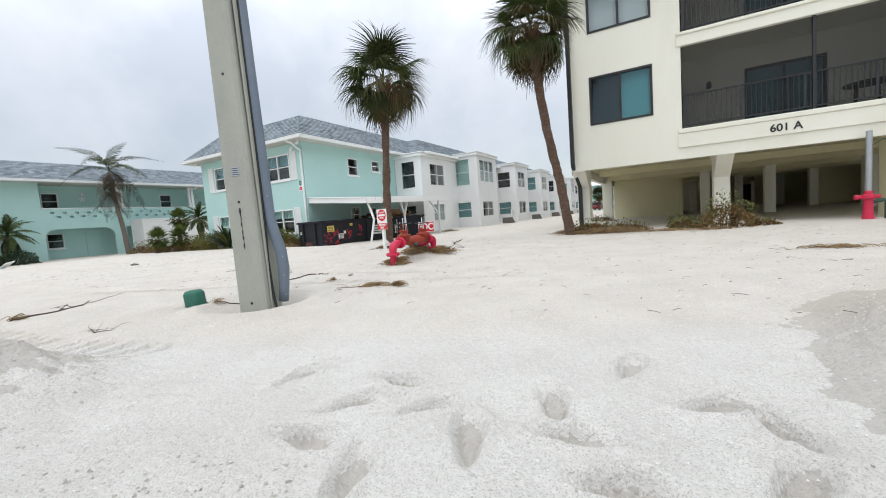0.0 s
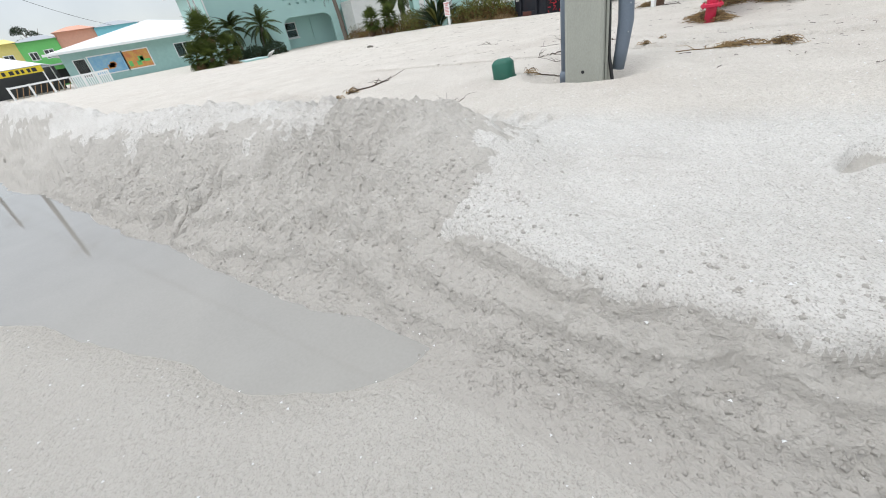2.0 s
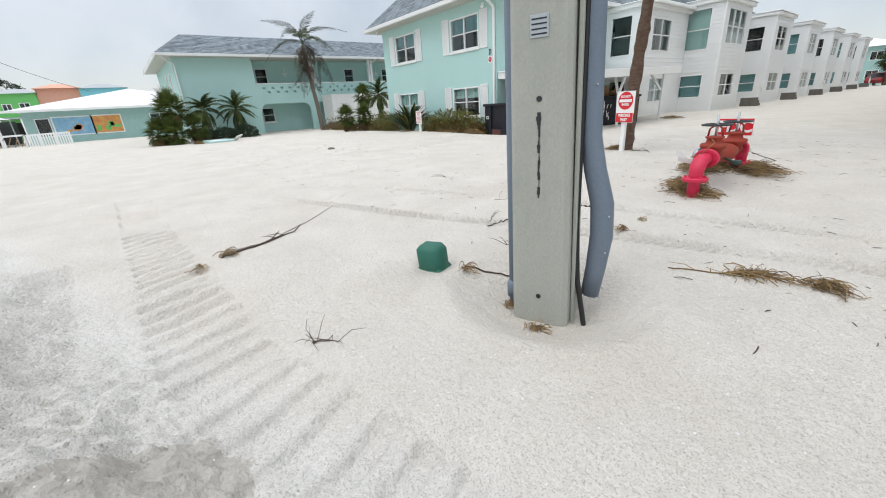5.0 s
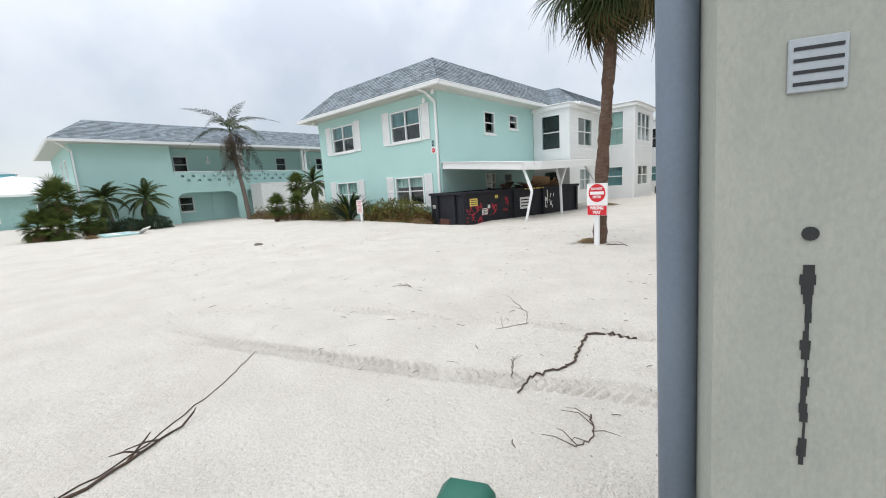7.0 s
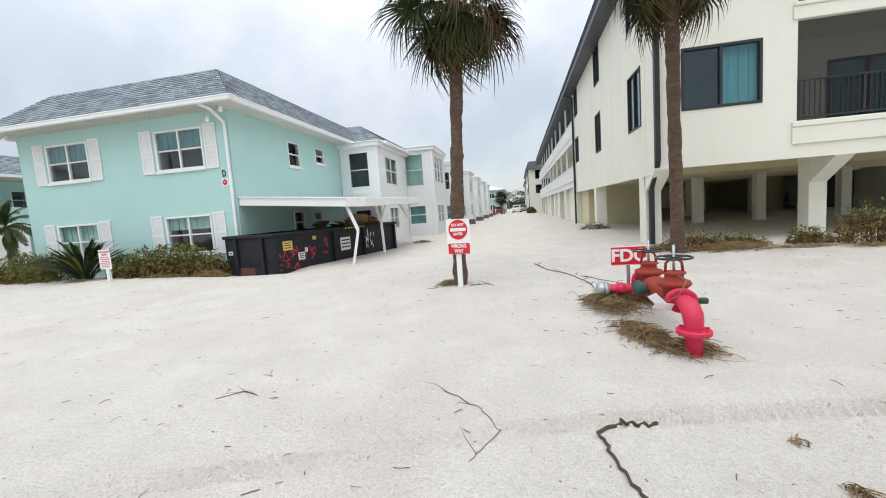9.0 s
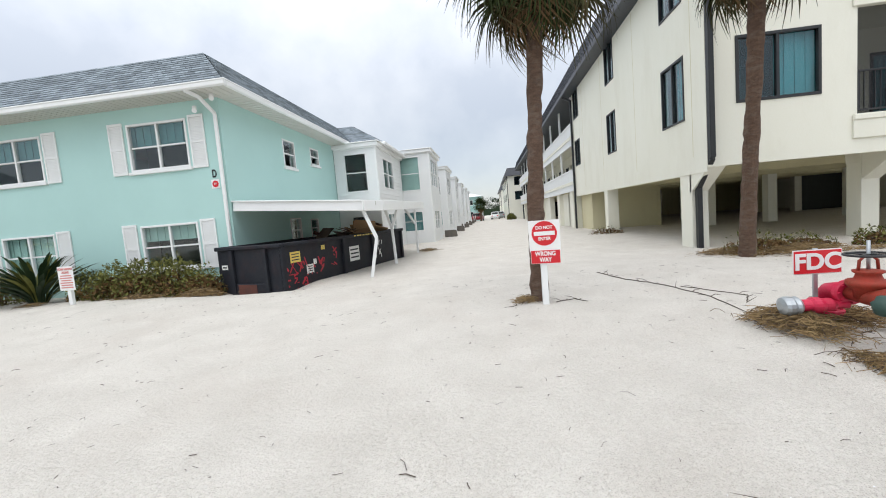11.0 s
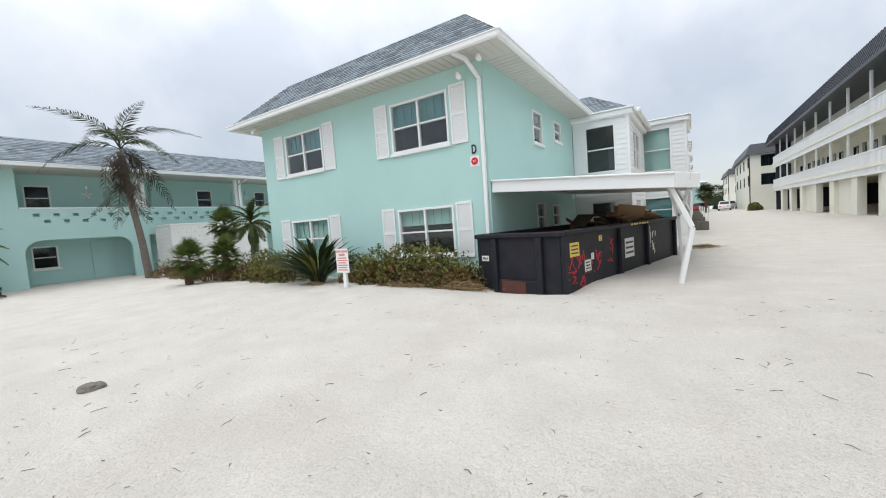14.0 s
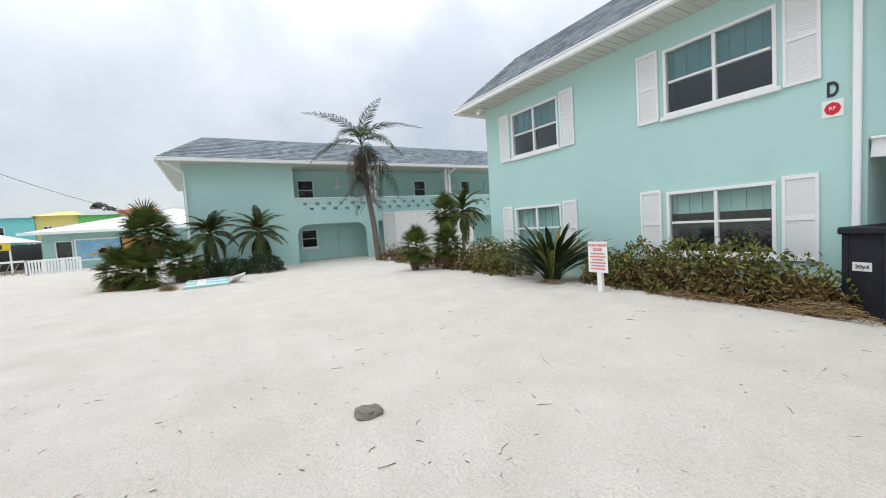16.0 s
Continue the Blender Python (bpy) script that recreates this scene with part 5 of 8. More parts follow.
# further blocks down the lane
for x0, y0, y1, zt in ((-4.1, 79, 104, 8.1), (-3.8, 126, 150, 8.1)):
    blk = thing("condo_building", (x0 + 5, y0, -0.3), "distant cream three-level building with a black mansard roof", "building")
    fw, fs = Face("x", x0, -1), Face("y", y0, -1)
    hs = [(y0 + 2 + 6 * k, y0 + 3.4 + 6 * k, z, z + 1.6) for k in range(4) for z in (3.6, 6.3)]
    hf = [(x0 + 1.2, x0 + 3.0, z, z + 1.6) for z in (3.6, 6.3)] + [(x0 + 4.5, x0 + 9, z, z + 2.2) for z in (3.1, 5.9)]
    bmd = bmesh.new()
    wall(bmd, fw, y0 + 0.2, y1, -0.3, zt, hs)
    wall(bmd, fs, x0, x0 + 12, -0.3, zt, hf)
    box(bmd, (x0 + 11.8, y0 + 0.2, -0.3), (x0 + 12, y1, zt))
    part("wall", bmd, CREAM, blk)
    bmd = bmesh.new()
    vs = [bmd.verts.new(v) for v in ((x0 - 0.6, y0 - 0.6, zt), (x0 + 12.6, y0 - 0.6, zt), (x0 + 12.6, y1, zt), (x0 - 0.6, y1, zt), (x0, y0, zt + 1.5), (x0 + 12, y0, zt + 1.5), (x0 + 12, y1, zt + 1.5), (x0, y1, zt + 1.5))]
    for q in ((0, 1, 5, 4), (1, 2, 6, 5), (2, 3, 7, 6), (3, 0, 4, 7), (4, 5, 6, 7), (3, 2, 1, 0)):
        bmd.faces.new([vs[i] for i in q])
    part("roof", bmd, BLACKROOF, blk)
    for a0, a1, z0, z1 in hs:
        window(blk, fw, a0, a1, z0, z1, 2, False, BLACK, TINTGLASS, None, 1, False, 0.07)
    for a0, a1, z0, z1 in hf:
        window(blk, fs, a0, a1, z0, z1, 2, False, BLACK, TINTGLASS, None, 1, False, 0.07)
    downspout(blk, [(x0 - 0.1, y0 + 0.3, zt), (x0 - 0.1, y0 + 0.3, 0)], BLACK, 0.12)

# ---- building A: turquoise motel wing with gallery ----
HA = thing("motel_wing", (-39, 18, -0.3), "two-storey turquoise motel wing with pierced gallery parapet", "house")
XA, YA = -35.0, 4.9
FAE, FAS = Face("x", XA, 1), Face("y", YA, -1)
wall(bmd := bmesh.new(), FAE, YA, 9.75, -0.4, 5.15, ())
for y in (13.55, 24.2):
    box(bmd, (XA - 0.2, y, -0.4), (XA, y + 0.75, 2.05))
wall(bmd, FAE, 9.75, 40, 2.05, 2.56, ())
part("front_wall", bmd, TEAL, HA)
arch = bmesh.new()
for y0, y1 in ((9.75, 13.55),):
    for end, sgn in ((y0, 1), (y1, -1)):
        prof = [(end, 2.05), (end, 1.45)] + [(end + sgn * 0.6 * (1 - math.cos(q * math.pi / 16)), 1.45 + 0.6 * math.sin(q * math.pi / 16)) for q in range(1, 9)]
        vs = [arch.verts.new((XA - 0.001, y, z)) for y, z in prof]
        arch.faces.new(vs)
got = bmesh.ops.extrude_face_region(arch, geom=arch.faces[:])
bmesh.ops.translate(arch, verts=[v for v in got["geom"] if isinstance(v, bmesh.types.BMVert)], vec=(-0.198, 0, 0))
part("arch_corner", arch, TEAL, HA)
ASW = [(-38.0, -37.3, 3.2, 4.4), (-40.2, -39.5, 3.2, 4.4)]
wall(bmd := bmesh.new(), FAS, -46, XA - 0.2, -0.4, 5.15, ASW)
part("side_wall", bmd, TEAL, HA)
for w in ASW:
    window(HA, FAS, *w, 1, True, bar=0.06)
AW = [(10.2, 11.1, 3.45, 4.6), (17.5, 18.4, 3.45, 4.6), (21.2, 22.0, 3.45, 4.6), (10.2, 11.1, 0.75, 1.8), (25.5, 26.3, 3.45, 4.6)]
FAR = Face("x", XA - 1.5, 1)
wall(bmd := bmesh.new(), FAR, 9.75, 40, -0.4, 5.15, AW)
box(bmd, (XA - 1.5, 9.65, -0.4), (XA - 0.2, 9.75, 5.15))
box(bmd, (-46, 5.1, -0.4), (-45.8, 40, 5.15))
box(bmd, (-45.8, 39.8, -0.4), (XA, 40, 5.15))
part("recessed_wall", bmd, TEAL, HA)
for w in AW:
    window(HA, FAR, *w, 1, True, bar=0.06)
for y, z in ((13.8, 2.6), (19.6, 2.6), (23.2, 2.6), (12.3, -0.1), (26.0, -0.1)):
    bmd = bmesh.new()
    FAR.box(bmd, y, y + 0.9, 0.004, 0.05, z, z + 2.03, 0.01)
    part("door", bmd, TEAL, HA, "turquoise flush door")
bmd = bmesh.new()
box(bmd, (XA - 1.5, 9.75, 2.2), (XA - 0.2, 40, 2.56))
part("gallery_slab", bmd, TEAL, HA)
holes = []
y = 10.15
while y < 39:
    holes += [(y, y + 0.2, 3.08, 3.22), (y + 0.32, y + 0.52, 2.80, 2.94)]
    y += 0.64
wall(bmd := bmesh.new(), FAE, 9.75, 40, 2.56, 3.42, holes, 0.14)
part("pierced_parapet", bmd, TEAL, HA)
bmd = bmesh.new()
FAE.box(bmd, 9.76, 40, -0.17, 0.03, 3.42, 3.48, 0.01)
for y in (13.9, 19.05, 26.5):
    FAE.box(bmd, y, y + 0.18, -0.16, 0.0, 3.48, 5.15)
    FAE.box(bmd, y + 0.26, y + 0.42, -0.16, 0.0, 3.48, 5.15)
part("white_trim", bmd, TRIM, HA)
for y in (12.4, 20.6):
    star = thing("wall_ornament", (XA - 1.46, y, 4.2), "white starfish wall ornament with a lamp above", "ornament", "wall ornaments")
    bmd = bmesh.new()
    for k in range(5):
        a = k * math.tau / 5 + math.pi / 2
        beam(bmd, (XA - 1.46, y, 4.2), (XA - 1.46, y + 0.2 * math.cos(a), 4.2 + 0.2 * math.sin(a)), 0.03, 0.07)
    part("star", bmd, TRIM, star)
    bmd = bmesh.new()
    lathe(bmd, (XA - 1.42, y, 4.45), (0, 0, 1), [(0, 0.05), (0.02, 0.07), (0.16, 0.06), (0.2, 0.03)], 10)
    part("lamp", bmd, TRIM, star)
mansard(HA, -46.6, -34.05, 4.0, 40.6, 5.22, 1.9, 6.6, "SE", pieces=0)
eaves(HA, -46.5, -34.1, 4.1, 40.5, 5.22, 0.9, "SE")
downspout(HA, [(-34.2, 4.3, 5.1), (-34.9, 4.98, 4.7), (-34.93, 4.98, 0)])
downspout(HA, [(-34.2, 19.4, 5.1), (-34.9, 19.25, 4.8), (-34.93, 19.25, 0)])
# white block enclosure in front of the wing
EN = thing("block_enclosure", (-33.9, 17, -0.2), "white painted block wall enclosure with raised bricks", "wall")
for p, q in (((-34.8, 14.5, -0.3), (-33.15, 14.65, 2.4)), ((-33.15, 14.5, -0.3), (-33.0, 19.6, 2.4)), ((-34.8, 19.45, -0.3), (-33.15, 19.6, 2.4))):
    bmd = bmesh.new()
    box(bmd, p, q)
    part("wall", bmd, WHITEBLOCK, EN)
for p, q in (((-34.8, 14.45, 2.4), (-33.2, 14.7, 2.47)), ((-33.2, 14.45, 2.4), (-32.95, 19.65, 2.47))):
    bmd = bmesh.new()
    box(bmd, p, q, 0.01)
    part("coping", bmd, WHITEBLOCK, EN)
for j in range(11):
    for i in range(13):
        z, y = 0.05 + 0.215 * j, 14.62 + 0.39 * i + 0.19 * (j % 2)
        if y < 19.25:
            bmd = bmesh.new()
            box(bmd, (-32.999, y, z), (-32.955, y + 0.2, z + 0.07), 0.005)
            part("brick", bmd, WHITEBLOCK, EN)
    for i in range(4):
        x = -34.75 + 0.39 * i + 0.19 * (j % 2)
        bmd = bmesh.new()
        box(bmd, (x, 14.455, 0.05 + 0.215 * j), (x + 0.2, 14.499, 0.12 + 0.215 * j), 0.005)
        part("brick", bmd, WHITEBLOCK, EN)


# ---- utility pole with conduits ----
PO = thing("utility_pole", (-4.42, 3.30, -0.3), "square grey concrete utility pole standing in scoured sand", "utility pole")
PM = Matrix.Translation((-4.42, 3.285, 0)) @ Matrix.Rotation(radians(20.5), 4, "Z") @ Matrix(((1, 0, -0.030, 0), (0, 1, 0.020, 0), (0, 0, 1, 0), (0, 0, 0, 1)))


def ppart(name, bm, material, label="", smooth=False, parent=PO):
    bmesh.ops.transform(bm, matrix=PM, verts=bm.verts)
    return part(name, bm, material, parent, label, smooth)


bmd = bmesh.new()
rings = []
for z in [-0.6 + 0.25 * k for k in range(48)]:
    h = 0.198 - 0.0058 * (z + 0.3)
    c = 0.028
    rings.append([bmd.verts.new((x, y, z)) for x, y in ((-h + c, -h), (h - c, -h), (h, -h + c), (h, h - c), (h - c, h), (-h + c, h), (-h, h - c), (-h, -h + c))])
for r, s in zip(rings, rings[1:]):
    for q in range(8):
        bmd.faces.new((r[q], r[(q + 1) % 8], s[(q + 1) % 8], s[q]))
bmd.faces.new(rings[-1])
ppart("shaft", bmd, CONCRETE)
# flat black discs paint the shade inside the bolt holes
for z in (-0.02, 1.29, 2.9):
    h = 0.198 - 0.0058 * (z + 0.3)
    bmd = bmesh.new()
    bmesh.ops.create_cone(bmd, cap_ends=True, segments=14, radius1=0.017, radius2=0.017, depth=0.006, matrix=Matrix.Translation((0.0, -h - 0.001, z)) @ Matrix.Rotation(radians(90), 4, "X"))
    ppart("bolt_hole_disc", bmd, BLACK)
bmd = bmesh.new()
for k in range(22):
    z = 1.20 - k * 0.024
    h = 0.198 - 0.0058 * (z + 0.3)
    w = 0.006 + 0.003 * math.sin(k * 1.7) + (0.005 if k < 4 else 0)
    box(bmd, (0.0 - w - 0.004 * math.sin(k), -h - 0.003, z - 0.013), (0.0 + w, -h - 0.001, z + 0.013))
ppart("tar_streak", bmd, BLACK)
bmd = bmesh.new()
h = 0.198 - 0.0058 * 2.0
box(bmd, (-0.055, -h - 0.007, 1.62), (0.055, -h - 0.001, 1.74), 0.004)
tag = ppart("metal_tag", bmd, GALV, "small embossed metal pole tag")
bmd = bmesh.new()
for k in range(4):
    box(bmd, (-0.045, -h - 0.009, 1.635 + 0.026 * k), (0.045, -h - 0.007, 1.643 + 0.026 * k))
ppart("embossing", bmd, BLACK, "", False, tag)
bmd = bmesh.new()
prof = [(0.30, 0.05, -0.05), (0.33, 0.05, 0.15), (0.36, 0.04, 0.40), (0.355, 0.03, 0.62), (0.30, 0.03, 0.85), (0.27, 0.02, 1.05), (0.262, 0.02, 1.6), (0.25, 0.02, 3.0), (0.22, 0.02, 7.0), (0.2, 0.02, 11)]
tube(bmd, prof, [0.062, 0.066, 0.075, 0.075, 0.07, 0.066, 0.066, 0.066, 0.066, 0.066], 16)
cond = ppart("conduit", bmd, CONDUIT, "dented grey conduit bulging off the pole", True)
for x, y, z in ((0.40, -0.03, 0.30), (0.41, -0.03, 0.55), (0.395, -0.035, 0.05), (0.305, -0.042, 1.35)):
    bmd = bmesh.new()
    bmesh.ops.create_icosphere(bmd, subdivisions=1, radius=0.008, matrix=Matrix.Translation((x, y, z)))
    ppart("rivet", bmd, GALV, "", False, cond)
bmd = bmesh.new()
tube(bmd, [(-0.245, 0.03, -0.35), (-0.242, 0.03, 1.0), (-0.21, 0.03, 11)], 0.058, 14)
lathe(bmd, (-0.245, 0.03, -0.16), (0, 0, 1), [(0, 0.075), (0.10, 0.075), (0.13, 0.06)], 14)
ppart("conduit", bmd, CONDUIT, "straight grey conduit on the pole's side", True)
bmd = bmesh.new()
box(bmd, (0.2, -0.10, -0.3), (0.225, -0.02, 8.0), 0.004)
ppart("cable_cover", bmd, CONCRETE)
bmd = bmesh.new()
tube(bmd, [(0.25, -0.03, 8.0), (0.235, -0.035, 2.0), (0.225, -0.05, 1.0), (0.215, -0.06, 0.5), (0.235, -0.07, 0.1), (0.30, -0.12, -0.22)], 0.018, 8)
ppart("cable", bmd, CABLE)

# green utility box
GB = thing("utility_box", (-5.42, 2.98, -0.1), "small dark green plastic utility box half buried in sand", "utility box")
bmd = bmesh.new()
box(bmd, (-0.125, -0.10, -0.2), (0.125, 0.10, 0.17), 0.045)
bmesh.ops.transform(bmd, matrix=Matrix.Translation((-5.42, 2.98, -0.02)) @ Euler((0.05, -0.06, 0.35)).to_matrix().to_4x4(), verts=bmd.verts)
part("lid", bmd, GREENBOX, GB, smooth=True)
bmd = bmesh.new()
box(bmd, (-0.13, -0.105, -0.25), (0.13, 0.105, -0.03), 0.02)
bmesh.ops.transform(bmd, matrix=Matrix.Translation((-5.42, 2.98, -0.02)) @ Euler((0.05, -0.06, 0.35)).to_matrix().to_4x4(), verts=bmd.verts)
part("base", bmd, GREENBOX, GB)

# ---- fire department connection ----
FD = thing("fire_connection", (-4.8, 7.5, 0), "red backflow pipe assembly with two black handwheels and grey capped outlet", "fire connection")


def fpart(name, bm, material, label="", smooth=True):
    return part(name, bm, material, FD, label, smooth)


FX = -4.70
FD.scale = (1, 1, 0.84)
bmd = bmesh.new()
tube(bmd, [(FX, 6.70, -0.2), (FX, 6.70, 0.24), (FX, 6.705, 0.34), (FX, 6.73, 0.42), (FX, 6.78, 0.475), (FX, 6.86, 0.50), (FX, 6.97, 0.50)], [0.072, 0.072, 0.085, 0.09, 0.09, 0.088, 0.085], 16)
fpart("elbow", bmd, PINKRED)
for base, axis in (((FX, 6.70, 0.20), (0, 0, 1)), ((FX, 6.95, 0.50), (0, 1, 0)), ((FX, 8.12, 0.50), (0, 1, 0)), ((FX, 8.42, 0.17), (0, 0, 1))):
    bmd = bmesh.new()
    lathe(bmd, base, axis, [(0, 0.135), (0.012, 0.148), (0.05, 0.148), (0.06, 0.135)], 20)
    fl = fpart("flange", bmd, PINKRED, "", False)
    side = Vector(axis).orthogonal().normalized()
    up = Vector(axis).cross(side)
    for k in range(8):
        a = k * math.tau / 8
        bmd = bmesh.new()
        p = Vector(base) + 0.117 * (math.cos(a) * side + math.sin(a) * up)
        lathe(bmd, p - Vector(axis) * 0.018, axis, [(0, 0.014), (0.096, 0.014)], 6)
        part("bolt", bmd, PINKRED, fl)
bmd = bmesh.new()
tube(bmd, [(FX, 8.17, 0.50), (FX, 8.28, 0.50), (FX, 8.36, 0.475), (FX, 8.41, 0.42), (FX, 8.42, 0.30), (FX, 8.42, -0.2)], [0.085, 0.09, 0.09, 0.088, 0.075, 0.072], 16)
fpart("elbow", bmd, PINKRED)
bmd = bmesh.new()
lathe(bmd, (FX, 7.0, 0.50), (0, 1, 0), [(0, 0.085), (0.2, 0.09), (0.32, 0.10), (0.45, 0.135), (0.6, 0.145), (0.75, 0.13), (0.85, 0.10), (1.15, 0.085)], 16)
fpart("check_body", bmd, RUSTRED)
for y, z in ((7.16, 0.0), (7.96, -0.02)):
    bmd = bmesh.new()
    lathe(bmd, (FX, y, 0.50 + z), (0, 0, 1), [(0, 0.10), (0.10, 0.11), (0.14, 0.15), (0.17, 0.16), (0.2, 0.15), (0.21, 0.10), (0.27, 0.085), (0.29, 0.11), (0.31, 0.11), (0.32, 0.06)], 16)
    fpart("valve_bonnet", bmd, RUSTRED)
    for sx in (-1, 1):
        bmd = bmesh.new()
        tube(bmd, [(FX + sx * 0.085, y, 0.80 + z), (FX + sx * 0.075, y, 0.92 + z), (FX + sx * 0.03, y, 0.97 + z)], 0.014, 6)
        fpart("yoke", bmd, RUSTRED)
    bmd = bmesh.new()
    ring = [(FX + 0.165 * math.cos(a), y + 0.165 * math.sin(a), 0.985 + z) for a in [k * math.tau / 24 for k in range(25)]]
    tube(bmd, ring, 0.013, 8)
    for k in range(4):
        a = k * math.tau / 4 + 0.5
        beam(bmd, (FX, y, 0.985 + z), (FX + 0.16 * math.cos(a), y + 0.16 * math.sin(a), 0.985 + z), 0.018)
    fpart("handwheel", bmd, BLACK, "black iron handwheel")
    bmd = bmesh.new()
    tube(bmd, [(FX, y, 0.8 + z), (FX, y, 1.14 + z)], 0.014, 8)
    fpart("stem", bmd, GALV)
bmd = bmesh.new()
lathe(bmd, (FX - 0.02, 8.15, 0.36), (-1, 0.12, -0.02), [(0, 0.05), (0.10, 0.055), (0.14, 0.08), (0.2, 0.075), (0.24, 0.095), (0.29, 0.095), (0.31, 0.07), (0.40, 0.07)], 16)
fpart("side_outlet", bmd, PINKRED, "", False)
bmd = bmesh.new()
lathe(bmd, (FX - 0.41, 8.197, 0.352), (-1, 0.12, -0.02), [(0, 0.085), (0.03, 0.115), (0.06, 0.10), (0.08, 0.115), (0.12, 0.115), (0.15, 0.10), (0.17, 0.05)], 16)
fpart("outlet_cap", bmd, GALV, "grey capped hose outlet", False)
bmd = bmesh.new()
lathe(bmd, (FX - 0.2, 7.55, 0.42), (-0.2, 0.1, 1), [(0, 0.05), (0.03, 0.08), (0.14, 0.08), (0.16, 0.05), (0.2, 0.03)], 12)
tube(bmd, [(FX - 0.2, 7.55, 0.5), (FX - 0.08, 7.5, 0.5), (FX + 0.2, 7.3, 0.42), (FX + 0.28, 7.2, 0.42)], 0.02, 8)
box(bmd, (FX + 0.24, 7.17, 0.39), (FX + 0.33, 7.23, 0.46), 0.01)
fpart("test_cock", bmd, GREENIRON, "green relief valve and test cocks")
for dx, rz in ((-0.20, 0.4), (-0.15, -0.3)):
    bmd = bmesh.new()
    box(bmd, (-0.10, -0.002, -0.045), (0.09, 0.002, 0.045), 0.002)
    bmesh.ops.transform(bmd, matrix=Matrix.Translation((FX + dx - 0.05, 6.86, 0.50 + 0.09 * rz)) @ Euler((0.4, 0.5 + rz, 0.2)).to_matrix().to_4x4(), verts=bmd.verts)
    fpart("paper_tag", bmd, SIGNWHITE, "white inspection tag", False)
bmd = bmesh.new()
tube(bmd, [(FX - 0.16, 6.9, 0.52), (FX - 0.04, 6.92, 0.58), (FX + 0.06, 7.0, 0.74), (FX - 0.05, 7.1, 0.82)], 0.006, 5)
fpart("wire", bmd, HAY)
FSN = thing("fdc_sign", (-4.83, 8.38, 0), "red FDC sign with white letters on a steel post", "sign")
bmd = bmesh.new()
beam(bmd, (-4.83, 8.38, -0.1), (-4.83, 8.38, 0.84), 0.045, 0.02, 0.004)
part("post", bmd, GALV, FSN)
bmd = bmesh.new()
box(bmd, (-5.06, 8.352, 0.575), (-4.60, 8.358, 0.83), 0.002)
pl = part("plate", bmd, SIGNWHITE, FSN)
bmd = bmesh.new()
box(bmd, (-5.05, 8.347, 0.585), (-4.61, 8.3515, 0.82))
part("red_field", bmd, SIGNRED, pl)
letters("FDC", 0.23, (-4.83, 8.343, 0.70), (1, 0, 0), (0, 0, 1), SIGNWHITE, pl, bold=0.007)

# ---- do-not-enter sign ----
DN = thing("do_not_enter_sign", (-7.36, 9.88, 0), "white post sign with red do-not-enter disc and wrong-way plate", "sign")
bmd = bmesh.new()
box(bmd, (-7.415, 9.87, -0.3), (-7.325, 9.96, 1.22), 0.008)
part("post", bmd, TRIM, DN)
dr = Vector((0.985, -0.17, 0)).normalized()
dn = Vector((-0.17, -0.985, 0)).normalized()
c0 = Vector((-7.345, 9.845, 0))


def splate(name, u0, u1, z0, z1, off, material, parent):
    bm = bmesh.new()
    box(bm, (u0, -0.002, z0), (u1, 0.002, z1))
    m = Matrix((dr, -dn, Vector((0, 0, 1)))).transposed().to_4x4()
    m.translation = c0 + dn * off
    bmesh.ops.transform(bm, matrix=m, verts=bm.verts)
    return part(name, bm, material, parent)


pl = splate("plate", -0.225, 0.225, 0.845, 1.31, 0.0, SIGNWHITE, DN)
bmd = bmesh.new()
bmesh.ops.create_cone(bmd, cap_ends=True, segments=40, radius1=0.182, radius2=0.182, depth=0.004,
                      matrix=Matrix.Translation(c0 + dn * 0.005 + Vector((0, 0, 1.115))) @ dn.to_track_quat("Z", "Y").to_matrix().to_4x4())
part("red_disc", bmd, SIGNRED, pl)
splate("white_bar", -0.15, 0.15, 1.085, 1.145, 0.010, SIGNWHITE, pl)
letters("DO NOT", 0.066, c0 + dn * 0.0085 + Vector((0, 0, 1.200)), dr, (0, 0, 1), SIGNWHITE, pl, bold=0.002, squeeze=0.9)
letters("ENTER", 0.066, c0 + dn * 0.0085 + Vector((0, 0, 1.035)), dr, (0, 0, 1), SIGNWHITE, pl, bold=0.002, squeeze=0.9)
pl = splate("plate", -0.21, 0.215, 0.665, 0.868, 0.006, SIGNWHITE, DN)
splate("red_field", -0.205, 0.21, 0.67, 0.863, 0.010, SIGNRED, pl)
letters("WRONG", 0.090, c0 + dn * 0.0135 + Vector((0, 0, 0.812)), dr, (0, 0, 1), SIGNWHITE, pl, bold=0.003, squeeze=0.82)
letters("WAY", 0.090, c0 + dn * 0.0135 + Vector((0, 0, 0.722)), dr, (0, 0, 1), SIGNWHITE, pl, bold=0.003, squeeze=0.82)

# ---- tow-away sign ----
TW = thing("tow_away_sign", (-18.25, 12.06, 0.1), "faded white tow-away sign with red print on a short post", "sign")
zt = 0.12
bmd = bmesh.new()
box(bmd, (-18.30, 12.06, -0.2), (-18.20, 12.14, zt + 0.55), 0.008)
part("post", bmd, TRIM, TW)
bmd = bmesh.new()
box(bmd, (-18.47, 12.05, zt + 0.36), (-18.05, 12.058, zt + 0.94), 0.002)
pl = part("plate", bmd, SIGNWHITE, TW)
for text, z, size in (("TOW AWAY", 0.87, 0.072), ("ZONE", 0.79, 0.072)):
    letters(text, size, (-18.26, 12.045, zt + z), (1, 0, 0), (0, 0, 1), SIGNFADED, pl, bold=0.003)
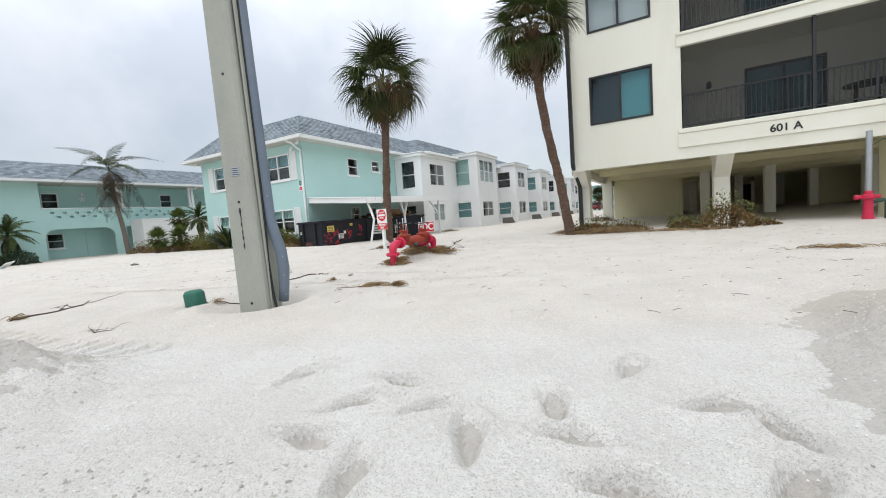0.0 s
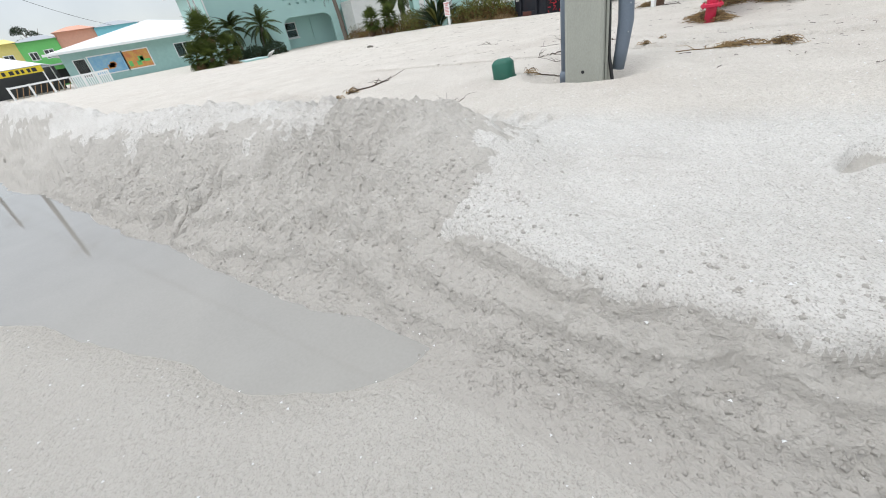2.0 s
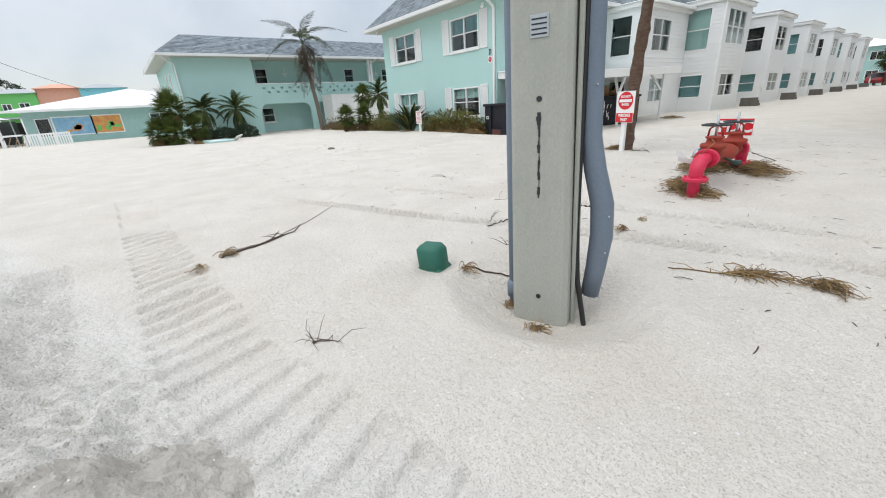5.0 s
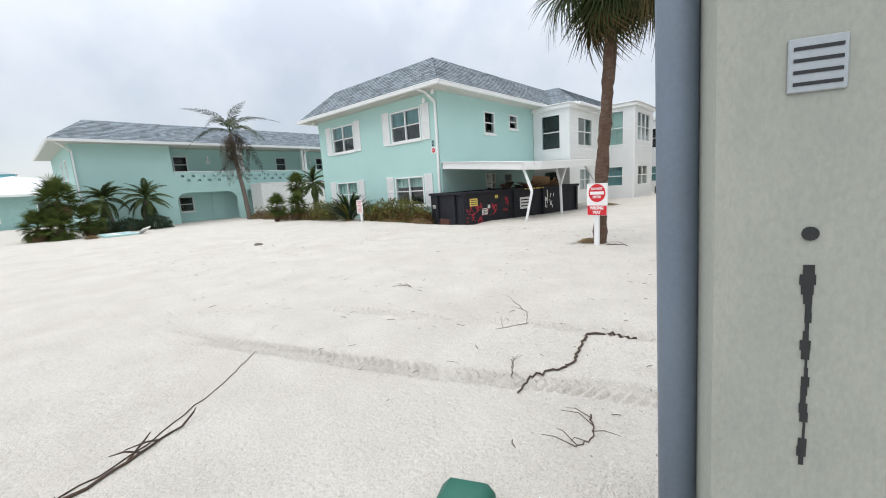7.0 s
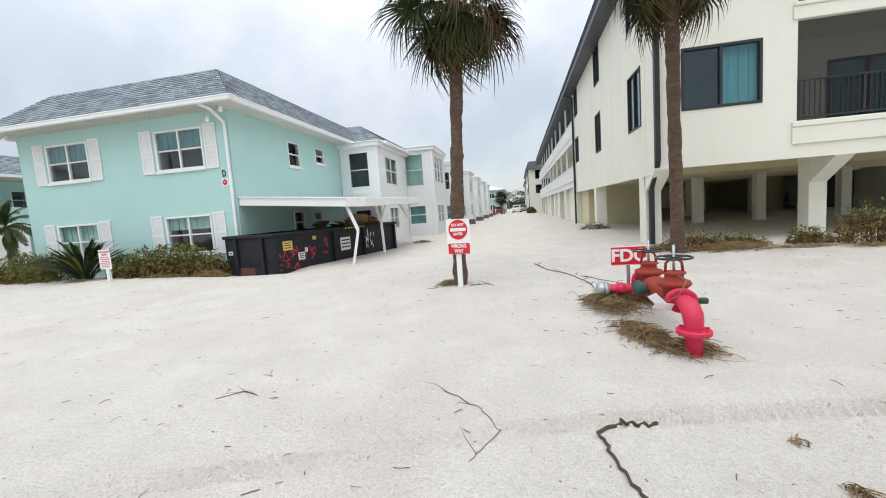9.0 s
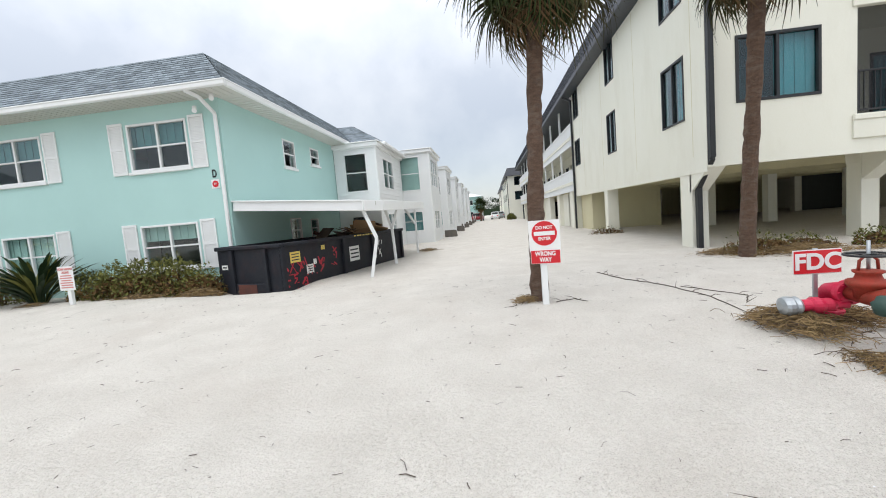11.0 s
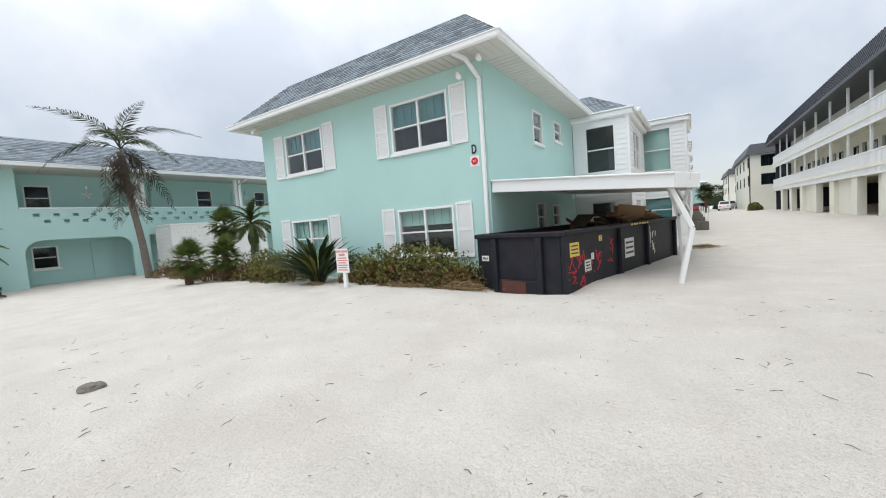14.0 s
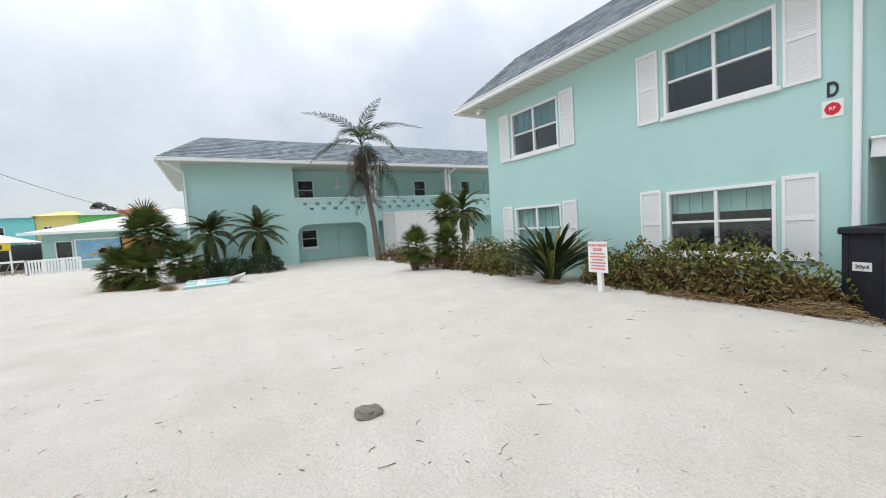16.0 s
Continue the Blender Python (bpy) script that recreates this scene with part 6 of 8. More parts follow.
for k in range(6):
    bmd = bmesh.new()
    w = (0.15, 0.17, 0.13, 0.17, 0.15, 0.16)[k]
    box(bmd, (-18.26 - w, 12.044, zt + 0.70 - 0.057 * k), (-18.26 + w, 12.049, zt + 0.728 - 0.057 * k))
    part("print_line", bmd, SIGNFADED, pl)


# ---- palms ----
def fan_leaf(name, material, radius, petiole, droop, seed, spread=250, blades=28):
    """A fan leaf: stalk along +x and folded blades spreading from its tip."""
    rng = random.Random(seed)
    v, f = [], []

    def strip(points, width, fold):
        n0 = len(v)
        for k, (p, d) in enumerate(points):
            side = Vector((-d.y, d.x, 0)).normalized() * width[k]
            v.extend([p - side + Vector((0, 0, fold * width[k])), p.copy(), p + side + Vector((0, 0, fold * width[k]))])
        for k in range(len(points) - 1):
            a = n0 + 3 * k
            f.extend([(a, a + 1, a + 4, a + 3), (a + 1, a + 2, a + 5, a + 4)])

    strip([(Vector((0, 0, 0)), Vector((1, 0, 0))), (Vector((petiole * 0.5, 0, 0.04)), Vector((1, 0, 0))), (Vector((petiole, 0, 0.0)), Vector((1, 0, 0)))], [0.022, 0.016, 0.012], 0.5)
    for b in range(blades):
        a = radians(-spread / 2 + spread * (b + 0.5) / blades)
        ln = radius * (0.72 + 0.28 * math.cos(a * 0.55)) * rng.uniform(0.86, 1.05)
        d = Vector((math.cos(a), math.sin(a), 0))
        sag = droop * rng.uniform(0.6, 1.5)
        pts = [(Vector((petiole, 0, 0)) + d * ln * t + Vector((0, 0, 0.10 * t - sag * max(0, t - 0.35) ** 2 * ln * 1.6)), d) for t in (0.03, 0.35, 0.68, 0.88, 1.0)]
        w = 0.85 * radius / blades
        strip(pts, [0.006, w, w * 0.8, w * 0.42, 0.002], 0.55)
    return mesh_of(name, v, f, material)


FAN_GREEN = [fan_leaf("frond", FROND, 0.90, 0.72, d, k, 240, 40) for k, d in enumerate((0.35, 0.6, 0.95))]
FAN_OLIVE = [fan_leaf("frond", FROND_OLIVE, 0.86, 0.70, d, 5 + k, 220, 38) for k, d in enumerate((0.8, 1.3))] + FAN_GREEN[1:]
FAN_DRY = [fan_leaf("dry_frond", FROND_DRY, 0.75, 0.55, 1.5, 10 + k, 190, 30) for k in range(2)]
FAN_SMALL = [fan_leaf("frond", FROND_BRIGHT, 0.42, 0.40, 0.5, 20 + k, 260, 24) for k in range(2)]
FAN_SMALL_DRY = [fan_leaf("dry_frond", FROND_DRY, 0.38, 0.40, 1.2, 25 + k, 220, 20) for k in range(2)]


def feather_leaf(name, material, length, seed, leaflets=34, leaflet=0.38, arch=0.9, sparse=1.0):
    """A pinnate frond along +x, arching down, with hanging leaflets on both sides."""
    rng = random.Random(seed)
    v, f = [], []
    rows = [Vector((length * t * (1 - 0.12 * t), 0, 0.25 * length * t - arch * length * t ** 2.2 * 0.75)) for t in [k / 12 for k in range(13)]]
    for k, p in enumerate(rows):
        w = 0.022 * (1 - k / 14)
        v.extend([p + Vector((0, -w, 0)), p + Vector((0, 0, w)), p + Vector((0, w, 0))])
    for k in range(12):
        a = 3 * k
        f.extend([(a, a + 1, a + 4, a + 3), (a + 1, a + 2, a + 5, a + 4)])
    for b in range(leaflets):
        t = 0.12 + 0.88 * b / leaflets
        k = min(int(t * 12), 11)
        p = rows[k].lerp(rows[k + 1], t * 12 - k)
        ahead = (rows[k + 1] - rows[k]).normalized()
        for side in (-1, 1):
            if rng.random() > sparse:
                continue
            ln = leaflet * math.sin(math.pi * min(0.97, 0.15 + 0.8 * t)) * rng.uniform(0.8, 1.15)
            d = (Vector((0, side, 0)) * 0.8 + ahead * 0.75 + Vector((0, 0, rng.uniform(-0.1, 0.3)))).normalized()
            m1, m2 = p + d * ln * 0.5, p + d * ln + Vector((0, 0, -0.45 * ln))
            n0 = len(v)
            q = ahead * 0.019
            v.extend([p - q * 0.4, p + q * 0.4, m1 + q, m1 - q, m2])
            f.extend([(n0, n0 + 1, n0 + 2, n0 + 3), (n0 + 3, n0 + 2, n0 + 4)])
    return mesh_of(name, v, f, material)


FEATHER = [feather_leaf("frond", FROND, 2.0, k, 52, 0.42, 1.35, 0.8) for k in range(2)]
FEATHER_DRY = [feather_leaf("dry_frond", FROND_GREY, 1.7, 5 + k, 40, 0.36, 1.6, 0.7) for k in range(2)]
FEATHER_SMALL = [feather_leaf("frond", FROND, 0.95, 8 + k, 30, 0.2, 0.9) for k in range(2)]


def trunk(parent, pts, radii, material, seed, rough=0.018):
    """A bark-covered stem along a bent line."""
    pts = [Vector(p) for p in pts]
    fine = []
    for k in range(len(pts) - 1):
        p0, p1, p2, p3 = pts[max(k - 1, 0)], pts[k], pts[k + 1], pts[min(k + 2, len(pts) - 1)]
        for i in range(16):
            t = i / 16
            fine.append((0.5 * ((2 * p1) + (p2 - p0) * t + (2 * p0 - 5 * p1 + 4 * p2 - p3) * t * t + (3 * p1 - p0 - 3 * p2 + p3) * t ** 3), radii[k] + (radii[k + 1] - radii[k]) * t))
    fine.append((pts[-1], radii[-1]))
    bm = bmesh.new()
    tube(bm, [p for p, _ in fine], [r for _, r in fine], 14)
    bm.normal_update()
    for v in bm.verts:
        q = v.co * 9 + Vector((seed * 3.1, 0, 0))
        v.co += v.normal * (rough * noise.noise(q) + rough * 0.8 * noise.noise(q * 2.7) + rough * 0.5 * math.sin(v.co.z * 48 + 3 * noise.noise(v.co * 3)))
    return part("trunk", bm, material, parent, smooth=False)


def crown(palm, top, meshes, dry, count, dry_count, seed, low=-35, high=85, dry_low=-80, dry_high=-35, scale=1.0, lower=None):
    rng = random.Random(seed)
    base = BASE[palm.name]
    top = Vector(top)
    for k in range(count + dry_count):
        is_dry = k >= count
        share = (k + 0.5) / count if not is_dry else rng.random()
        pitch = (high + (low - high) * share ** 0.85 + rng.uniform(-8, 8)) if not is_dry else rng.uniform(dry_low, dry_high)
        turn = k * 137.5 + rng.uniform(-18, 18)
        ob = new("frond" if not is_dry else "dry_frond", rng.choice(dry if is_dry else (lower if lower and pitch < 12 else meshes)))
        ob.parent = palm
        ob.matrix_basis = Matrix.Translation(top - base + Vector((0, 0, (0.18 * pitch / 90)))) @ Euler((radians(rng.uniform(-25, 25)), radians(-pitch), radians(turn))).to_matrix().to_4x4() @ Matrix.Scale(scale * rng.uniform(0.85, 1.12), 4)


def boots(palm, top, radius, seed):
    """Old leaf bases crossing round the head of the trunk."""
    rng = random.Random(seed)
    top = Vector(top)
    for k in range(26):
        a, z = k * 2.4 + rng.uniform(-0.2, 0.2), -0.55 + 0.75 * k / 26
        d, t = Vector((math.cos(a), math.sin(a), 0)), Vector((-math.sin(a), math.cos(a), 0))
        p = top + d * radius * 0.8 + Vector((0, 0, z))
        bm = bmesh.new()
        tube(bm, [p - Vector((0, 0, 0.1)), p + d * 0.06 + t * 0.03 + Vector((0, 0, 0.10)), p + d * 0.17 + t * 0.06 + Vector((0, 0, 0.26 + rng.uniform(-0.05, 0.08)))], [0.05, 0.036, 0.018], 5)
        part("leaf_base", bm, TRUNK if k % 3 else FROND_DRY, palm)


P1 = thing("cabbage_palm", (-7.42, 10.22, -0.1), "tall fan palm with shaggy green and brown crown beside a sign", "palm tree", "fan palms")
trunk(P1, [(-7.42, 10.22, -0.2), (-7.40, 10.25, 1.4), (-7.30, 10.3, 3.2), (-7.18, 10.3, 5.15)], [0.15, 0.125, 0.115, 0.135], TRUNK, 1)
crown(P1, (-7.17, 10.3, 5.30), FAN_GREEN, FAN_DRY, 32, 5, 3, low=-66, high=78, dry_low=-70, dry_high=-20, scale=0.95, lower=FAN_OLIVE)
boots(P1, (-7.18, 10.3, 5.1), 0.13, 31)
P2 = thing("cabbage_palm", (-2.30, 13.66, -0.1), "leaning fan palm with curved trunk in front of cream building", "palm tree", "fan palms")
trunk(P2, [(-2.30, 13.64, -0.2), (-2.48, 13.22, 1.6), (-2.70, 12.68, 3.34), (-2.87, 12.26, 5.3), (-2.94, 12.2, 6.3)], [0.17, 0.14, 0.13, 0.14, 0.16], TRUNK, 2)
crown(P2, (-2.95, 12.2, 6.4), FAN_GREEN, FAN_DRY, 36, 8, 4, low=-60, high=78, dry_low=-65, dry_high=-15, lower=FAN_OLIVE)
boots(P2, (-2.94, 12.2, 6.2), 0.15, 32)
P3 = thing("queen_palm", (-32.2, 13.1, -0.1), "thin grey-trunked feather palm with drooping storm-torn fronds", "palm tree")
trunk(P3, [(-32.2, 13.1, -0.2), (-32.2, 12.95, 1.8), (-32.1, 12.7, 3.6), (-31.8, 12.45, 5.6)], [0.17, 0.14, 0.12, 0.13], GREYTRUNK, 3, 0.008)
crown(P3, (-31.8, 12.45, 5.65), FEATHER, FEATHER_DRY, 10, 10, 8, low=8, high=82, dry_low=-70, dry_high=-15, scale=1.38)
for px, py, ph, lean in ((-33.6, 6.15, 1.75, -0.35), (-33.6, 7.4, 1.7, 0.35), (-29.5, 16.5, 2.1, 0.1)):
    pp = thing("date_palm", (px, py, -0.1), "small date palm with slim trunk and arching feather fronds", "palm tree", "small date palms")
    trunk(pp, [(px, py, -0.2), (px, py + lean * 0.5, ph * 0.5), (px, py + lean, ph)], [0.09, 0.08, 0.11], GREYTRUNK, px, 0.012)
    crown(pp, (px, py + lean, ph + 0.05), FEATHER_SMALL, FEATHER_SMALL, 24, 5, int(py * 7), low=-25, high=80, scale=1.45)
for px, py, ph, sc in ((-25.6, 11.85, 0.85, 0.85), (-25.0, 12.76, 0.85, 0.85), (-26.1, 13.4, 2.0, 0.85), (-31.5, 2.85, 0.6, 1.1), (-32.0, 3.75, 1.9, 1.4), (-31.0, 3.55, 0.5, 1.1), (-31.8, 4.75, 0.8, 1.1)):
    pp = thing("fan_palm_clump", (px, py, -0.1), "low bushy green fan palm in the sand", "palm", "low fan palms")
    trunk(pp, [(px, py, -0.2), (px + 0.05, py, ph * 0.6), (px + 0.1, py + 0.05, ph)], [0.12, 0.13, 0.12], TRUNK, px, 0.02)
    crown(pp, (px + 0.1, py + 0.05, ph), FAN_SMALL, FAN_SMALL_DRY, 44, 6, int(px * 3 + py), low=-50, high=85, scale=sc)


# ---- shrubs ----
def leaf_cloud(rng, centre, size, count, leaf, lower=0.0):
    """Small folded leaves on the shell and inside of an uneven mound."""
    v, f = [], []
    for _ in range(count):
        a, b = rng.uniform(0, math.tau), rng.uniform(-0.25, 1.0)
        r = 0.55 + 0.45 * rng.random() ** 0.5
        bulge = 1 + 0.28 * noise.noise(Vector((math.cos(a) * 2 + centre[0], math.sin(a) * 2 + centre[1], b * 2)))
        c = math.sqrt(max(0.0, 1 - b * b))
        p = Vector((centre[0] + size[0] * r * bulge * c * math.cos(a), centre[1] + size[1] * r * bulge * c * math.sin(a), centre[2] + size[2] * r * bulge * max(b, -0.1)))
        d = Euler((rng.uniform(-1.2, 1.2), rng.uniform(-1.2, 1.2), rng.uniform(0, math.tau))).to_matrix()
        s = leaf * rng.uniform(0.6, 1.35)
        n0 = len(v)
        v.extend([p + d @ Vector(q) * s for q in ((-1, 0, 0), (0, -0.42, 0.14), (1, 0, 0), (0, 0.42, 0.14))])
        f.append((n0, n0 + 1, n0 + 2, n0 + 3))
    return v, f


def shrub(name, x, y, size, label, green, brown, leaf, seed, leaf_mat=None, group="shrubs"):
    rng = random.Random(seed)
    z = ground_at(x, y) - 0.03
    sh = thing(name, (x, y, z), label, "shrub", group)
    base = Vector((x, y, z))
    for share, m, nm in ((green, leaf_mat or LEAF, "leaves"), (brown, LEAF_BROWN, "dead_leaves")):
        if share:
            low = 1.0 if nm == "leaves" else 0.72
            v, f = leaf_cloud(rng, (0, 0, 0.02 + size[2] * (0.18 if nm == "leaves" else 0)), (size[0], size[1], size[2] * low), share, leaf)
            ob = new(nm, mesh_of(nm, v, f, m))
            ob.parent = sh
            tagged(ob, kind="stuff")
    bm = bmesh.new()
    for _ in range(26):
        a, r = rng.uniform(0, math.tau), rng.uniform(0.3, 0.95)
        tip = base + Vector((size[0] * r * math.cos(a), size[1] * r * math.sin(a), size[2] * rng.uniform(0.5, 1.05) * (1.15 - 0.5 * r)))
        mid = base.lerp(tip, 0.5) + Vector((rng.uniform(-0.08, 0.08), rng.uniform(-0.08, 0.08), 0.08))
        tube(bm, [base + Vector((0.3 * size[0] * math.cos(a), 0.3 * size[1] * math.sin(a), -0.05)), mid, tip], [0.012, 0.009, 0.003], 4)
    part("branch_tangle", bm, TWIG, sh, kind="stuff")
    return sh


for k, (x, y, sx, sy, sz, g, b) in enumerate(((-15.75, 13.25, 0.62, 0.55, 0.72, 500, 2000), (-16.5, 13.2, 0.7, 0.6, 0.92, 1300, 1500), (-17.3, 13.15, 0.7, 0.6, 0.88, 1300, 1400), (-18.1, 13.15, 0.65, 0.55, 0.82, 1200, 1200),
                                              (-18.9, 13.2, 0.6, 0.5, 0.68, 800, 700), (-21.8, 13.0, 0.75, 0.6, 0.80, 1500, 300), (-22.7, 13.0, 0.6, 0.6, 0.85, 1300, 500), (-23.6, 13.3, 0.6, 0.6, 0.9, 800, 800))):
    shrub("hedge_bush", x, y, (sx, sy, sz), "olive green storm-browned hedge bush against the turquoise wall", g, b, 0.05, 40 + k, None, "hedge along the house")
for k, (x, y, sx, sy, sz, g, b) in enumerate(((-32.7, 5.4, 0.7, 0.8, 0.62, 2400, 100), (-32.5, 6.5, 0.7, 0.8, 0.66, 2400, 80), (-32.2, 7.7, 0.7, 0.85, 0.72, 2600, 60))):
    shrub("clipped_hedge", x, y, (sx, sy, sz), "dark green clipped hedge under the motel wall", g, b, 0.05, 60 + k, LEAF_DARK, "clipped hedges")
for k, (x, y, sx, sy, sz, g, b) in enumerate(((-31.2, 13.6, 0.9, 0.8, 0.8, 350, 1300), (-26.3, 13.0, 1.2, 0.7, 0.6, 250, 1300), (-24.3, 13.2, 0.7, 0.6, 0.85, 500, 1000), (-29.0, 13.4, 1.2, 0.6, 0.6, 200, 1100))):
    shrub("dead_shrub", x, y, (sx, sy, sz), "brown salt-burned shrub in drifted sand", g, b, 0.05, 80 + k, None, "dead shrubs")
for k, (x, y, sx, sy, sz, g, b) in enumerate(((-1.7, 14.1, 0.85, 0.5, 0.46, 250, 1500), (2.05, 13.9, 0.75, 0.6, 0.92, 450, 1900), (1.0, 14.3, 0.5, 0.4, 0.40, 300, 600), (-0.7, 14.2, 0.75, 0.45, 0.38, 200, 1000), (2.9, 14.0, 0.4, 0.3, 0.2, 50, 350), (-2.55, 23.5, 0.8, 0.4, 0.35, 100, 500), (8.9, 14.2, 0.9, 0.6, 0.5, 200, 900))):
    shrub("brush_pile", x, y, (sx, sy, sz), "heap of dead brush and grey-green leaves beside a column", g, b, 0.045, 90 + k, None, "brush piles")
BP = thing("bird_of_paradise", (-20.2, 12.85, 0.0), "dark green clump of long strap-shaped leaves before the wall", "plant")
rng = random.Random(77)
for k in range(120):
    a, reach, tall = rng.uniform(0, math.tau), rng.uniform(0.4, 1.5), rng.uniform(1.1, 1.85)
    if reach > 0.95:
        tall *= 0.72
    d = Vector((math.cos(a), math.sin(a), 0))
    side = Vector((-d.y, d.x, 0))
    v, f = [], []
    for i, t in enumerate((0, 0.3, 0.55, 0.75, 0.9, 1.0)):
        w = (0.012, 0.016, 0.045, 0.052, 0.032, 0.003)[i]
        p = d * (0.12 + reach * t ** 1.6) + Vector((0, 0, tall * (t - 0.22 * t ** 3)))
        v.extend([p - side * w, p + Vector((0, 0, -w * 0.3)), p + side * w])
    for i in range(5):
        f.extend([(3 * i, 3 * i + 1, 3 * i + 4, 3 * i + 3), (3 * i + 1, 3 * i + 2, 3 * i + 5, 3 * i + 4)])
    ob = new("leaf", mesh_of("leaf", v, f, LEAF_DARK if k % 4 else LEAF, True))
    ob.parent = BP


# ---- drifted seagrass, vines, twigs ----
def grass_clump(x, y, length, width, turn, count, label, seed, height=0.09, dark=0.16):
    rng = random.Random(seed)
    z = ground_at(x, y)
    cl = thing("seagrass_drift", (x, y, z), label, "seaweed", "seagrass drifts")
    c, s = math.cos(radians(turn)), math.sin(radians(turn))
    for m, part_count in ((HAY, int(count * (1 - dark))), (TWIG, int(count * dark))):
        v, f = [], []
        for _ in range(part_count):
            u, w = rng.gauss(0, 0.42) * length, rng.gauss(0, 0.4) * width
            px, py = u * c - w * s, u * s + w * c
            hump = height * math.exp(-(u / length) ** 2 * 1.6 - (w / width) ** 2 * 1.6)
            a = radians(turn) + rng.gauss(0, 0.75)
            ln, lift = rng.uniform(0.06, 0.28) * min(1, 0.25 + 3 * length), rng.uniform(-0.01, 0.04)
            zz = rng.uniform(0, 1) * hump + ground_at(x + px, y + py) - z if count < 160 else rng.uniform(0, 1) * hump
            thick = rng.uniform(0.0014, 0.0036)
            bend = rng.uniform(-0.7, 0.7)
            n0 = len(v)
            p = Vector((px, py, zz + 0.006))
            for i in range(4):
                v.extend([p + Vector((0, 0, thick)), p + Vector((-math.sin(a), math.cos(a), 0)) * thick - Vector((0, 0, thick)), p - Vector((-math.sin(a), math.cos(a), 0)) * thick - Vector((0, 0, thick))])
                p = p + Vector((math.cos(a), math.sin(a), 0)) * ln / 3 + Vector((0, 0, lift * (1 - i)))
                a += bend
            for i in range(3):
                for q in range(3):
                    f.append((n0 + 3 * i + q, n0 + 3 * i + (q + 1) % 3, n0 + 3 * i + 3 + (q + 1) % 3, n0 + 3 * i + 3 + q))
        ob = new("tangle", mesh_of("tangle", v, f, m))
        ob.parent = cl
        tagged(ob, kind="stuff")


for k, row in enumerate(((-5.05, 8.2, 0.50, 0.24, 80, 900, 0.16), (-4.75, 6.85, 0.26, 0.18, -20, 420, 0.08), (-4.55, 8.35, 0.38, 0.30, 10, 600, 0.16), (-5.0, 7.3, 0.34, 0.12, -70, 300, 0.06), (-5.1, 8.6, 0.32, 0.22, -25, 420, 0.12),
                         (-3.5, 4.42, 0.22, 0.035, 30, 90, 0.02), (-3.1, 4.55, 0.11, 0.06, -20, 130, 0.05), (-4.70, 4.92, 0.07, 0.03, -60, 40, 0.012), (-4.72, 5.34, 0.03, 0.02, -30, 14, 0.01),
                         (-7.1, 1.62, 0.09, 0.06, 40, 50, 0.03), (-6.95, 1.35, 0.09, 0.05, 0, 30, 0.015), (-7.7, 10.1, 0.22, 0.16, 20, 170, 0.08), (-1.2, 13.7, 1.4, 0.5, 4, 1100, 0.22),
                         (-2.6, 14.2, 0.6, 0.4, 0, 500, 0.14), (0.4, 13.6, 1.1, 0.2, 2, 300, 0.06), (1.5, 13.2, 0.6, 0.2, 10, 250, 0.06), (2.6, 8.2, 0.6, 0.12, 0, 140, 0.03),
                         (-15.5, 12.75, 0.7, 0.25, 0, 500, 0.22), (-17.0, 12.6, 0.9, 0.2, 0, 350, 0.10), (-19.8, 12.3, 0.4, 0.2, 0, 160, 0.05), (-29.2, 4.45, 0.35, 0.25, 20, 420, 0.16), (-5.15, 8.3, 0.45, 0.28, -75, 900, 0.14), (-5.0, 7.3, 0.5, 0.16, -80, 600, 0.07), (-11.0, 21.0, 0.5, 0.5, 40, 260, 0.12), (-5.12, 3.08, 0.07, 0.04, 30, 30, 0.05), (-4.30, 2.98, 0.07, 0.03, 20, 40, 0.02), (-4.64, 3.1, 0.05, 0.03, 60, 30, 0.02))):
    x, y, ln, wd, turn, count, high = row
    grass_clump(x, y, ln, wd, turn, count, "tangled drift of dry brown seagrass on the sand", 200 + k, high)


def vine(name, pts, radius, label, seed, material=None, fork=0):
    """A thin stem lying on the sand."""
    rng = random.Random(seed)
    fine = []
    for a, b in zip(pts, pts[1:]):
        for i in range(8):
            t = i / 8
            x, y = a[0] + (b[0] - a[0]) * t + rng.uniform(-0.012, 0.012), a[1] + (b[1] - a[1]) * t + rng.uniform(-0.012, 0.012)
            fine.append((x, y, ground_at(x, y) + radius * 0.8))
    x, y = pts[-1]
    fine.append((x, y, ground_at(x, y) + radius))
    ob = thing(name, (pts[0][0], pts[0][1], fine[0][2]), label, "twig", "twigs on the sand")
    bm = bmesh.new()
    tube(bm, fine, [radius * (1 - 0.5 * k / len(fine)) for k in range(len(fine))], 6)
    for _ in range(fork):
        p = Vector(rng.choice(fine))
        a = rng.uniform(0, math.tau)
        q = p + Vector((math.cos(a), math.sin(a), 0.3)) * rng.uniform(0.08, 0.22)
        tube(bm, [p, p.lerp(q, 0.5) + Vector((rng.uniform(-0.03, 0.03), rng.uniform(-0.03, 0.03), 0.02)), q], [radius * 0.6, radius * 0.5, radius * 0.25], 4)
    part("stem", bm, material or TWIG, ob)


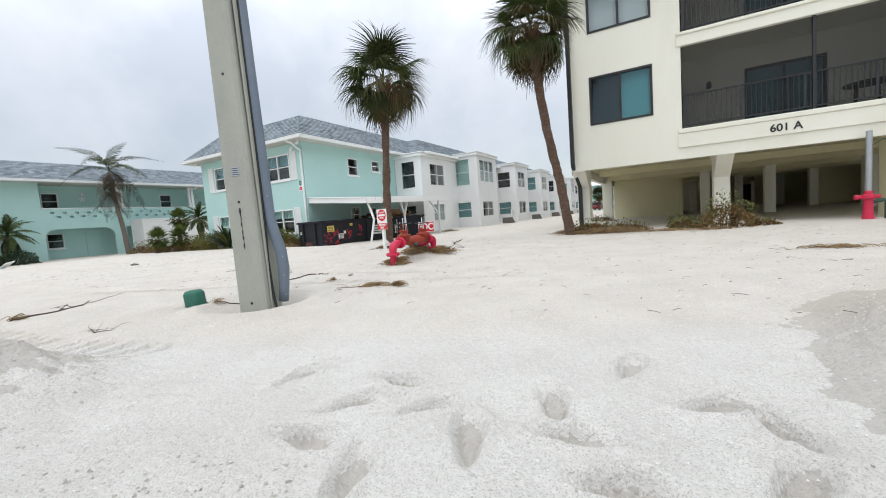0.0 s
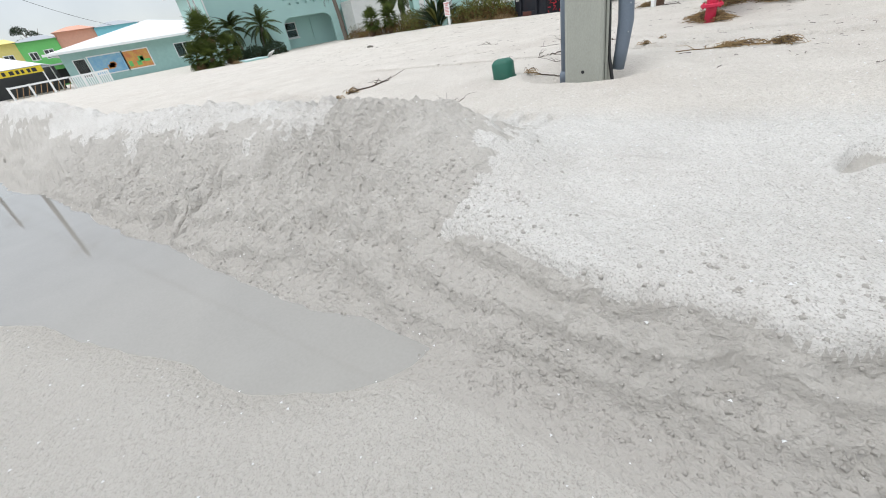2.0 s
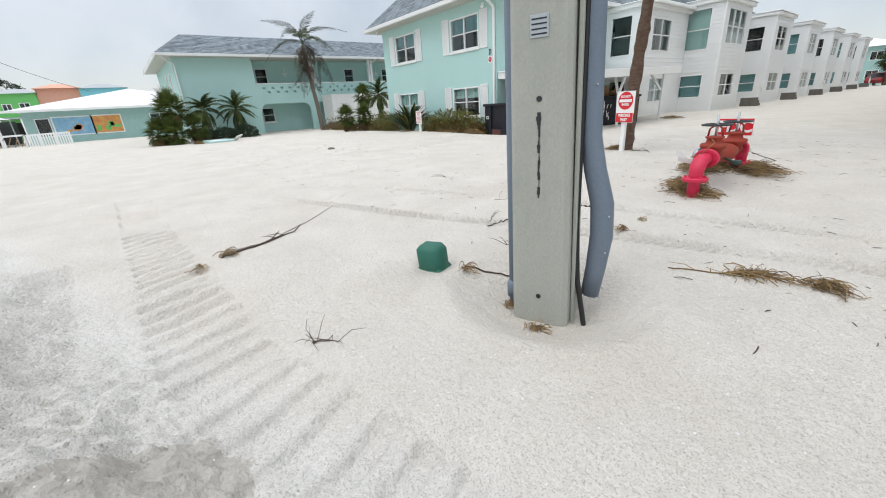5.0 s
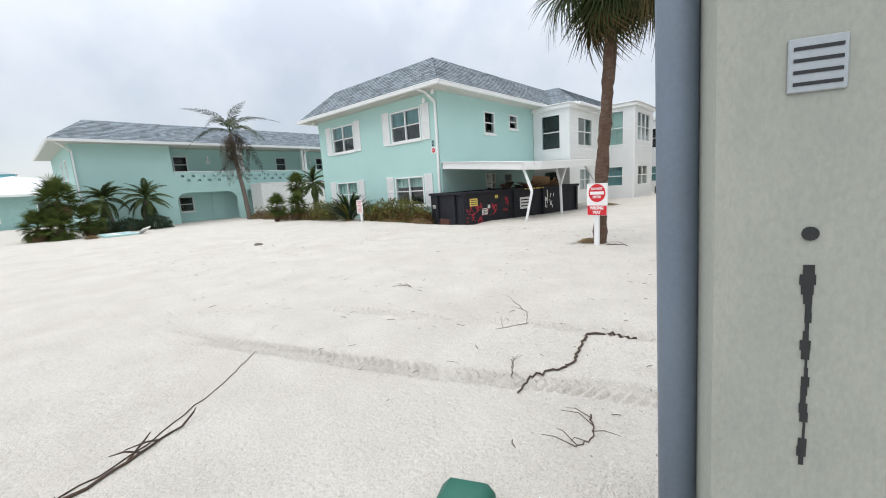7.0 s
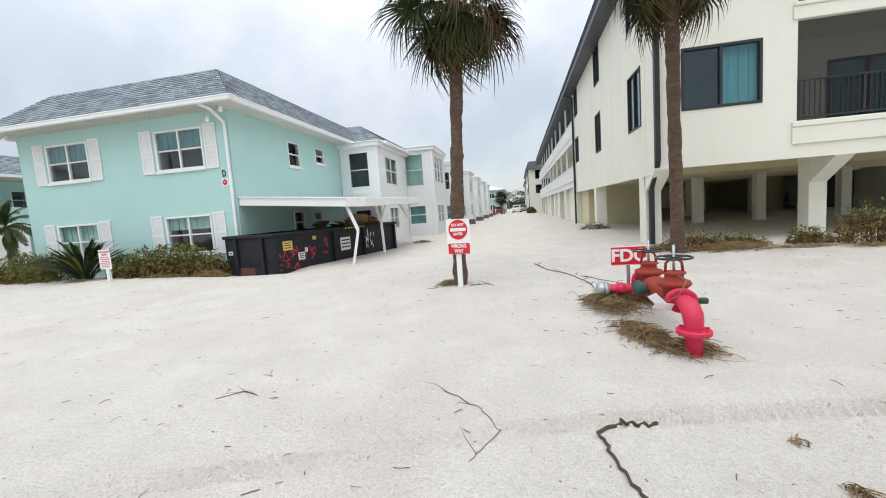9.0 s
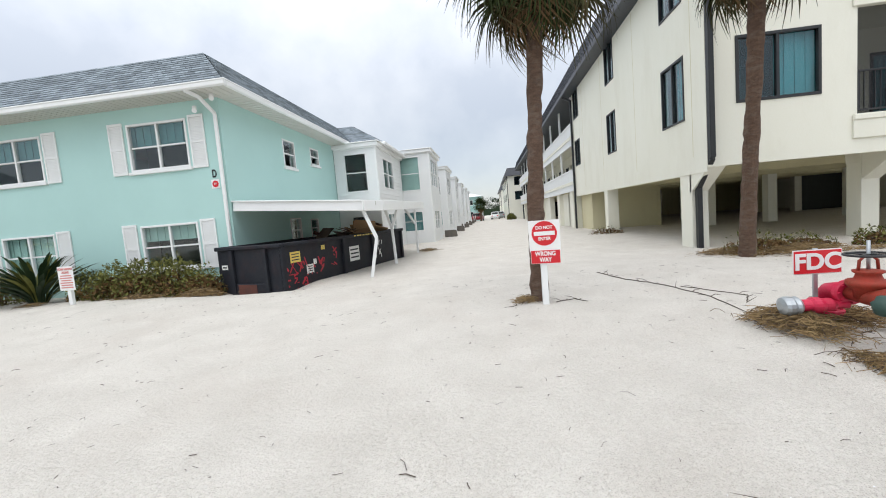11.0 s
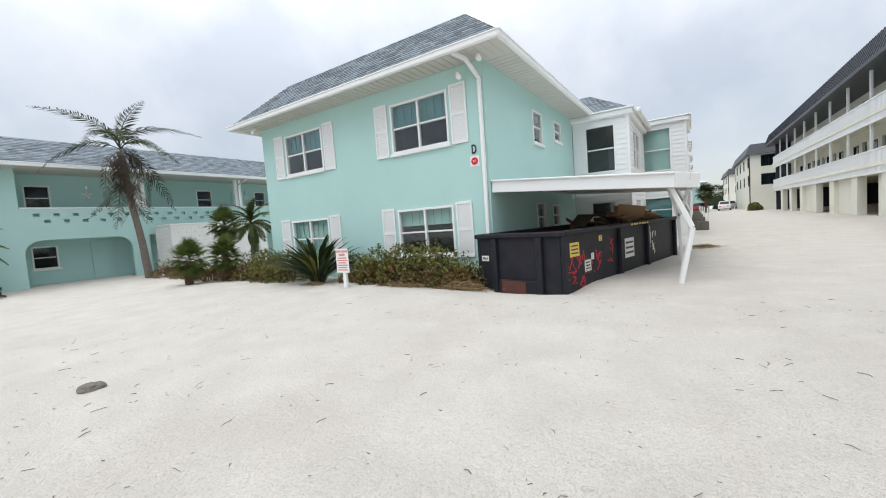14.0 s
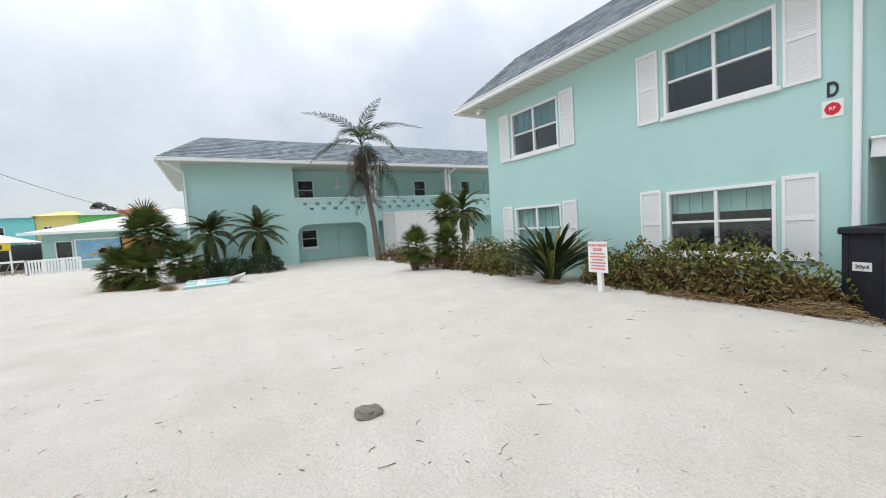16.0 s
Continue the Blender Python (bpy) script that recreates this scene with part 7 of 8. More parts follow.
vine("vine_stem", [(-5.40, 5.48), (-5.62, 5.50), (-5.80, 5.34), (-5.76, 5.05), (-5.67, 4.72), (-5.72, 4.55), (-5.86, 4.36), (-5.80, 4.05)], 0.013, "black bare vine stem lying bent on the sand", 1)
vine("vine_stem", [(-7.06, 1.56), (-7.15, 1.9), (-7.38, 2.40)], 0.012, "brown dead branch on the sand", 2, None, 4)
vine("vine_stem", [(-7.06, 1.56), (-7.35, 2.2), (-7.9, 2.9), (-8.3, 3.3)], 0.005, "thin dark vine on the sand", 3)
vine("vine_stem", [(-6.91, 5.86), (-6.6, 5.6), (-6.44, 5.33), (-6.6, 4.97)], 0.004, "thin dark vine on the sand", 4, None, 3)
vine("vine_stem", [(-5.15, 3.12), (-4.95, 3.3), (-4.75, 3.55), (-4.55, 3.6)], 0.008, "dark root from the utility box to the pole", 5)
vine("vine_stem", [(-3.95, 4.2), (-3.6, 4.36), (-3.3, 4.55), (-3.0, 4.55)], 0.006, "dry branch in seagrass", 6, HAY, 8)
vine("vine_stem", [(-7.2, 10.0), (-6.9, 10.15), (-6.75, 9.95)], 0.008, "dark twig beside the sign post", 7, None, 4)
vine("vine_stem", [(-7.8, 9.9), (-8.0, 9.8)], 0.006, "dark twig beside the sign post", 8, None, 2)
vine("vine_stem", [(-5.93, 12.5), (-5.69, 11.48), (-5.3, 10.8), (-5.05, 9.9), (-5.1, 9.0)], 0.010, "long dark branch lying across the sand", 9, None, 12)
vine("vine_stem", [(-5.12, 10.63), (-4.56, 9.89), (-4.82, 9.49)], 0.007, "long dark branch lying across the sand", 10, None, 6)
vine("vine_stem", [(-4.95, 1.68), (-4.92, 1.75), (-4.85, 1.8)], 0.004, "tiny dry weed in the sand", 11, None, 12)
vine("vine_stem", [(-5.3, 4.1), (-5.2, 3.9), (-5.25, 3.75)], 0.005, "small dark twig on the sand", 12, None, 6)
vine("vine_stem", [(-8.9, 5.6), (-8.75, 5.75), (-8.55, 5.7)], 0.004, "small dark twig on the sand", 13, None, 5)
vine("vine_stem", [(-5.98, 4.25), (-6.05, 4.4), (-6.15, 4.55)], 0.004, "thin dark vine on the sand", 14, None, 3)
rng = random.Random(300)
v, f = [], []
for _ in range(1500):
    x, y = rng.uniform(-20, 4), rng.uniform(3.4, 13)
    a, ln, th = rng.uniform(0, math.tau), rng.choice([0.012, 0.018, 0.03, 0.06]) * rng.uniform(0.5, 1.3), rng.uniform(0.0012, 0.0035)
    z = ground_at(x, y) + 0.004
    n0 = len(v)
    b = a + rng.uniform(-0.8, 0.8)
    p = Vector((x, y, z))
    q = p + Vector((math.cos(a), math.sin(a), rng.uniform(0, 0.2))) * ln
    r = q + Vector((math.cos(b), math.sin(b), -0.1)) * ln * 0.7
    s1 = Vector((-math.sin(a), math.cos(a), 0)) * th
    for w in (p, q, r):
        v.extend([w + s1, w - s1, w + Vector((0, 0, th * 1.5))])
    for i in (0, 3):
        for k in range(3):
            f.append((n0 + i + k, n0 + i + (k + 1) % 3, n0 + i + 3 + (k + 1) % 3, n0 + i + 3 + k))
tagged(new("twig_scatter", mesh_of("twig_scatter", v, f, TWIG)), "scattered small dark twigs and leaf scraps on sand", "debris", kind="stuff")
v, f = [], []
for _ in range(2600):
    x, y = rng.uniform(-8, 2), rng.uniform(-2.6, 6)
    z = ground_at(x, y) + 0.002
    s = rng.uniform(0.003, 0.009)
    n0 = len(v)
    a = rng.uniform(0, math.tau)
    v.extend([(x + s * math.cos(a), y + s * math.sin(a), z), (x + s * math.cos(a + 2.1), y + s * math.sin(a + 2.1), z), (x + s * math.cos(a + 4.2), y + s * math.sin(a + 4.2), z), (x, y, z + s * 0.7)])
    f.extend([(n0, n0 + 1, n0 + 3), (n0 + 1, n0 + 2, n0 + 3), (n0 + 2, n0, n0 + 3)])
tagged(new("shell_grit", mesh_of("shell_grit", v, f, SIGNWHITE)), "tiny white broken shells strewn on the sand", "shells", kind="stuff")
for x, y, s in ((-16.59, 6.9, 0.11),):
    rk = thing("rock", (x, y, ground_at(x, y)), "small pitted grey rock lying on sand", "rock", "rocks")
    bm = bmesh.new()
    bmesh.ops.create_icosphere(bm, subdivisions=3, radius=s)
    for w in bm.verts:
        w.co *= 1 + 0.35 * noise.noise(w.co * 9 / s * 0.15) + 0.12 * noise.noise(w.co * 40)
        w.co.z *= 0.5
        w.co += Vector((x, y, ground_at(x, y) + s * 0.15))
    part("stone", bm, ROCK, rk)
# sand clods fallen along the bank
v, f = [], []
OCT = [Vector(q) for q in ((1, 0, 0), (-1, 0, 0), (0, 1, 0), (0, -1, 0), (0, 0, 1), (0, 0, -1))]
for _ in range(13000):
    s = rng.uniform(0.6, 9.5) if rng.random() < 0.8 else rng.uniform(-5, -1.2)
    d = rng.uniform(0.60, 1.5) if s > 2.4 or s < -1.8 else rng.uniform(0.58, 0.86)
    if rng.random() < 0.25:
        d += rng.uniform(0, 0.6)
    x, y = -0.9455 * s - 0.3256 * d, -0.3256 * s + 0.9455 * d
    z = ground_at(x, y)
    r = 0.003 + 0.013 * rng.random() ** 3
    m = Euler((rng.uniform(0, 3), rng.uniform(0, 3), rng.uniform(0, 3))).to_matrix()
    n0 = len(v)
    v.extend([m @ (q * r * rng.uniform(0.7, 1.1)) + Vector((x, y, z - r * 0.15)) for q in OCT])
    f.extend([(n0 + a, n0 + b, n0 + c) for a, b, c in ((0, 2, 4), (2, 1, 4), (1, 3, 4), (3, 0, 4), (2, 0, 5), (1, 2, 5), (3, 1, 5), (0, 3, 5))])
tagged(new("sand_clods", mesh_of("sand_clods", v, f, DUG, True)), "crumbled clods of darker sand along the cut bank", "sand", kind="stuff")


# ---- far side: bar, fence, painted shops, poles and wires ----
WHITEROOF = mat("white_metal_roof", (0.80, 0.81, 0.82), 0.5, amount=0.4, bump=0.05)
PALETEAL = mat("pale_turquoise_paint", (0.36, 0.56, 0.53), 0.8, amount=0.6, bump=0.1)
SHOPS = [mat(n, c, 0.8, amount=0.5, bump=0.1) for n, c in (("aqua_paint", (0.22, 0.66, 0.64)), ("lemon_paint", (0.78, 0.68, 0.24)), ("lime_paint", (0.17, 0.56, 0.16)), ("peach_paint", (0.70, 0.38, 0.27)), ("sky_paint", (0.24, 0.62, 0.70)))]
MURAL = [mat(n, c, 0.6, second=d, scale=2.5, amount=1.0, bump=0.02) for n, c, d in (("mural_sea", (0.12, 0.35, 0.62), (0.35, 0.55, 0.62)), ("mural_sand", (0.70, 0.45, 0.10), (0.60, 0.16, 0.08)))]
BAR = thing("beach_bar", (-60, 2, -0.2), "low pale turquoise beach bar with white roof and painted panels", "building")
fe, fs = Face("x", -54.0, 1), Face("y", -5.2, -1)
bm = bmesh.new()
wall(bm, fe, -5.2, 12, -0.3, 2.9, [(-4.5, -3.5, 0.6, 2.2), (4.0, 6.5, 0.9, 2.2)])
wall(bm, fs, -72, -54.2, -0.3, 2.9, ())
box(bm, (-72, -5.0, -0.3), (-71.8, 12, 2.9))
box(bm, (-71.8, 11.8, -0.3), (-54.2, 12, 2.9))
part("wall", bm, PALETEAL, BAR)
bm = bmesh.new()
pts = [(-73, -6.2, 2.9), (-53, -6.2, 2.9), (-53, 13, 2.9), (-73, 13, 2.9), (-70, 3, 4.7), (-57, 3, 4.7)]
vs = [bm.verts.new(p) for p in pts]
for q in ((0, 1, 5, 4), (1, 2, 5), (2, 3, 4, 5), (3, 0, 4), (3, 2, 1, 0)):
    bm.faces.new([vs[i] for i in q])
part("roof", bm, WHITEROOF, BAR)
bm = bmesh.new()
box(bm, (-53.02, -6.2, 2.75), (-52.95, 13, 2.95))
part("fascia", bm, TRIM, BAR)
window(BAR, fe, -4.5, -3.5, 0.6, 2.2, 1, False, TRIM, GLASS, None, 1, False)
window(BAR, fe, 4.0, 6.5, 0.9, 2.2, 3, False, TRIM, GLASS, None, 1, False)
for a0, a1, m in ((-3.3, -0.6, MURAL[0]), (-0.5, 1.6, MURAL[1])):
    bm = bmesh.new()
    fe.box(bm, a0, a1, 0.005, 0.03, 0.7, 2.2)
    pn = part("painted_panel", bm, m, BAR, "bright painted beach scene panel")
    bm = bmesh.new()
    for p, q, r, s in ((a0 - 0.1, a1 + 0.1, 2.2, 2.3), (a0 - 0.1, a1 + 0.1, 0.6, 0.7), (a0 - 0.1, a0, 0.7, 2.2), (a1, a1 + 0.1, 0.7, 2.2)):
        fe.box(bm, p, q, 0.005, 0.05, r, s)
    part("panel_frame", bm, TRIM, pn)
    bm = bmesh.new()
    rng = random.Random(int(a0 * 10))
    for _ in range(5):
        y, z = rng.uniform(a0 + 0.1, a1 - 0.5), rng.uniform(0.75, 1.3)
        fe.box(bm, y, y + rng.uniform(0.25, 0.5), 0.031, 0.036, z, z + rng.uniform(0.2, 0.5))
    part("painted_shape", bm, MURAL[1] if m is MURAL[0] else SHOPS[2], pn)
AW2 = thing("awning", (-56, -9, 0), "white tent awning with a yellow banner", "awning")
bm = bmesh.new()
vs = [bm.verts.new(p) for p in ((-60, -12.5, 2.3), (-53.5, -12.5, 2.3), (-53.5, -6.6, 2.3), (-60, -6.6, 2.3), (-56.8, -9.5, 3.4))]
for q in ((0, 1, 4), (1, 2, 4), (2, 3, 4), (3, 0, 4)):
    bm.faces.new([vs[i] for i in q])
part("canopy", bm, WHITEROOF, AW2)
bm = bmesh.new()
box(bm, (-53.45, -12.4, 1.75), (-53.4, -6.7, 2.25))
bn = part("banner", bm, mat("yellow_banner", (0.72, 0.55, 0.03), 0.6, amount=0.4, bump=0.02), AW2, "yellow banner with dark lettering bars")
rng = random.Random(71)
y = -12.1
while y < -7.2:
    w = rng.uniform(0.18, 0.34)
    bm = bmesh.new()
    box(bm, (-53.395, y, 1.85), (-53.385, y + w, 2.15))
    part("print_bar", bm, BLACK, bn)
    y += w + rng.uniform(0.08, 0.3)
for x, y in ((-53.6, -12.3), (-53.6, -6.8), (-59.8, -12.3), (-59.8, -6.8)):
    bm = bmesh.new()
    beam(bm, (x, y, -0.2), (x, y, 2.3), 0.1)
    part("pole", bm, TRIM, AW2)
# flat dark sheet across the back of the tent
bm = bmesh.new()
box(bm, (-61, -12.5, -0.2), (-60.8, -6.6, 2.2))
part("dark_back_sheet", bm, DARK, AW2)
FN = thing("white_fence", (-53, -5, 0), "white picket and rail fence leaning in the sand", "fence")
for a, b in (((-50.5, -9.2), (-50.0, -5.0)), ((-50.0, -5.0), (-49.6, -2.2))):
    for k in range(4):
        t = k / 3
        bm = bmesh.new()
        x, y = a[0] + (b[0] - a[0]) * t, a[1] + (b[1] - a[1]) * t
        box(bm, (x - 0.07, y - 0.07, -0.2), (x + 0.07, y + 0.07, 1.0), 0.01)
        part("post", bm, TRIM, FN)
    bm = bmesh.new()
    beam(bm, (*a, 0.9), (*b, 0.95), 0.06, 0.14)
    part("rail", bm, TRIM, FN)
for k in range(18):
    bm = bmesh.new()
    x, y = -50.0 + 0.4 * k / 17, -5.0 + 2.8 * k / 17
    beam(bm, (x + 0.06, y, 0.0), (x + 0.06, y, 0.92), 0.03, 0.1)
    part("picket", bm, TRIM, FN)
for k in range(10):
    bm = bmesh.new()
    y = -9.0 + 0.4 * k
    beam(bm, (-50.35, y, 0.05), (-50.3, y + 0.35, 0.8), 0.03, 0.05)
    part("picket", bm, CARD, FN)
for k, (y0, y1, zt) in enumerate(((-27.5, -19.5, 7.2), (-19.5, -14.0, 7.4), (-14.0, -8.4, 7.3), (-8.4, -2.5, 8.0), (-2.5, 4.5, 7.9))):
    sh = thing("painted_shop", (-108, (y0 + y1) / 2, -0.2), "two-storey brightly painted beach shop with balcony windows", "building", "painted shops")
    f = Face("x", -104 - 0.3 * (k % 2), 1)
    hs = [(y0 + 0.9, y0 + 2.1, 4.4, 5.7), (y0 + 3.0, y0 + 4.4, 4.4, 5.8), (y0 + 0.8, y1 - 0.8, 0.2, 2.6)]
    bm = bmesh.new()
    wall(bm, f, y0 + 0.01, y1 - 0.01, -0.3, zt, hs)
    box(bm, (-116, y0 + 0.01, -0.3), (-104.6, y0 + 0.2, zt))
    box(bm, (-116, y1 - 0.2, -0.3), (-104.6, y1 - 0.01, zt))
    part("wall", bm, SHOPS[k], sh)
    bm = bmesh.new()
    vs = [bm.verts.new(p) for p in ((-117, y0 - 0.3, zt), (-103.4, y0 - 0.3, zt), (-103.4, y1 + 0.3, zt), (-117, y1 + 0.3, zt), (-110, (y0 + y1) / 2 - 1, zt + 1.1), (-110, (y0 + y1) / 2 + 1, zt + 1.1))]
    for q in ((0, 1, 4), (1, 2, 5, 4), (2, 3, 5), (3, 0, 4, 5), (3, 2, 1, 0)):
        bm.faces.new([vs[i] for i in q])
    part("roof", bm, GALV if k % 2 == 0 else SHOPS[k], sh)
    for a0, a1, z0, z1 in hs[:2]:
        window(sh, f, a0, a1, z0, z1, 2, False, TRIM, GLASS, None, 1, False, 0.1)
    bm = bmesh.new()
    box(bm, (-104, y0 + 0.1, 3.2), (-101.6, y1 - 0.1, 3.45))
    part("porch_roof", bm, GALV, sh)
    for y in (y0 + 0.3, (y0 + y1) / 2, y1 - 0.3):
        bm = bmesh.new()
        box(bm, (-101.9, y - 0.1, -0.2), (-101.7, y + 0.1, 3.2))
        part("porch_post", bm, TRIM, sh)
    # flat dark sheet stands in for the shaded inside of the shop
    bm = bmesh.new()
    box(bm, (-106, y0 + 0.3, -0.2), (-105.8, y1 - 0.3, 3.2))
    part("shop_gloom_sheet", bm, DARK, sh)
BB = thing("shop_signboard", (-72, -19, 0), "tall blue and white shop signboard on posts", "sign")
for y in (-20.6, -17.4):
    bm = bmesh.new()
    beam(bm, (-72, y, -0.2), (-72, y, 6.2), 0.16)
    part("post", bm, TWIG, BB)
for z0, z1, m in ((4.6, 6.1, SHOPS[4]), (3.6, 4.5, mat("indigo_board", (0.06, 0.05, 0.30), 0.5, bump=0.02)), (1.6, 3.5, SIGNWHITE)):
    bm = bmesh.new()
    box(bm, (-72.05, -21, z0), (-71.9, -17, z1), 0.02)
    board = part("board", bm, m, BB)
    for i in range(4 if z0 < 4.4 else 0):
        bm = bmesh.new()
        box(bm, (-71.895, -20.7 + 0.9 * i, z0 + 0.25 * (z1 - z0)), (-71.885, -20.05 + 0.9 * i, z0 + 0.7 * (z1 - z0)))
        part("print_bar", bm, SIGNFADED if z0 < 2 else SIGNWHITE, board)
POLES = []
for x, y, h in ((-41.5, -9.6, 10.5), (-56, -15.8, 10), (-75, -23.5, 10), (-100, -32, 10)):
    up = thing("street_pole", (x, y, -0.2), "weathered grey utility pole beside the road", "utility pole", "roadside poles")
    bm = bmesh.new()
    tube(bm, [(x, y, -0.4), (x, y, h * 0.5), (x, y, h)], [0.19, 0.16, 0.12], 10)
    part("shaft", bm, WOODPOST, up)
    bm = bmesh.new()
    beam(bm, (x - 0.4, y + 1.0, h - 0.6), (x + 0.4, y - 1.0, h - 0.6), 0.1)
    part("crossarm", bm, WOODPOST, up)
    POLES.append((x, y, h))


def wire(a, b, sag, radius):
    ob = thing("overhead_wire", a, "black overhead cable between utility poles", "cable", "overhead cables")
    a, b = Vector(a), Vector(b)
    bm = bmesh.new()
    tube(bm, [a.lerp(b, k / 24) - Vector((0, 0, 4 * sag * (k / 24) * (1 - k / 24))) for k in range(25)], radius, 5)
    part("cable", bm, CABLE, ob)


wire((-4.6, 3.45, 8.2), (-14.5, 2.51, 7.0), 0.1, 0.02)
wire((-14.5, 2.51, 7.0), (-23.3, 0.15, 7.05), 0.1, 0.02)
wire((-23.3, 0.15, 7.05), (-41.5, -9.6, 9.0), 0.3, 0.02)
for z in (9.9, 7.2):
    for (x0, y0, h0), (x1, y1, h1) in zip(POLES, POLES[1:]):
        wire((x0, y0, h0 - 10 + z), (x1, y1, h1 - 10 + z), 0.7, 0.02)
wire((-41.5, -9.6, 9.5), (-54, 0, 4.4), 0.6, 0.015)
wire((-41.5, -9.6, 9.2), (30, 16, 9.6), 1.2, 0.02)
# slab of pale tiles and a tilted white board by the hedge
SL = thing("tile_slab", (-29.8, 5.6, 0), "pale turquoise tiled slab half covered by sand", "slab")
bm = bmesh.new()
box(bm, (-31.0, 4.9, -0.1), (-28.7, 6.25, 0.07), 0.02)
part("slab", bm, PALETEAL, SL)
for i in range(7):
    for j in range(4):
        bm = bmesh.new()
        box(bm, (-30.95 + 0.32 * i, 4.94 + 0.325 * j, 0.07), (-30.66 + 0.32 * i, 5.24 + 0.325 * j, 0.082))
        part("tile", bm, (TRIM, PALETEAL, SHOPS[4])[(i * 2 + j * 3 + i * j) % 3], SL)
WBX = thing("white_board", (-29.1, 6.5, 0), "tilted white board lying on the sand", "board")
bm = bmesh.new()
box(bm, (-0.3, -0.22, -0.02), (0.3, 0.22, 0.02), 0.005)
bmesh.ops.transform(bm, matrix=Matrix.Translation((-29.1, 6.5, 0.14)) @ Euler((0.2, -0.5, 0.4)).to_matrix().to_4x4(), verts=bm.verts)
part("panel", bm, TRIM, WBX)


# ---- lane's end: houses, cars, trees ----
def car(x, y, turn, paint, label):
    c = thing("parked_car", (x, y, 0), label, "car", "parked cars")
    m = Matrix.Translation((x, y, 0.0)) @ Matrix.Rotation(radians(turn), 4, "Z")

    def cp(name, bm, material, parent=c):
        bmesh.ops.transform(bm, matrix=m, verts=bm.verts)
        return part(name, bm, material, parent)

    prof = [(-2.2, 0.35), (-2.25, 0.8), (-2.1, 1.05), (-1.7, 1.1), (-1.35, 1.62), (0.35, 1.68), (1.1, 1.1), (2.0, 0.98), (2.25, 0.75), (2.25, 0.35)]
    bm = bmesh.new()
    rows = []
    for yy, k in ((-0.88, 0.94), (-0.80, 1.0), (0.80, 1.0), (0.88, 0.94)):
        rows.append([bm.verts.new((px, yy * (0.86 if pz > 1.3 else 1), pz * k)) for px, pz in prof])
    for a, b in zip(rows, rows[1:]):
        for q in range(len(prof)):
            bm.faces.new((a[q], a[(q + 1) % len(prof)], b[(q + 1) % len(prof)], b[q]))
    bm.faces.new(rows[0][::-1])
    bm.faces.new(rows[-1])
    cp("body", bm, paint)
    for sy in (-1, 1):
        bm = bmesh.new()
        vs = [bm.verts.new(p) for p in ((-1.5, sy * 0.87, 1.1), (0.85, sy * 0.87, 1.1), (0.25, sy * 0.78, 1.55), (-1.2, sy * 0.78, 1.53))]
        bm.faces.new(vs)
        cp("side_window", bm, BLACK)
        for xx in (-1.4, 1.4):
            bm = bmesh.new()
            lathe(bm, (xx, sy * 0.74, 0.34), (0, sy, 0), [(0, 0.33), (0.18, 0.34), (0.2, 0.3)], 16)
            w = cp("wheel", bm, BLACK)
            bm = bmesh.new()
            lathe(bm, (xx, sy * 0.945, 0.34), (0, sy, 0), [(0, 0.2), (0.01, 0.18)], 12)
            cp("rim", bm, GALV, w)
        for xx, mm in ((2.24, SIGNWHITE), (-2.26, SIGNRED)):
            bm = bmesh.new()
            box(bm, (xx - 0.02, sy * 0.55 - 0.16, 0.72), (xx + 0.03, sy * 0.55 + 0.16, 0.86), 0.01)
            cp("headlight" if xx > 0 else "tail_light", bm, mm)
    for xa, xb, za, zb in ((0.46, 1.08, 1.62, 1.14), (-1.42, -1.72, 1.57, 1.14)):
        bm = bmesh.new()
        o = 0.012 if xa > 0 else -0.012
        vs = [bm.verts.new(p) for p in ((xa + o, -0.62, za), (xa + o, 0.62, za), (xb + o, 0.68, zb), (xb + o, -0.68, zb))]
        bm.faces.new(vs)
        cp("windscreen", bm, BLACK)


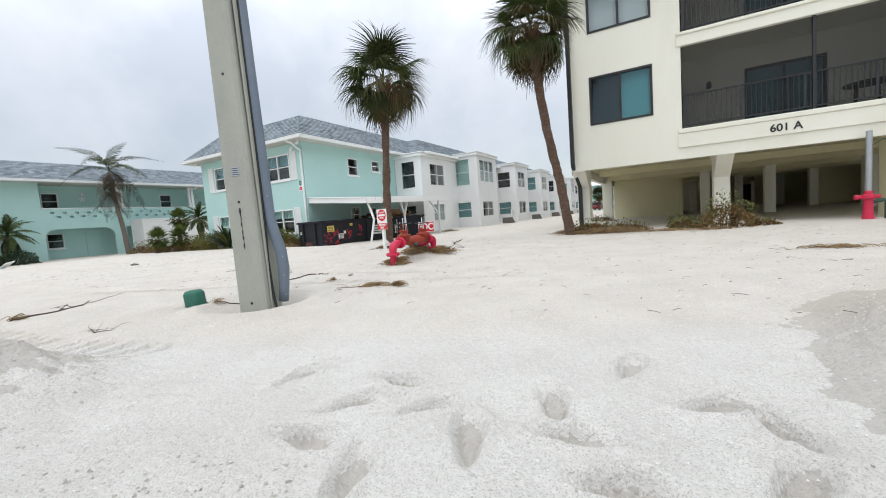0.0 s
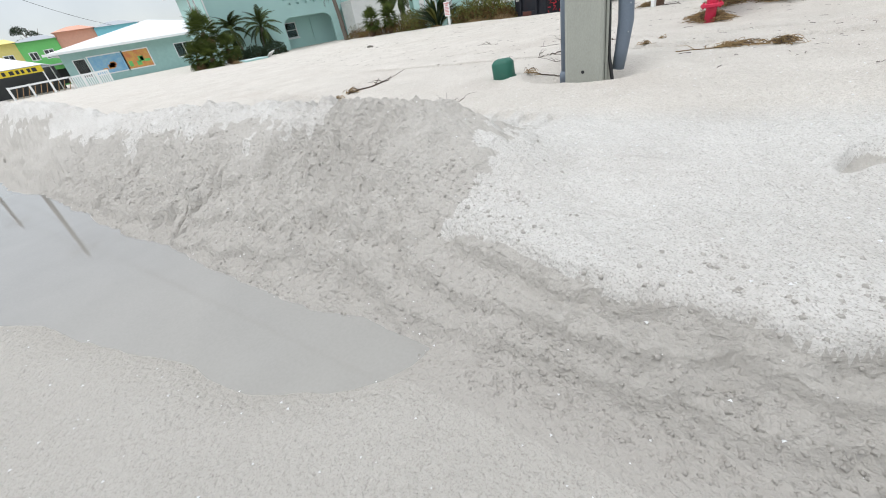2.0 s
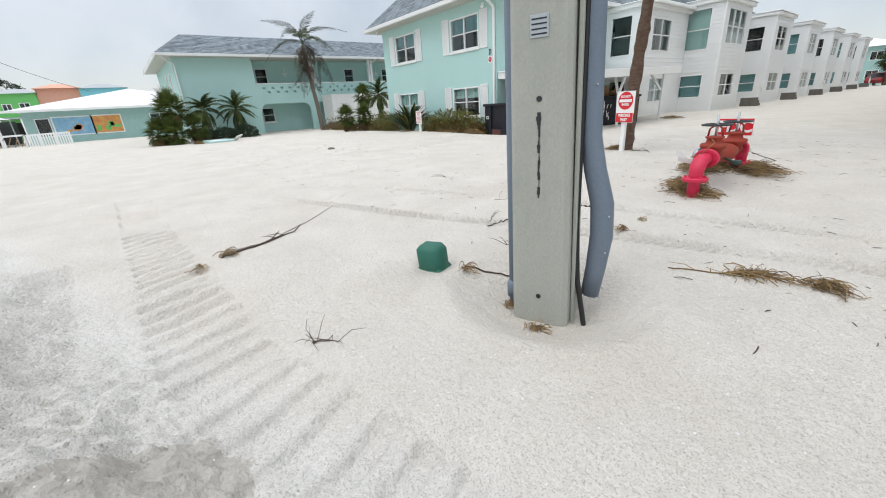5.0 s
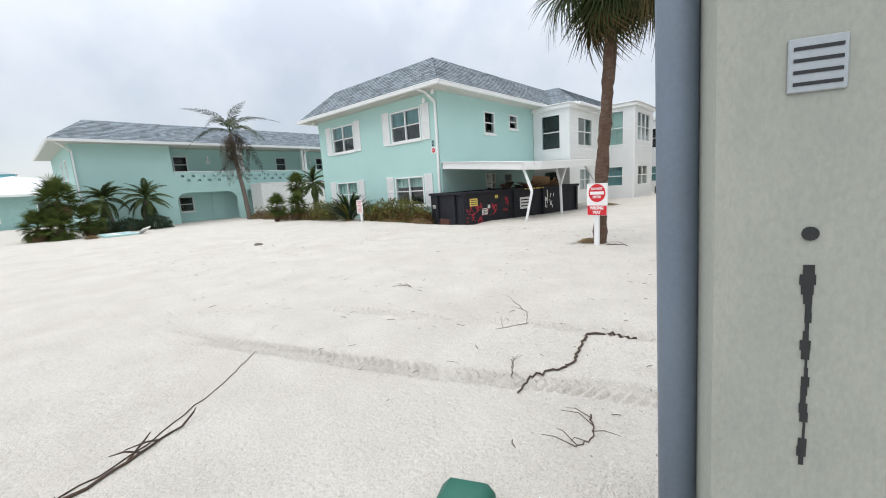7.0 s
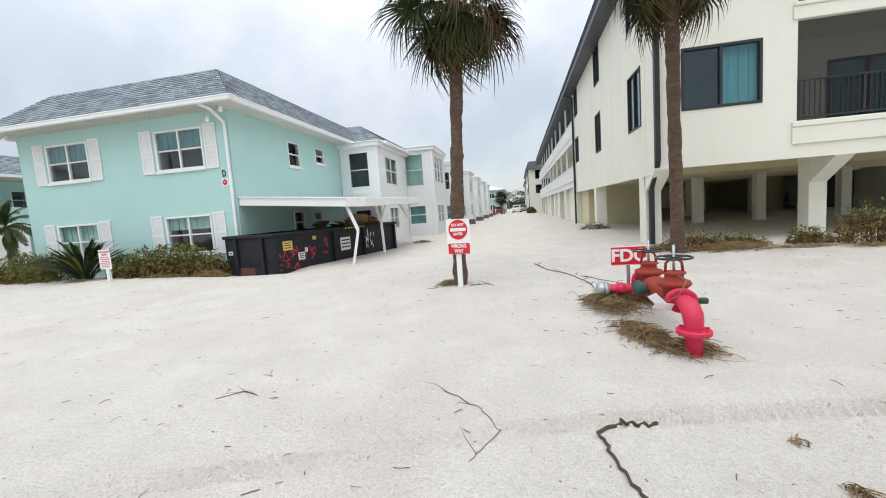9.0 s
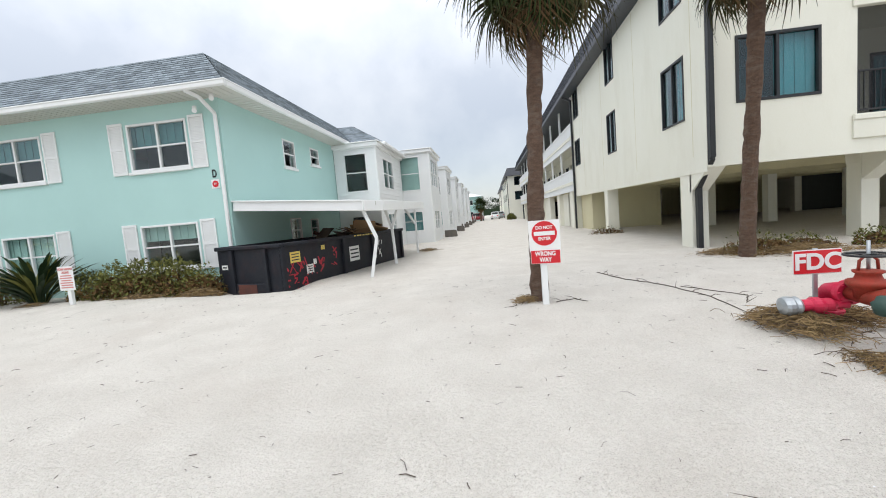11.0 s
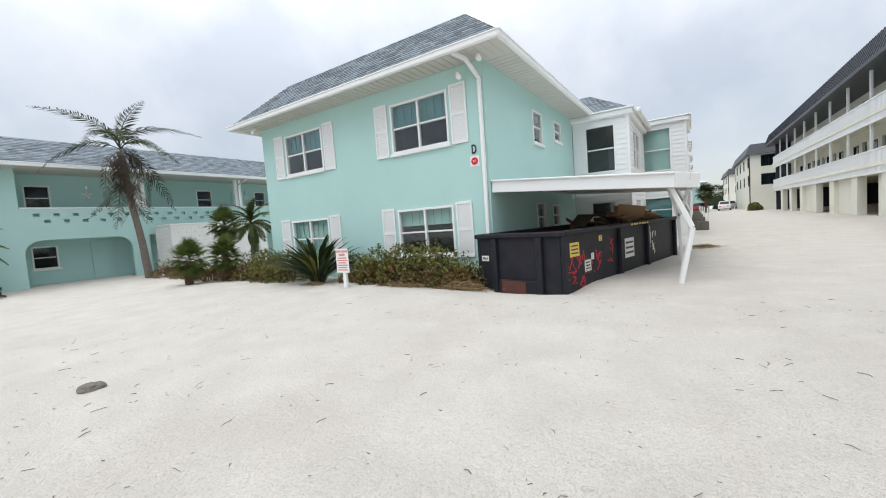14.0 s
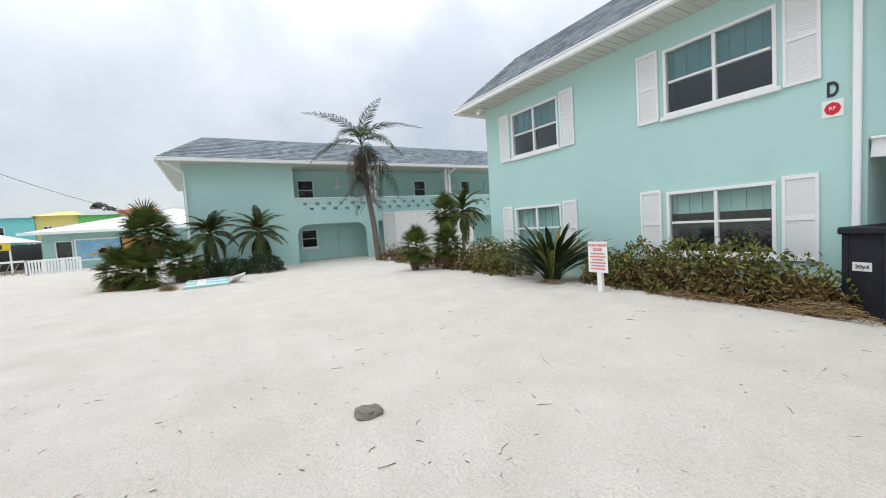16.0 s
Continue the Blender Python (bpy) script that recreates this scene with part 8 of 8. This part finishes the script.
REDCAR = mat("dark_red_car_paint", (0.20, 0.015, 0.02), 0.3, bump=0)
WHITECAR = mat("white_car_paint", (0.75, 0.76, 0.77), 0.3, bump=0)
SILVERCAR = mat("silver_car_paint", (0.40, 0.42, 0.44), 0.3, 0.3, bump=0)
car(-10.3, 84, 80, REDCAR, "dark red parked car at the lane's far end")
car(-6.6, 92, 85, WHITECAR, "white parked car at the lane's far end")
car(-5.2, 104, 95, SILVERCAR, "silver parked car far down the lane")
car(15.5, 38, 10, WHITECAR, "white parked car behind the building")
for x0, x1, y0, y1, zt, m, lab in ((-17, -9.6, 92, 120, 5.4, PALETEAL, "pale turquoise two-storey house at the lane's end"), (10, 34, 47, 58, 3.0, CREAM, "low cream cottage with a white roof")):
    ho = thing("distant_house", ((x0 + x1) / 2, y0, -0.2), lab, "house")
    fs, fe, fw = Face("y", y0, -1), Face("x", x1, 1), Face("x", x0, -1)
    hf = [(x0 + 1.2 + 3.0 * k, x0 + 2.6 + 3.0 * k, z, z + 1.2) for k in range(int((x1 - x0) / 3)) for z in ((0.9, 3.5) if zt > 4 else (0.9,))]
    hs = [(y0 + 2 + 4 * k, y0 + 3.4 + 4 * k, z, z + 1.2) for k in range(int((y1 - y0) / 4.5)) for z in ((0.9, 3.5) if zt > 4 else (0.9,))]
    bm = bmesh.new()
    wall(bm, fs, x0, x1, -0.3, zt, hf)
    wall(bm, fe, y0 + 0.2, y1, -0.3, zt, hs)
    box(bm, (x0, y0 + 0.2, -0.3), (x0 + 0.2, y1, zt))
    part("wall", bm, m, ho)
    bm = bmesh.new()
    vs = [bm.verts.new(p) for p in ((x0 - 0.6, y0 - 0.6, zt), (x1 + 0.6, y0 - 0.6, zt), (x1 + 0.6, y1, zt), (x0 - 0.6, y1, zt), ((x0 + x1) / 2, y0 + 3, zt + 1.3), ((x0 + x1) / 2, y1 - 3, zt + 1.3))]
    for q in ((0, 1, 4), (1, 2, 5, 4), (2, 3, 5), (3, 0, 4, 5), (3, 2, 1, 0)):
        bm.faces.new([vs[i] for i in q])
    part("roof", bm, WHITEROOF, ho)
    for w in hf:
        window(ho, fs, *w, 2, False, TRIM, GLASS, None, 1, False, 0.07)
    for w in hs:
        window(ho, fe, *w, 2, False, TRIM, GLASS, None, 1, False, 0.07)
for k, (x, y, sx, sy, sz, dark) in enumerate(((-6.0, 108, 1.4, 3.5, 1.5, 1), (-5.6, 114, 1.4, 3, 1.4, 1), (-6.2, 120, 1.2, 3, 1.3, 1), (-4.0, 75.5, 0.8, 1.2, 0.9, 0), (17.5, 34, 2.4, 1.0, 1.7, 1), (22, 36, 3.0, 1.2, 1.9, 1), (15.5, 44, 2, 1, 1.6, 1))):
    shrub("garden_shrub", x, y, (sx, sy, sz), "dense green garden shrub beside the lane", 2600, 200, 0.14, 400 + k, LEAF_DARK if dark else LEAF, "garden shrubs")


def tree(x, y, height, spread, seed, label):
    rng = random.Random(seed)
    tr = thing("tree", (x, y, -0.2), label, "tree", "distant trees")
    bm = bmesh.new()
    tube(bm, [(x, y, -0.4), (x + rng.uniform(-0.3, 0.3), y, height * 0.4), (x + rng.uniform(-0.5, 0.5), y, height * 0.8)], [0.22, 0.16, 0.06], 8)
    for _ in range(7):
        a, z = rng.uniform(0, math.tau), height * rng.uniform(0.3, 0.6)
        tube(bm, [(x, y, z), (x + spread * 0.4 * math.cos(a), y + spread * 0.4 * math.sin(a), z + height * 0.15), (x + spread * 0.8 * math.cos(a), y + spread * 0.8 * math.sin(a), z + height * 0.25)], [0.09, 0.06, 0.02], 5)
    part("trunk", bm, GREYTRUNK, tr)
    v, f = [], []
    for _ in range(9):
        c = (rng.uniform(-0.6, 0.6) * spread, rng.uniform(-0.6, 0.6) * spread, height * rng.uniform(0.45, 0.85))
        r = spread * rng.uniform(0.28, 0.5)
        v2, f2 = leaf_cloud(rng, c, (r, r, r * 0.7), 260, 0.16)
        f.extend([tuple(i + len(v) for i in q) for q in f2])
        v.extend(v2)
    ob = new("crown", mesh_of("crown", v, f, LEAF_DARK))
    ob.location = (0, 0, 0)
    ob.parent = tr
    tagged(ob, kind="stuff")


for k, (x, y, h, s) in enumerate(((-62, -19, 5, 3.5), (-68, -27, 5, 4), (-85, -33, 6, 4), (-90, -29, 6, 4), (-3, 150, 7, 5), (-10, 165, 8, 6), (-18, 160, 7, 5), (4, 160, 8, 6), (-14, 180, 9, 7), (-1, 185, 9, 7), (-128, -14, 14, 3.0))):
    tree(x, y, h, s, 500 + k, "broad green tree far beyond the houses" if k < 10 else "tall storm-bare pine behind the shops")
P9 = thing("cabbage_palm", (-9.0, 82, -0.1), "short fan palm before the house at the lane's end", "palm tree", "fan palms")
trunk(P9, [(-9.6, 82, -0.2), (-9.6, 82, 1.5), (-9.6, 82, 3.0)], [0.2, 0.18, 0.18], TRUNK, 9)
crown(P9, (-9.6, 82, 3.1), FAN_GREEN, FAN_DRY, 40, 6, 12)
bm = bmesh.new()
for x0, x1, y in ((-160, 160, 260),):
    prev = None
    for k in range(161):
        x = x0 + (x1 - x0) * k / 160
        h = 5 + 3.5 * noise.noise(Vector((x * 0.06, 3, 0))) + 2 * noise.noise(Vector((x * 0.3, 7, 0)))
        cur = [bm.verts.new((x, y + 6 * noise.noise(Vector((x * 0.1, 1, 0))), -1)), bm.verts.new((x, y + 4 * noise.noise(Vector((x * 0.2, 5, 0))), h))]
        if prev:
            bm.faces.new((prev[0], cur[0], cur[1], prev[1]))
        prev = cur
tagged(part("backdrop", bm, LEAF_DARK), "distant dark tree line on the horizon", "trees", kind="structure")
